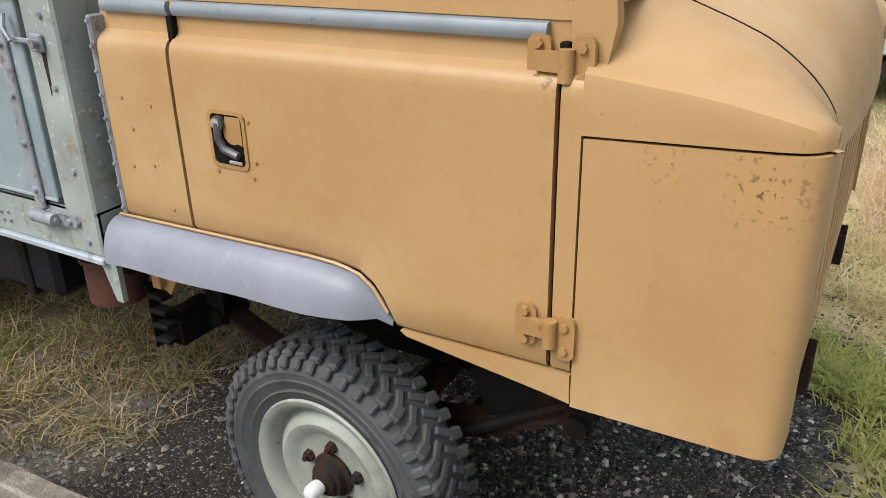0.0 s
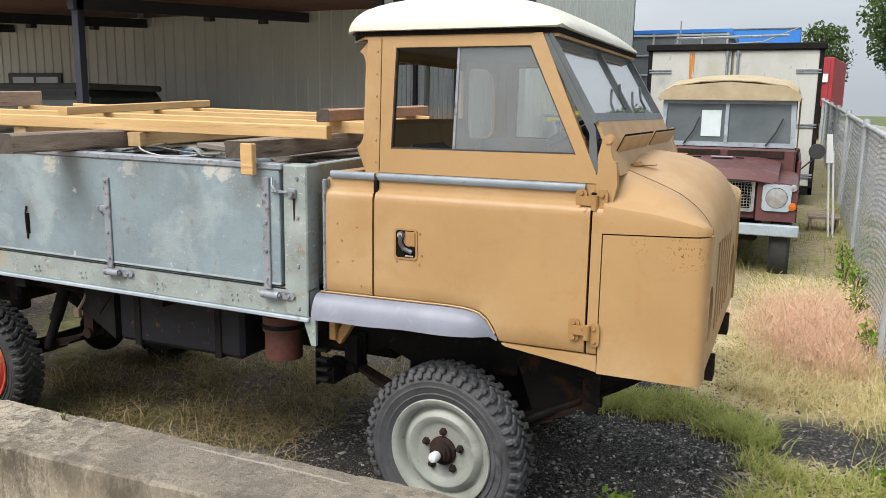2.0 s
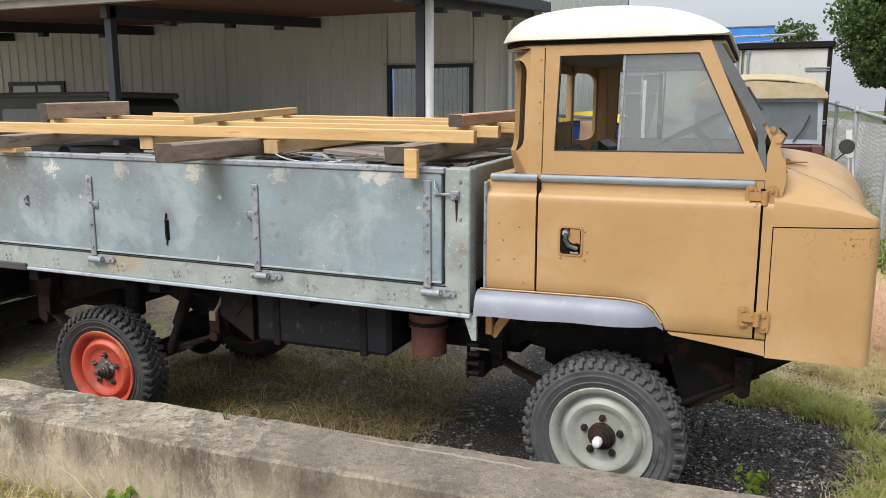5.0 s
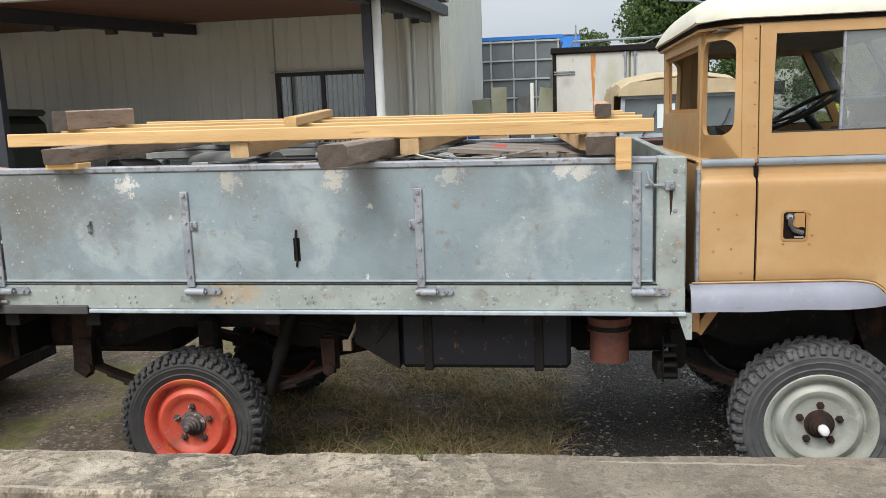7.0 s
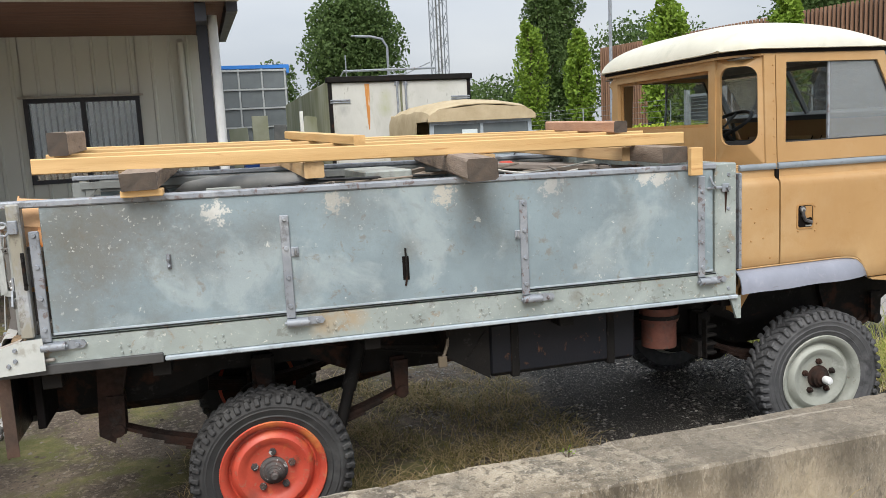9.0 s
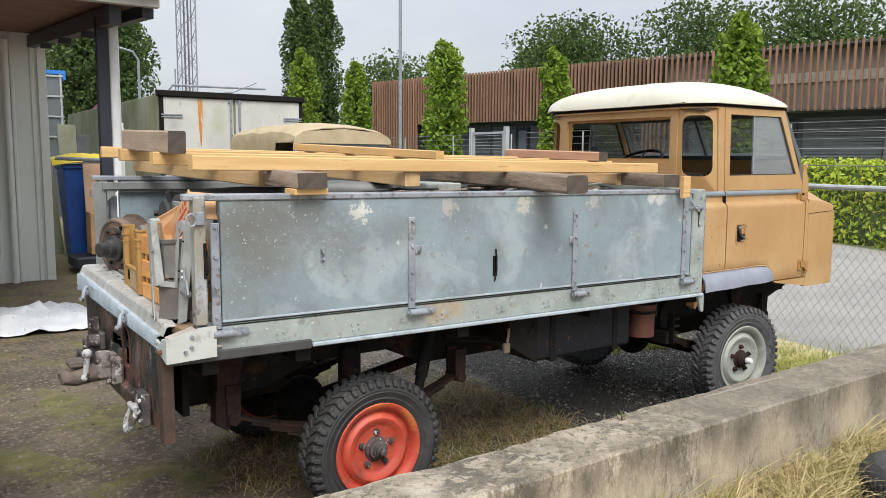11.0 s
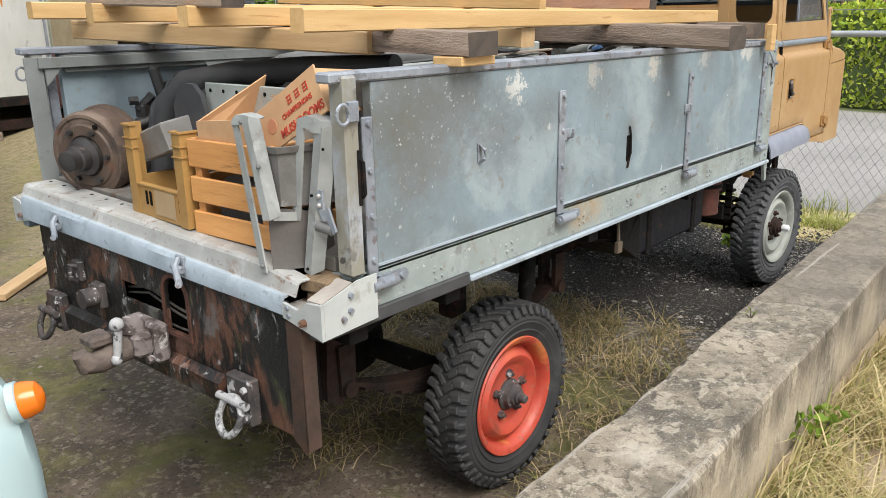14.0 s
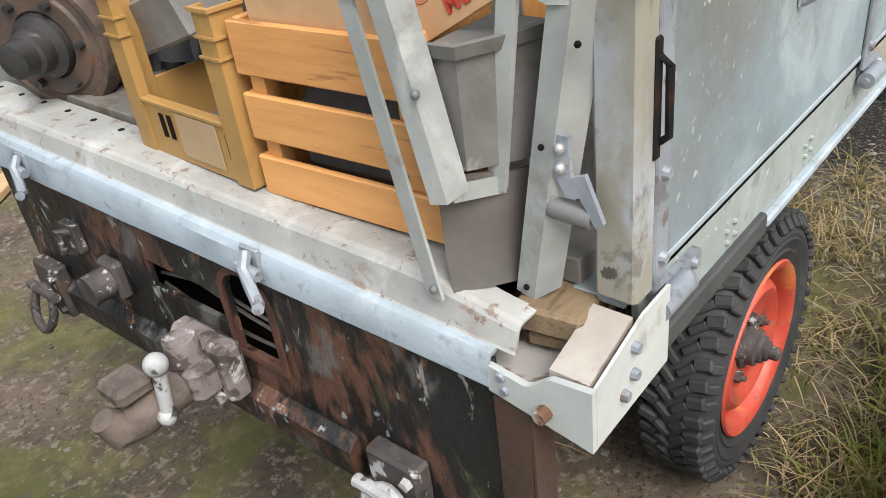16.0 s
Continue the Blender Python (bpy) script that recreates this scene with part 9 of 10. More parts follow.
# clipped ivy hedge beyond the road
rs = np.random.RandomState(5)
for y0, y1 in ((-16.0, 13.3), (15.0, 30.0)):
    hedge = thing("hedge", (12.9, (y0 + y1) / 2, 0.0), "clipped yellow-green ivy hedge along the road", "hedge", "hedges")
    g = Geo()
    ys = np.linspace(y0, y1, 60)
    rows = []
    for yy in ys:
        o = 0.05 * noise.noise((yy * 0.9, 0, 1))
        rows.append([(12.72 + o, yy, -0.05), (12.62 + o, yy, 0.5), (12.64 + o, yy, 1.3), (12.72, yy, 1.62 + o), (13.0, yy, 1.70 + o), (13.5, yy, 1.68), (13.7, yy, 1.2), (13.7, yy, -0.05)])
    g.sheet(rows)
    # dark body behind the leaves; the hedge's inner shade is in its colour
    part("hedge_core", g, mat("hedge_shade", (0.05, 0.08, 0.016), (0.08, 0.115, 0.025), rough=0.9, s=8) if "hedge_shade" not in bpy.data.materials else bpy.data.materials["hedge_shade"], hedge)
    n_ = int((y1 - y0) * 900)
    yy = rs.uniform(y0, y1, n_)
    side = rs.uniform(size=n_) < 0.68
    zz = np.where(side, rs.uniform(0.12, 1.72, n_) ** 0.95, 1.70 + rs.normal(0, 0.05, n_))
    wob = np.array([0.07 * noise.noise((a * 0.8, b * 1.3, 2)) + 0.04 * noise.noise((a * 3, b * 3, 4)) for a, b in zip(yy, zz)])
    xx = np.where(side, 12.60 + wob + rs.normal(0, 0.03, n_) + np.where(zz > 1.55, 0.08, 0), 12.66 + rs.uniform(0, 0.9, n_))
    zz = zz + np.where(side, 0, wob)
    v, f = leaf_quads(np.stack([xx, yy, zz], 1), 0.105, rs)
    ob = new("leaves", cloud_mesh("leaves", v, f, LEAF_HEDGE))
    ob.parent = hedge
    ob.matrix_parent_inverse = base_of(hedge).inverted()
    tagged(ob, kind="stuff")

for k, (y, h, w) in enumerate(((32.5, 6.8, 2.3), (27.0, 5.8, 1.7), (20.3, 5.8, 2.4), (14.4, 4.95, 1.5), (8.0, 4.95, 1.9))):
    tree("hornbeam", 15.0, y, h, w, 20 + k, 5200, 0.17, LEAF_FRESH, "narrow upright young hornbeam with fresh green leaves", True)
for k, (x, y, h, w, n, lf) in enumerate(((12.8, 69.0, 14.7, 8.7, 15000, 0.44), (27.5, 60.0, 15.0, 5.0, 7000, 0.36), (30.5, 62.0, 16.5, 5.0, 7000, 0.36), (27.0, 64.0, 5.4, 12.0, 6000, 0.4), (44.0, 44.0, 12.5, 11.0, 8000, 0.4), (50.0, 36.0, 13.5, 12.0, 8000, 0.4), (58.0, 30.0, 14.0, 13.0, 7000, 0.45),
                                          (66.0, 20.0, 15.0, 14.0, 7000, 0.45), (22.0, 75.0, 5.8, 12.0, 6000, 0.4), (48.0, 50.0, 12.0, 9.0, 6000, 0.4), (62.0, 8.0, 15.0, 13.0, 6000, 0.45), (40.0, 64.0, 11.0, 12.0, 6000, 0.45), (5.4, 64.0, 8.7, 3.6, 2500, 0.3), (16.8, 64.0, 6.8, 3.0, 2000, 0.3))):
    tree("broadleaf_tree", x, y, h, w, 60 + k, int(n * 1.7), lf * 0.82, LEAF_DARK, "dark green broadleaf tree beyond the yard", w < 5.5 and h > 12)

# lamp posts and lattice mast
def lamp_post(x, y, h, arm, r):
    t = thing("street_lamp", (x, y, 0), "tall grey street lamp with a curved arm", "street lamp", "street lamps")
    part("pole", Geo().tube([(x, y, 0), (x, y, h - 0.8), (x + arm * 0.15, y, h - 0.2), (x + arm * 0.5, y, h), (x + arm, y, h + 0.05)] if arm else [(x, y, 0), (x, y, h)], r, 8), GALV, t)
    if arm:
        part("lamp_head", Geo().box(x + arm - 0.35, x + arm + 0.25, y - 0.1, y + 0.1, h, h + 0.12, 0.04), GALV, t)


lamp_post(13.8, 59.0, 9.8, -2.5, 0.10)
lamp_post(11.4, 17.6, 9.0, 0.0, 0.05)
mast = thing("lattice_mast", (30.0, 100.0, 0.0), "pale steel lattice mast rising above the trees", "mast")
g = Geo()
mw, mh = 0.95, 44.0
for sx_ in (-1, 1):
    for sy_ in (-1, 1):
        part("mast_leg", Geo().cyl((30 + sx_ * mw, 100 + sy_ * mw, 0), (30 + sx_ * mw, 100 + sy_ * mw, mh), 0.09, n=6), GALV, mast)
z = 0.0
k = 0
while z < mh:
    g = Geo()
    for sy_ in (-1, 1):
        s_ = 1 if k % 2 else -1
        g.cyl((30 - s_ * mw, 100 + sy_ * mw, z), (30 + s_ * mw, 100 + sy_ * mw, z + 1.4), 0.05, n=5)
        g.cyl((30 + sy_ * mw, 100 - s_ * mw, z), (30 + sy_ * mw, 100 + s_ * mw, z + 1.4), 0.05, n=5)
    part("brace", g, GALV, mast)
    z += 1.4
    k += 1
part("cable_ladder", Geo().box(29.7, 29.82, 99.8, 100.2, 0, mh).box(30.18, 30.30, 99.8, 100.2, 0, mh), DARKMETAL, mast)

# blue hall with a glazed front, and boxes by the far fence
BLUE = mat("blue_cladding", (0.03, 0.20, 0.62), (0.025, 0.17, 0.54), rough=0.5, s=1)
hall = thing("glazed_hall", (0.6, 20.0, 0.0), "grey glazed cabin front with a thin blue edge", "building", kind="structure")
part("hall_body", Geo().box(-0.62, 2.12, 20.06, 22.5, -0.4, 3.72), SHUTTER, hall)
part("parapet", Geo().box(-0.70, 2.2, 19.97, 20.05, 3.72, 3.82), BLUE, hall)
part("edge_trim", Geo().box(2.12, 2.2, 19.97, 22.5, 3.58, 3.72), BLUE, hall)
PALEBAR = mat("pale_grey_bar", (0.42, 0.44, 0.45), (0.36, 0.38, 0.39), rough=0.5, bump=0)
for k in range(2, 6):
    for z0, z1 in ((3.16, 3.64), (2.62, 3.08), (2.08, 2.54), (1.5, 2.0)):
        part("pane", Geo().box(-1.86 + 0.66 * k, -1.26 + 0.66 * k, 20.0, 20.05, z0, z1), bpy.data.materials["office_glass"], hall)
    part("mullion", Geo().box(-1.26 + 0.66 * k, -1.21 + 0.66 * k, 19.96, 20.0, 1.4, 3.72), PALEBAR, hall)
for z in (3.64, 3.10, 2.56, 2.02):
    part("transom", Geo().box(-0.62, 2.12, 19.95, 19.99, z, z + 0.05), PALEBAR, hall)
hall.location = hall.location + Vector((0, 0, 0.27))
bhall = thing("blue_hall", (-3.0, 45.0, 0.0), "long industrial hall with bright blue cladding", "building", kind="structure")
part("wall", Geo().box(-30.0, 3.77, 45.0, 60.0, -0.2, 6.40), BLUE, bhall)
part("roof_edge", Geo().box(-30.0, 3.79, 44.96, 60.0, 6.40, 6.46), DARKMETAL, bhall)
REDC = mat("red_container", (0.36, 0.03, 0.04), (0.30, 0.025, 0.035), rough=0.5, s=2)
rc = thing("red_trailer", (3.95, 28.0, 0.0), "red box trailer parked by the far fence", "trailer")
part("shell", Geo().box(4.35, 5.25, 25.0, 28.6, 1.40, 2.93, 0.02), REDC, rc)
part("chassis", Geo().box(4.4, 5.2, 25.1, 28.5, 0.85, 1.39), CHASSIS, rc)
for wx in (4.45, 5.1):
    for wy in (26.0, 27.3):
        part("wheel", Geo().cyl((wx - 0.13, wy, 0.45), (wx + 0.13, wy, 0.45), 0.45, n=20), RUBBER, rc)
for k in range(4):
    part("rib", Geo().box(4.38 + 0.22 * k, 4.47 + 0.22 * k, 24.97, 25.0, 1.50, 2.85, 0.005), REDC, rc)
part("mark", Geo().box(4.62, 5.10, 24.94, 24.955, 2.15, 2.42), WHITEPAINT, rc, "white bars of painted marking")
rc.location, rc.rotation_euler = Vector((4.06, 28.15, 0.68)), (0, 0, radians(-8))
off = thing("far_office", (20.0, 62.0, 0.0), "pale grey far office block with dark windows", "building", kind="structure")
part("office_wall", Geo().box(16.5, 26.0, 66.0, 76.0, -0.2, 4.8), CLADDING, off)
for k in range(5):
    part("window", Geo().box(17.2 + 1.6 * k, 18.2 + 1.6 * k, 65.95, 66.0, 2.8, 3.9), BLUEBLACK, off)

# ---- fence along the yard's edge ----
FX = 4.66


def rise(y):
    """The yard's edge climbs away from the wall."""
    return 0.030 * max(y, 0.0)


fence = thing("chainlink_fence", (FX, 0.0, 0.0), "galvanised chain-link fence with barbed wire", "fence", kind="structure")
TUBE = mat("weathered_zinc_tube", (0.40, 0.425, 0.44), (0.32, 0.34, 0.355), rough=0.5, metal=0.15, s=6, bump=0.1, stretch=(1, 1, 0.4), layers=[((0.22, 0.22, 0.21), 9, 0.62, 0.75, 0.5), ((0.55, 0.57, 0.58), 5, 0.57, 0.72, 0.5)])
ZN = mat("zinc_wire", (0.22, 0.235, 0.24), (0.17, 0.18, 0.185), rough=0.5, metal=0.5, s=8)
py = -7.88
while py < 32:
    base = 0.44 if abs(py + 1.04) < 0.1 else rise(py) - 0.2
    fx = FX
    top = 2.15 if py < 2 else 1.62 + rise(py)
    ps = part("post", Geo().cyl((fx, py, base), (fx, py, top - 0.05), 0.034, n=14).cyl((fx, py, top - 0.05), (fx, py, top), 0.040, 0.036, 14), TUBE, fence)
    part("clamp", Geo().lathe([(0.038, -0.018), (0.047, -0.018), (0.047, 0.018), (0.038, 0.018)], (fx, py, 1.55 + rise(py)), (0, 0, 1), 14, True), TUBE, ps)
    py += 3.42
part("top_rail", Geo().tube([(FX, -8.3 + 0.5 * k, 1.555 + rise(-8.3 + 0.5 * k)) for k in range(81)], 0.024, 10), TUBE, fence)
for z in (1.74, 1.88, 2.02):
    part("barbed_wire", Geo().tube([(FX, -8.3, z), (FX, -1.04, z - 0.01), (FX, 0.5, z)], 0.0035, 4), ZN, fence)
vs, fs = [], []
sp, hz = 0.075, 1.50
k = -8.3
while k < 22.0:
    for s_ in (-1, 1):
        y0, y1 = k, k + s_ * hz * 0.72
        for (y, z) in ((y0, 0.05), (y1, 0.05 + hz)):
            o, z = 0.003 * s_, z + rise(y)
            vs += [(FX + o - 0.0013, y, z), (FX + o + 0.0013, y, z), (FX + o, y + 0.0028, z)]
        b_ = len(vs) - 6
        fs += [(b_, b_ + 1, b_ + 4, b_ + 3), (b_ + 1, b_ + 2, b_ + 5, b_ + 4), (b_ + 2, b_, b_ + 3, b_ + 5)]
    k += sp if k < 9 else 0.15
ob = new("wire_mesh", cloud_mesh("wire_mesh", vs, fs, ZN))
ob.parent = fence
ob.matrix_parent_inverse = base_of(fence).inverted()
tagged(ob, kind="stuff")
# far mesh fence and gate on the hedge line
ff = thing("road_fence", (12.35, 10.0, 0.0), "wire fence with a mesh gate beside the hedge", "fence", kind="structure")
for y in [-15 + 2.9 * k for k in range(17)]:
    part("post", Geo().cyl((12.95, y, 0), (12.95, y, 2.5), 0.02, n=8), TUBE, ff)
for z in (1.85, 2.02, 2.2, 2.38, 2.52):
    part("wire", Geo().tube([(12.95, -16, z), (12.95, 13.4, z)], 0.006, 4).tube([(12.95, 15.0, z), (12.95, 32, z)], 0.006, 4), ZN, ff)
gt = part("gate", Geo().ring([(13.5, 0.2), (14.95, 0.2), (14.95, 2.55), (13.5, 2.55)], [(13.56, 0.26), (14.89, 0.26), (14.89, 2.49), (13.56, 2.49)], "x", 12.26, 12.32), TUBE, ff, "grey mesh gate")
for k in range(24):
    part("gate_bar", Geo().box(12.285, 12.295, 13.56, 14.89, 0.3 + 0.093 * k, 0.312 + 0.093 * k, 0.001), TUBE, gt)
for y in (13.42, 15.03):
    part("gate_post", Geo().box(12.23, 12.35, y - 0.06, y + 0.06, 0, 2.68), TUBE, ff)

# white boards and poles leaning on the far fence
lb = solo("leaning_board", Geo().add([(4.36, 7.00, 1.26), (4.44, 7.00, 1.26), (4.44, 7.03, 1.26), (4.36, 7.03, 1.26), (4.335, 7.00, 1.60), (4.40, 7.00, 1.60), (4.40, 7.03, 1.60), (4.335, 7.03, 1.60)], [(3, 2, 1, 0), (4, 5, 6, 7), (0, 1, 5, 4), (1, 2, 6, 5), (2, 3, 7, 6), (3, 0, 4, 7)]), WHITEPAINT, "white board on two poles leaning on the fence", "board")
for x in (4.375, 4.425):
    part("pole", Geo().cyl((x + 0.08, 6.95, ground_z(x, 6.95) - 0.02), (x, 7.042, 1.40), 0.012, n=8), WHITEPAINT, lb)
step = thing("wooden_step", (4.40, 7.4, ground_z(4.4, 7.4)), "grey weathered wooden step by the fence", "step")
for k in range(3):
    part("board", Geo().box(4.22, 4.58, 7.2 + 0.14 * k, 7.32 + 0.14 * k, 0.16 + ground_z(4.4, 7.4), 0.19 + ground_z(4.4, 7.4), 0.004), OLDWOOD, step)
for x in (4.24, 4.54):
    part("leg", Geo().box(x, x + 0.03, 7.22, 7.58, ground_z(4.4, 7.4) - 0.05, ground_z(4.4, 7.4) + 0.16, 0.003), OLDWOOD, step)

# ---- small things in the yard ----
spare = thing("car_wheel", (2.44, -2.15, 0.05), "black tyre on a silver wheel lying flat by the wall", "wheel")
so = (2.44, -2.15, 0.135)
R_ = 0.355
part("tyre", Geo().lathe([(0.205, -0.07), (0.23, -0.085), (0.30, -0.095), (R_ - 0.02, -0.075), (R_ - 0.004, -0.05), (R_, 0.0), (R_ - 0.004, 0.05), (R_ - 0.02, 0.075), (0.30, 0.095), (0.23, 0.085), (0.205, 0.07)], so, (0.02, -0.03, 1), 64, True), RUBBER, spare)
tr = Geo()
for k in range(60):
    a = 2 * math.pi * k / 60
    for s_ in (-1, 1):
        tr.m = Matrix.Translation(so) @ Matrix.Rotation(a + (0.05 if s_ > 0 else 0), 4, "Z") @ Matrix.Translation((R_ - 0.002, 0, s_ * 0.03)) @ Matrix.Rotation(radians(s_ * 25), 4, "X")
        tr.box(-0.006, 0.007, -0.011, 0.011, -0.026, 0.026, 0.003)
part("tread", tr, RUBBER, spare, kind="stuff")
part("rim", Geo().lathe([(0.225, 0.078), (0.228, 0.086), (0.215, 0.088), (0.20, 0.075), (0.19, 0.04), (0.17, 0.045), (0.14, 0.055), (0.11, 0.05), (0.09, 0.03), (0.0, 0.03), (0.0, 0.02), (0.19, 0.0), (0.2, -0.06)], so, (0.02, -0.03, 1), 48), mat("silver_wheel", (0.40, 0.41, 0.42), (0.32, 0.33, 0.34), rough=0.4, metal=0.4, s=8), spare, "silver-grey steel rim")
for k in range(10):
    a = 2 * math.pi * k / 10
    part("vent_hole", Geo().cyl((so[0] + 0.155 * math.cos(a), so[1] + 0.155 * math.sin(a), so[2] + 0.048), (so[0] + 0.155 * math.cos(a), so[1] + 0.155 * math.sin(a), so[2] + 0.053), 0.018, n=12), SEAM, spare)

# pale blue car whose front corner stands behind the truck
PALE = mat("pale_blue_paint", (0.40, 0.52, 0.53), (0.36, 0.48, 0.49), rough=0.35, s=2, bump=0.02, coat=0.3)
car = thing("pale_blue_car", (-2.6, 0.1, 0.05), "pale blue old car with an amber front lamp", "car")
rows = []
for i in range(15):
    t_ = i / 14
    x = -1.59 - 2.6 * t_ if i > 4 else -1.59 - [0, 0.01, 0.04, 0.11, 0.18][i]
    ins = [0.085, 0.05, 0.02, 0.005, 0.0][i] if i < 5 else 0.0
    top = 1.09 - ([0.11, 0.06, 0.025, 0.005, 0.0][i] if i < 5 else -0.02 * t_)
    row = []
    for (y, z) in ((-0.70, 0.50), (-0.72, 0.70), (-0.715, 0.88), (-0.69, 0.97), (-0.64, 1.03), (-0.55, 1.055), (-0.3, 1.06), (0.1, 1.065), (0.5, 1.06), (0.75, 1.055), (0.84, 1.03), (0.89, 0.97), (0.915, 0.88), (0.92, 0.70), (0.90, 0.50)):
        c = 0.10
        row.append((x, c + (y - c) * (1 - ins / 0.8), 0.5 + (z - 0.5) * (top - 0.5) / 0.555))
    rows.append(row)
part("body_shell", Geo().sheet(rows, 0.01), PALE, car)
part("nose_panel", Geo().prism([(-0.56, 0.50), (0.76, 0.50), (0.78, 0.85), (0.70, 0.94), (-0.50, 0.94), (-0.58, 0.85)], "x", -1.60, -1.63), PALE, car)
lamp = part("indicator_lamp", Geo().lathe([(0, 0.0), (0.038, 0.0), (0.039, 0.018), (0.032, 0.042), (0.015, 0.052), (0, 0.054)], (-1.625, -0.665, 1.02), (0.8, -0.45, 0.15), 20), mat("amber_glass", (0.75, 0.17, 0.01), rough=0.2, bump=0), car, "amber indicator lamp")
part("lamp_rim", Geo().lathe([(0.038, -0.01), (0.043, -0.01), (0.043, 0.006), (0.039, 0.008)], (-1.625, -0.665, 1.02), (0.8, -0.45, 0.15), 20, True), PALE, lamp)
part("bumper", Geo().tube([(-1.95, -0.72, 0.52), (-1.75, -0.69, 0.52), (-1.66, -0.56, 0.52), (-1.65, 0.76, 0.52), (-1.75, 0.90, 0.52)], 0.05, 10), WHITEPAINT, car)
part("underbody", Geo().box(-4.2, -1.7, -0.6, 0.8, 0.28, 0.55), CHASSIS, car)
for wx in (-2.3, -3.9):
    for wy in (-0.66, 0.86):
        part("wheel", Geo().cyl((wx, wy - 0.06, 0.33), (wx, wy + 0.06, 0.33), 0.29, n=28), RUBBER, car)

# under and beside the canopy
bin_ = thing("wheelie_bin", (0.75, 9.75, 0.0), "blue wheeled bin with a yellow sheet over it", "bin")
BLUEBIN = mat("blue_bin_plastic", (0.018, 0.085, 0.36), (0.014, 0.065, 0.29), rough=0.45, s=4)
part("bin_body", Geo().add([(0.42, 9.55, 0.2), (0.98, 9.55, 0.2), (0.98, 10.0, 0.2), (0.42, 10.0, 0.2), (0.34, 9.45, 1.62), (1.06, 9.45, 1.62), (1.06, 10.1, 1.62), (0.34, 10.1, 1.62)], [(0, 1, 2, 3), (4, 7, 6, 5), (0, 4, 5, 1), (1, 5, 6, 2), (2, 6, 7, 3), (3, 7, 4, 0)]), BLUEBIN, bin_)
part("bin_rim", Geo().box(0.31, 1.09, 9.42, 10.13, 1.58, 1.66, 0.02), BLUEBIN, bin_)
for wx in (0.5, 0.9):
    part("castor", Geo().cyl((wx - 0.03, 9.6, 0.12), (wx + 0.03, 9.6, 0.12), 0.10, n=16), BLACKPLASTIC, bin_)
rows = [[(0.18 + 1.02 * i / 10, 9.36 + 0.80 * j / 8, 1.73 + 0.07 * math.sin(math.pi * i / 10) + 0.05 * noise.noise((i * 0.7, j * 0.7, 2)) - (0.10 if j == 0 else 0)) for j in range(9)] for i in range(11)]
solo("yellow_tarp", Geo().sheet(rows, 0.01), mat("yellow_plastic", (0.70, 0.55, 0.03), (0.62, 0.46, 0.02), rough=0.45), "crumpled yellow plastic sheet on the bin", "plastic sheet")
solo("carton", Geo().box(0.60, 1.10, 8.95, 9.30, 0.30, 0.93, 0.006), CARD, "closed brown carton on a dark tray", "cardboard box", "cartons")
g = Geo()
g.m = Matrix.Translation((0.84, 9.1, 0.935)) @ Matrix.Rotation(radians(-8), 4, "X")
g.box(-0.27, 0.22, -0.012, 0.012, 0, 0.74, 0.003)
solo("carton", g, mat("pinkish_card", (0.52, 0.34, 0.23), (0.46, 0.30, 0.20), rough=0.85), "flat pinkish cardboard sheet standing on the carton", "cardboard box", "cartons")
solo("dark_tray", Geo().box(0.35, 1.35, 8.8, 9.5, 0.10, 0.28, 0.03), BLUEBLACK, "dark flat tray under the cartons", "tray")
for k, (x0, x1, y, h, m_) in enumerate(((0.34, 0.70, 12.0, 2.15, MOSSY), (0.62, 0.92, 11.4, 2.35, mat("mossy_white_panel", (0.36, 0.36, 0.27), (0.26, 0.27, 0.18), rough=0.8, s=2)), (0.95, 1.20, 12.4, 2.2, DARKMETAL), (1.25, 1.65, 11.0, 2.3, MOSSY))):
    g = Geo()
    g.m = Matrix.Translation(((x0 + x1) / 2, y, 0)) @ Matrix.Rotation(radians(-6), 4, "X") @ Matrix.Rotation(radians(4 * (k - 1)), 4, "Y")
    g.box(x0 - (x0 + x1) / 2, x1 - (x0 + x1) / 2, -0.03, 0.03, 0, h, 0.005)
    solo("old_door", g, m_, "mossy old door panel leaning by the box body", "panel", "old doors")
solo("panel_edge", Geo().box(1.40, 1.46, 10.4, 10.48, 0, 2.35), WHITEPAINT, "white upright board end", "board")
solo("rail_scrap", Geo().tube([(0.2, 9.2, 1.75), (0.8, 8.9, 1.72), (1.25, 8.7, 1.80)], 0.03, 8), GALV, "grey pipe resting across the bins", "pipe")
rows = [[(-1.15 + 1.05 * i / 14 + 0.05 * noise.noise((i, j, 0)), 4.7 + 1.6 * j / 14, 0.03 + 0.13 * abs(noise.noise((i * 0.45, j * 0.45, 7))) * math.sin(math.pi * i / 14) ** 0.5 + 0.05 * math.sin(math.pi * j / 14)) for j in range(15)] for i in range(15)]
solo("plastic_film", Geo().sheet(rows, 0.004), mat("white_film", (0.72, 0.74, 0.76), (0.6, 0.62, 0.65), rough=0.3, s=5), "crumpled white plastic film on the ground", "plastic sheet")
beam("ground_plank", (-0.42, 2.95, 0.09), (0.45, 3.75, 0.09), 0.11, 0.04, PINE_PALE, "pale pine plank lying on the ground", "ground timber")
sc = thing("scrap_rack", (-0.5, 2.6, 0.05), "dark steel rods and frames piled beyond the truck", "scrap")
for k in range(7):
    z = 0.15 + 0.10 * k
    part("rod", Geo().tube([(-0.30 + 0.07 * (k % 3), 2.3 + 0.04 * k, z), (0.6, 2.5 + 0.05 * k, z + 0.06 * math.sin(k))], 0.016, 6), CHASSIS, sc)
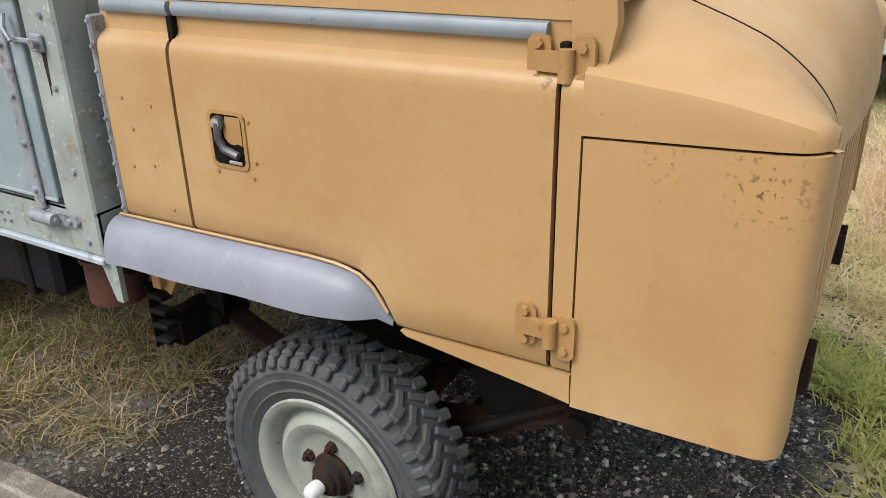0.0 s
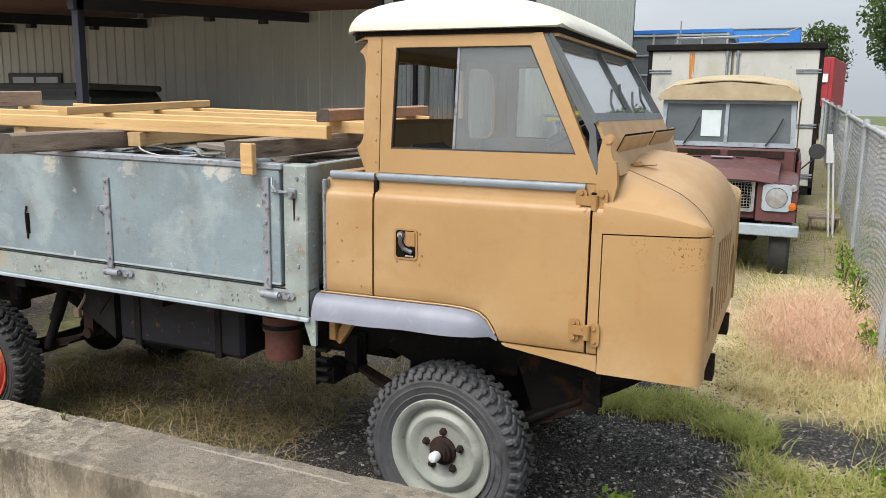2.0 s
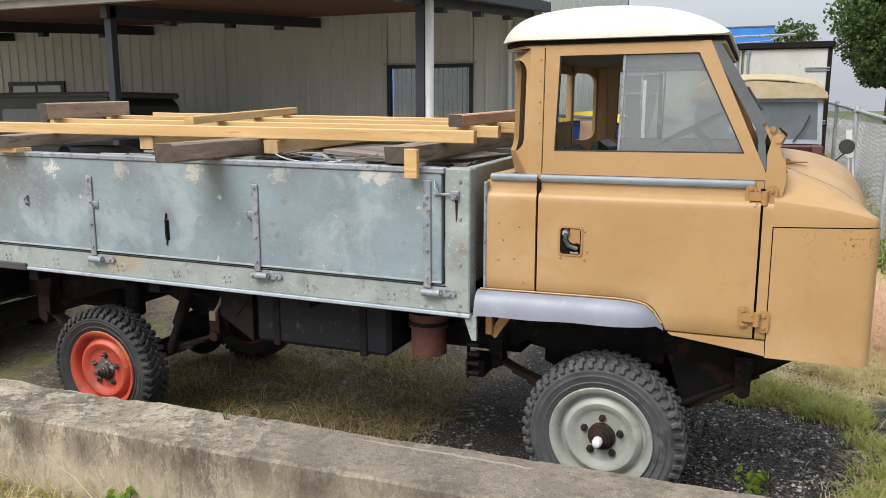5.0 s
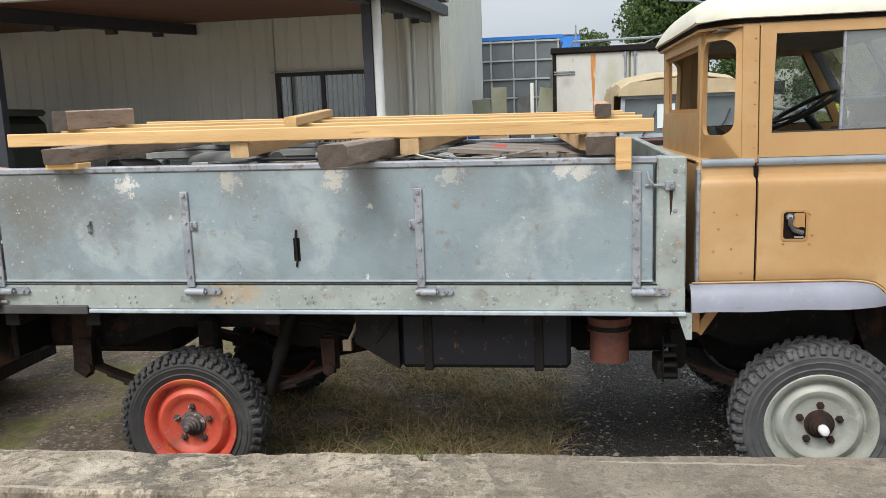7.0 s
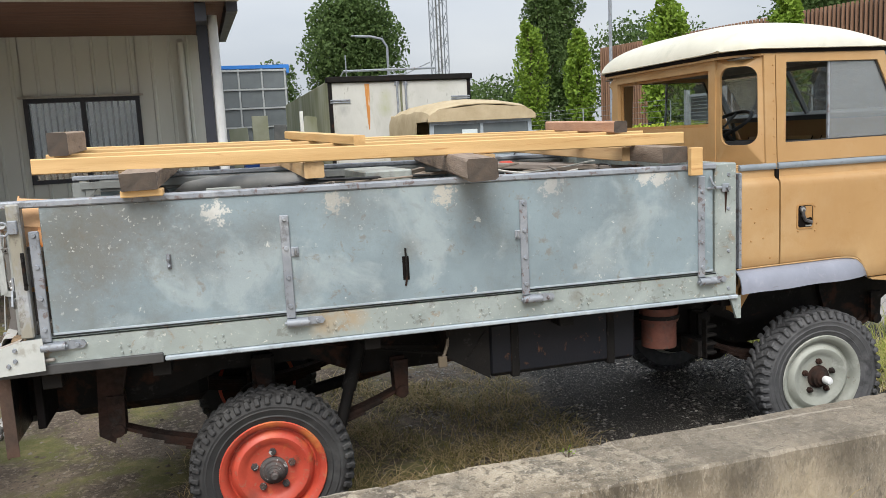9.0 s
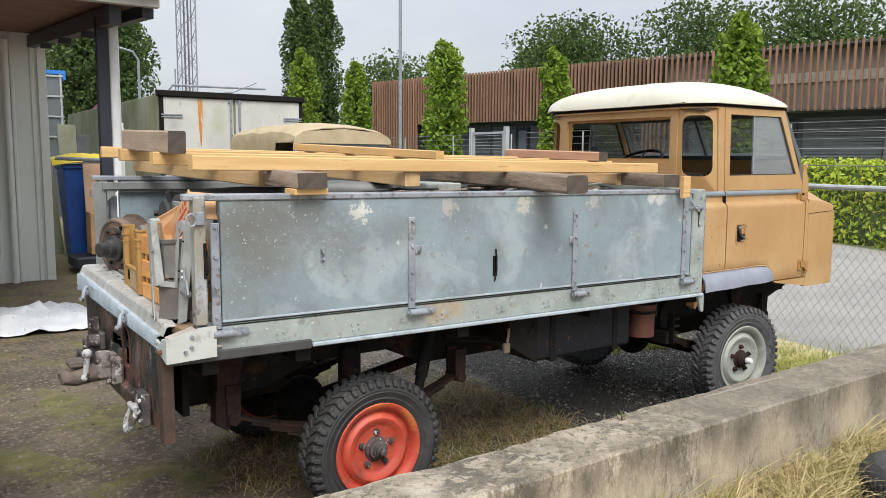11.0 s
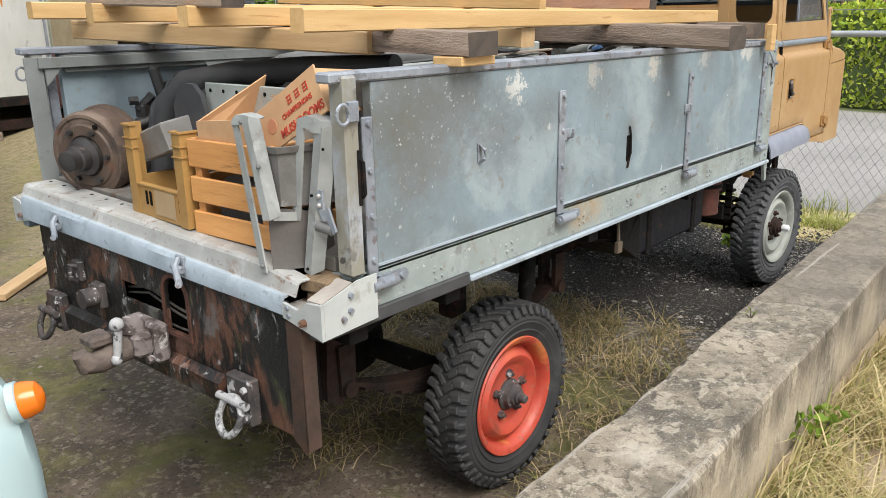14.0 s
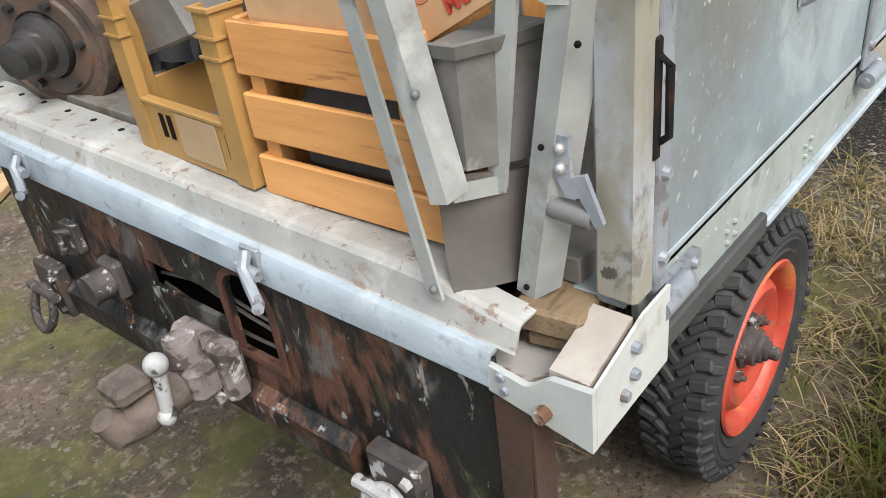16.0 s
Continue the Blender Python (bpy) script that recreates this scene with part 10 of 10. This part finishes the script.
for x in (-0.15, 0.4):
    part("upright", Geo().box(x - 0.03, x + 0.03, 2.4, 2.46, 0.0, 0.85), CHASSIS, sc)

# dark vehicle parked under the canopy
DG = mat("dark_green_paint", (0.022, 0.028, 0.026), (0.035, 0.042, 0.04), rough=0.4, s=2)
van = thing("dark_van", (-7.5, 5.6, 0.0), "dark green boxy car parked under the canopy", "car")
part("van_body", Geo().box(-10.4, -5.2, 4.9, 6.5, 0.45, 1.25, 0.08), DG, van)
part("van_upper", Geo().prism([(-10.0, 1.22), (-5.25, 1.22), (-5.32, 1.72), (-5.45, 1.84), (-8.7, 1.86), (-9.1, 1.80)], "y", 5.0, 6.4), DG, van)
part("van_roof", Geo().box(-8.6, -5.30, 4.96, 6.44, 1.82, 1.90, 0.035), mat("grey_green_roof", (0.08, 0.09, 0.085)), van)
for x0, x1 in ((-6.35, -5.55), (-7.5, -6.6), (-8.5, -7.7)):
    part("side_window", Geo().prism(rrect(x0, x1, 1.40, 1.68, 0.05), "y", 4.985, 4.999), bpy.data.materials["office_glass"], van)
part("roof_window", Geo().prism(rrect(-6.3, -5.6, 1.735, 1.795, 0.025), "y", 4.982, 4.998), BLUEBLACK, van)
for x in (-9.4, -6.1):
    part("wheel", Geo().cyl((x, 4.85, 0.36), (x, 5.0, 0.36), 0.36, n=24), RUBBER, van)
    part("wheel", Geo().cyl((x, 6.4, 0.36), (x, 6.55, 0.36), 0.36, n=24), RUBBER, van)
van.scale = (1.0, 1.0, 1.11)

# ---- gravel, grass and weeds ----
STONE = island_mat("gravel_stones", [(0.010, 0.010, 0.010), (0.022, 0.021, 0.020), (0.09, 0.084, 0.077), (0.014, 0.013, 0.013), (0.26, 0.235, 0.205), (0.040, 0.037, 0.034), (0.012, 0.012, 0.012), (0.028, 0.026, 0.024), (0.13, 0.12, 0.108), (0.55, 0.52, 0.47)], 0.5)
rs = np.random.RandomState(11)


def stones(n, xr, yr, size, keep):
    """Small rough octahedral stones strewn over the yard."""
    oct_v = np.array([(1, 0, 0), (0, 1, 0), (-1, 0, 0), (0, -1, 0), (0.1, 0.1, 0.75), (0, 0, -0.6)])
    oct_f = [(0, 1, 4), (1, 2, 4), (2, 3, 4), (3, 0, 4), (1, 0, 5), (2, 1, 5), (3, 2, 5), (0, 3, 5)]
    V, F = [], []
    k = 0
    while k < n:
        x, y = rs.uniform(*xr), rs.uniform(*yr)
        if not keep(x, y):
            continue
        s_ = size * (0.45 + 1.5 * rs.uniform() ** 4)
        a = rs.uniform(0, 6.28)
        j = oct_v * (1 + rs.uniform(-0.35, 0.35, (6, 3)))
        ca, sa = math.cos(a), math.sin(a)
        z = ground_z(x, y) + 0.02 * noise.noise((x * 1.3, y * 1.3, 0)) + 0.008 * noise.noise((x * 5, y * 5, 3))
        o = len(V)
        for p in j:
            V.append((x + s_ * (ca * p[0] - sa * p[1]), y + s_ * (sa * p[0] + ca * p[1]), z + s_ * p[2] * 0.7))
        F += [tuple(i + o for i in f) for f in oct_f]
        k += 1
    return V, F


v, f = stones(52000, (1.8, 4.6), (-1.12, 2.6), 0.0085, lambda x, y: rs.uniform() < min(1, max(0.06, (x - 2.3) / 0.6)) * (1 if x < 3.9 else 0.3) * (1 if y < 1.3 else 0.3))
tagged(new("gravel", cloud_mesh("gravel", v, f, STONE)), "dark gravel strewn under the truck's front", "gravel", kind="stuff")
# stones under the bed: a lighter set, standing in for light reaching there
v, f = stones(9000, (0.6, 2.0), (-1.12, 2.6), 0.0095, lambda x, y: rs.uniform() < min(1, max(0.05, (x - 0.7) / 0.9)) * (1 if x < 1.75 else 0.25))
tagged(new("gravel", cloud_mesh("gravel", v, f, island_mat("grey_stones", [(0.13, 0.12, 0.105), (0.22, 0.205, 0.18), (0.08, 0.074, 0.065), (0.34, 0.32, 0.285), (0.17, 0.15, 0.125)], 0.75))), "grey gravel under the truck", "gravel", kind="stuff")
v, f = stones(9000, (-4.5, 1.2), (-1.1, 4.5), 0.010, lambda x, y: True)
tagged(new("gravel", cloud_mesh("gravel", v, f, island_mat("dirt_stones", [(0.10, 0.08, 0.06), (0.17, 0.14, 0.105), (0.05, 0.042, 0.035), (0.28, 0.245, 0.20), (0.13, 0.105, 0.08)], 0.85))), "small stones in the brown dirt", "gravel", kind="stuff")
v, f = stones(2600, (-3.0, 4.6), (-3.4, -1.55), 0.008, lambda x, y: True)
tagged(new("gravel", cloud_mesh("gravel", v, f, island_mat("sand_stones", [(0.28, 0.22, 0.15), (0.20, 0.155, 0.10), (0.38, 0.32, 0.24)], 0.85))), "pale grit in the sand by the wall", "gravel", kind="stuff")


def blades(centres, per, spread, h, lean, width=0.0035):
    """Tufts of bent grass blades; each blade two quads and a tip."""
    V, F = [], []
    for cx, cy, sc_ in centres:
        for _ in range(int(per * sc_)):
            x, y = cx + rs.normal(0, spread), cy + rs.normal(0, spread)
            if WALL_Y0 - 0.02 < y < WALL_Y1 + 0.02 and -5 < x < 4.62:
                y = WALL_Y0 - 0.03 if cy < WALL_Y0 else WALL_Y1 + 0.03
            z = ground_z(x, y) - 0.01
            hh = h * sc_ * rs.uniform(0.45, 1.15)
            a = rs.uniform(0, 6.28)
            dx, dy = math.cos(a), math.sin(a)
            ln = lean * hh * rs.uniform(0.2, 1.3)
            if cy < WALL_Y0 and y + dy * ln > WALL_Y0 - 0.01:
                dy = -abs(dy)
            w_ = width * rs.uniform(0.7, 1.3)
            px, py_ = -dy * w_, dx * w_
            o = len(V)
            for t_, ww in ((0, 1.0), (0.45, 0.85), (0.8, 0.5)):
                bx_, by_, bz_ = x + dx * ln * t_ * t_, y + dy * ln * t_ * t_, z + hh * (t_ - 0.25 * lean * t_ * t_)
                V += [(bx_ - px * ww, by_ - py_ * ww, bz_), (bx_ + px * ww, by_ + py_ * ww, bz_)]
            V.append((x + dx * ln, y + dy * ln, z + hh * (1 - 0.28 * lean)))
            F += [(o, o + 1, o + 3, o + 2), (o + 2, o + 3, o + 5, o + 4), (o + 4, o + 5, o + 6)]
    return V, F


def around(n, xr, yr, smin=0.6, smax=1.2, keep=None):
    out = []
    while len(out) < n:
        x, y = rs.uniform(*xr), rs.uniform(*yr)
        if keep is None or keep(x, y):
            out.append((x, y, rs.uniform(smin, smax)))
    return out


DRY = island_mat("dry_grass", [(0.60, 0.48, 0.25), (0.72, 0.61, 0.37), (0.38, 0.30, 0.14), (0.47, 0.41, 0.19), (0.30, 0.29, 0.10)], 0.8, 0.35)
GREEN = island_mat("green_grass", [(0.20, 0.27, 0.05), (0.28, 0.33, 0.07), (0.38, 0.37, 0.12), (0.16, 0.22, 0.045), (0.48, 0.40, 0.18)], 0.7, 0.4)
FRESH = island_mat("yellow_green_grass", [(0.32, 0.38, 0.09), (0.42, 0.46, 0.13), (0.55, 0.52, 0.20), (0.25, 0.31, 0.07), (0.66, 0.57, 0.28)], 0.7, 0.45)
STRAW = island_mat("pale_straw", [(0.70, 0.58, 0.33), (0.78, 0.68, 0.44), (0.58, 0.47, 0.24), (0.55, 0.52, 0.22)], 0.8, 0.4)
PINK = island_mat("seeding_grass", [(0.78, 0.50, 0.37), (0.82, 0.60, 0.46), (0.76, 0.62, 0.40), (0.70, 0.42, 0.33)], 0.85, 0.4)
THATCH = island_mat("dead_grass", [(0.44, 0.33, 0.185), (0.54, 0.42, 0.25), (0.17, 0.14, 0.06), (0.20, 0.185, 0.06), (0.42, 0.34, 0.19)], 0.85, 0.3)
v, f = blades(around(520, (-3.2, 4.5), (-1.86, -1.55), 0.35, 1.15, lambda x, y: noise.noise((x * 1.6, y * 3, 31)) > -0.28), 28, 0.06, 0.28, 1.1)
tagged(new("grass", cloud_mesh("grass", v, f, DRY)), "dry yellow grass along the wall's foot", "grass", kind="stuff")
v, f = blades(around(420, (-3.2, 4.5), (-2.05, -1.60), 0.3, 0.9, lambda x, y: noise.noise((x * 1.3, y * 2, 41)) > -0.1), 16, 0.08, 0.05, 2.2, 0.002)
tagged(new("grass", cloud_mesh("grass", v, f, THATCH)), "flattened dead grass on the sand by the wall", "grass", kind="stuff")
v, f = blades(around(60, (-3.0, 4.4), (-1.72, -1.55), 0.5, 1.0), 20, 0.05, 0.20, 0.7)
tagged(new("grass", cloud_mesh("grass", v, f, GREEN)), "green grass along the wall's foot", "grass", kind="stuff")
band = lambda x, y: abs(y - (1.12 - 0.55 * max(x - 3.55, 0))) < 0.17 + 0.10 * noise.noise((x * 3, y * 3, 8)) and x < 4.0
lower = lambda x, y: x > 3.88 + 0.12 * math.sin(y * 5) and y < 0.60
v, f = blades(around(150, (2.9, 4.0), (0.7, 1.5), 0.5, 1.1, band), 46, 0.05, 0.12, 1.1) 
w, e = blades(around(110, (3.8, 4.6), (-1.1, 0.65), 0.5, 1.1, lambda x, y: lower(x, y) and noise.noise((x * 2.4, y * 2.4, 8)) > -0.05), 46, 0.06, 0.11, 1.1)
f = f + [tuple(i + len(v) for i in q) for q in e]
v = v + w
tagged(new("grass", cloud_mesh("grass", v, f, FRESH)), "green tufts before the truck's nose", "grass", kind="stuff")
v, f = blades(around(100, (3.75, 4.6), (-1.1, 0.7), 0.4, 1.0, lower), 36, 0.08, 0.08, 1.6, 0.0030)
w, e = blades(around(46, (3.0, 4.0), (0.7, 1.5), 0.4, 0.9, band), 30, 0.06, 0.09, 1.4, 0.0028)
f = f + [tuple(i + len(v) for i in q) for q in e]
v = v + w
tagged(new("grass", cloud_mesh("grass", v, f, STRAW)), "flattened straw between the green tufts", "grass", kind="stuff")
v, f = blades(around(190, (3.55, 4.6), (1.25, 4.4), 0.5, 1.0, lambda x, y: x > 3.62 + 0.08 * math.sin(y * 4) and (y < 2.3 or x > 3.8)), 60, 0.08, 0.17, 1.6, 0.0026)
tagged(new("grass", cloud_mesh("grass", v, f, STRAW)), "bent straw-coloured grass by the fence", "grass", kind="stuff")
v, f = blades(around(120, (3.75, 4.62), (1.95, 4.2), 0.4, 1.1, lambda x, y: (x - 4.30) ** 2 * 3.2 + (y - 2.75) ** 2 * 0.8 < 0.85 * (0.7 + 0.9 * noise.noise((x * 3, y * 3, 2)))), 80, 0.14, 0.31, 1.2, 0.0016)
tagged(new("grass", cloud_mesh("grass", v, f, PINK)), "reddish seeding grass by the fence", "grass", kind="stuff")
v, f = blades(around(70, (1.8, 4.5), (3.6, 7.5), 0.5, 1.0), 30, 0.10, 0.2, 0.9, 0.003)
tagged(new("grass", cloud_mesh("grass", v, f, GREEN)), "rough grass round the parked off-roader", "grass", kind="stuff")
v, f = blades(around(430, (-0.4, 1.75), (-1.12, 1.5), 0.4, 1.0, lambda x, y: noise.noise((x * 1.1, y * 1.1, 3)) > -0.22), 36, 0.06, 0.13, 1.7, 0.0026)
tagged(new("grass", cloud_mesh("grass", v, f, THATCH)), "flattened dead grass under the truck", "grass", kind="stuff")
v, f = blades(around(130, (-3.2, 0.6), (-1.12, 3.0), 0.3, 0.8, lambda x, y: noise.noise((x * 0.9, y * 0.9, 5)) > 0.02), 26, 0.08, 0.05, 1.2, 0.002)
tagged(new("grass", cloud_mesh("grass", v, f, island_mat("mossy_grass", [(0.13, 0.16, 0.03), (0.19, 0.20, 0.05), (0.10, 0.115, 0.03), (0.25, 0.22, 0.08)], 0.85, 0.3))), "short mossy grass on the dirt", "grass", kind="stuff")
v, f = blades(around(90, (-0.9, 2.0), (-1.14, -1.0), 0.5, 1.3), 26, 0.05, 0.15, 1.0, 0.003)
tagged(new("grass", cloud_mesh("grass", v, f, GREEN)), "long grass between wall and wheels", "grass", kind="stuff")
v, f = blades(around(150, (4.55, 5.1), (-4.0, 12.0), 0.5, 1.2), 26, 0.07, 0.22, 0.9, 0.003)
tagged(new("grass", cloud_mesh("grass", v, f, GREEN)), "grass along the fence's foot", "grass", kind="stuff")


def weed(x, y, z, h, n, size, seed, label):
    r = np.random.RandomState(seed)
    t = thing("weed", (x, y, z), label, "weed", "weeds")
    g = Geo()
    pts = []
    for k in range(n):
        a = k * 2.4
        hh = h * (0.35 + 0.65 * k / n)
        q = (x + 0.35 * h * math.cos(a) * r.uniform(0.3, 1), y + 0.35 * h * math.sin(a) * r.uniform(0.3, 1), z + hh)
        g.tube([(x, y, z), ((x + q[0]) / 2, (y + q[1]) / 2, z + hh * 0.7), q], 0.003, 4)
        pts += [tuple(np.array(q) + r.normal(0, size * 0.5, 3)) for _ in range(4)]
    part("stem", g, BARK, t, kind="stuff")
    v, f = leaf_quads(np.array(pts), size, r, 0.3, 0.6)
    ob = new("leaves", cloud_mesh("leaves", v, f, LEAF_FRESH))
    ob.parent = t
    ob.matrix_parent_inverse = base_of(t).inverted()


weed(0.90, -1.58, 0.03, 0.22, 9, 0.05, 1, "small broad-leaved weed at the wall's foot")
weed(1.05, -1.56, 0.03, 0.16, 8, 0.045, 2, "small broad-leaved weed at the wall's foot")
weed(3.42, -0.24, 0.08, 0.09, 9, 0.05, 3, "low round-leaved weed in the gravel")
weed(4.56, 0.30, 0.08, 0.30, 12, 0.045, 4, "tall weed by the fence")
for k, (wx, wy, wh) in enumerate(((4.56, 3.3, 0.24), (4.58, 3.9, 0.30), (4.52, 4.5, 0.26), (4.58, 2.5, 0.22), (4.54, 5.2, 0.28))):
    weed(wx, wy, ground_z(wx, wy), wh, 15, 0.045, 40 + k, "leafy weed growing at the fence's foot")
weed(-0.62, -1.06, 0.05, 0.15, 10, 0.06, 5, "broad-leaved weed between wall and wheel")
weed(1.16, -1.19, 0.44, 0.07, 4, 0.012, 6, "dry seed head growing at the wall's edge")
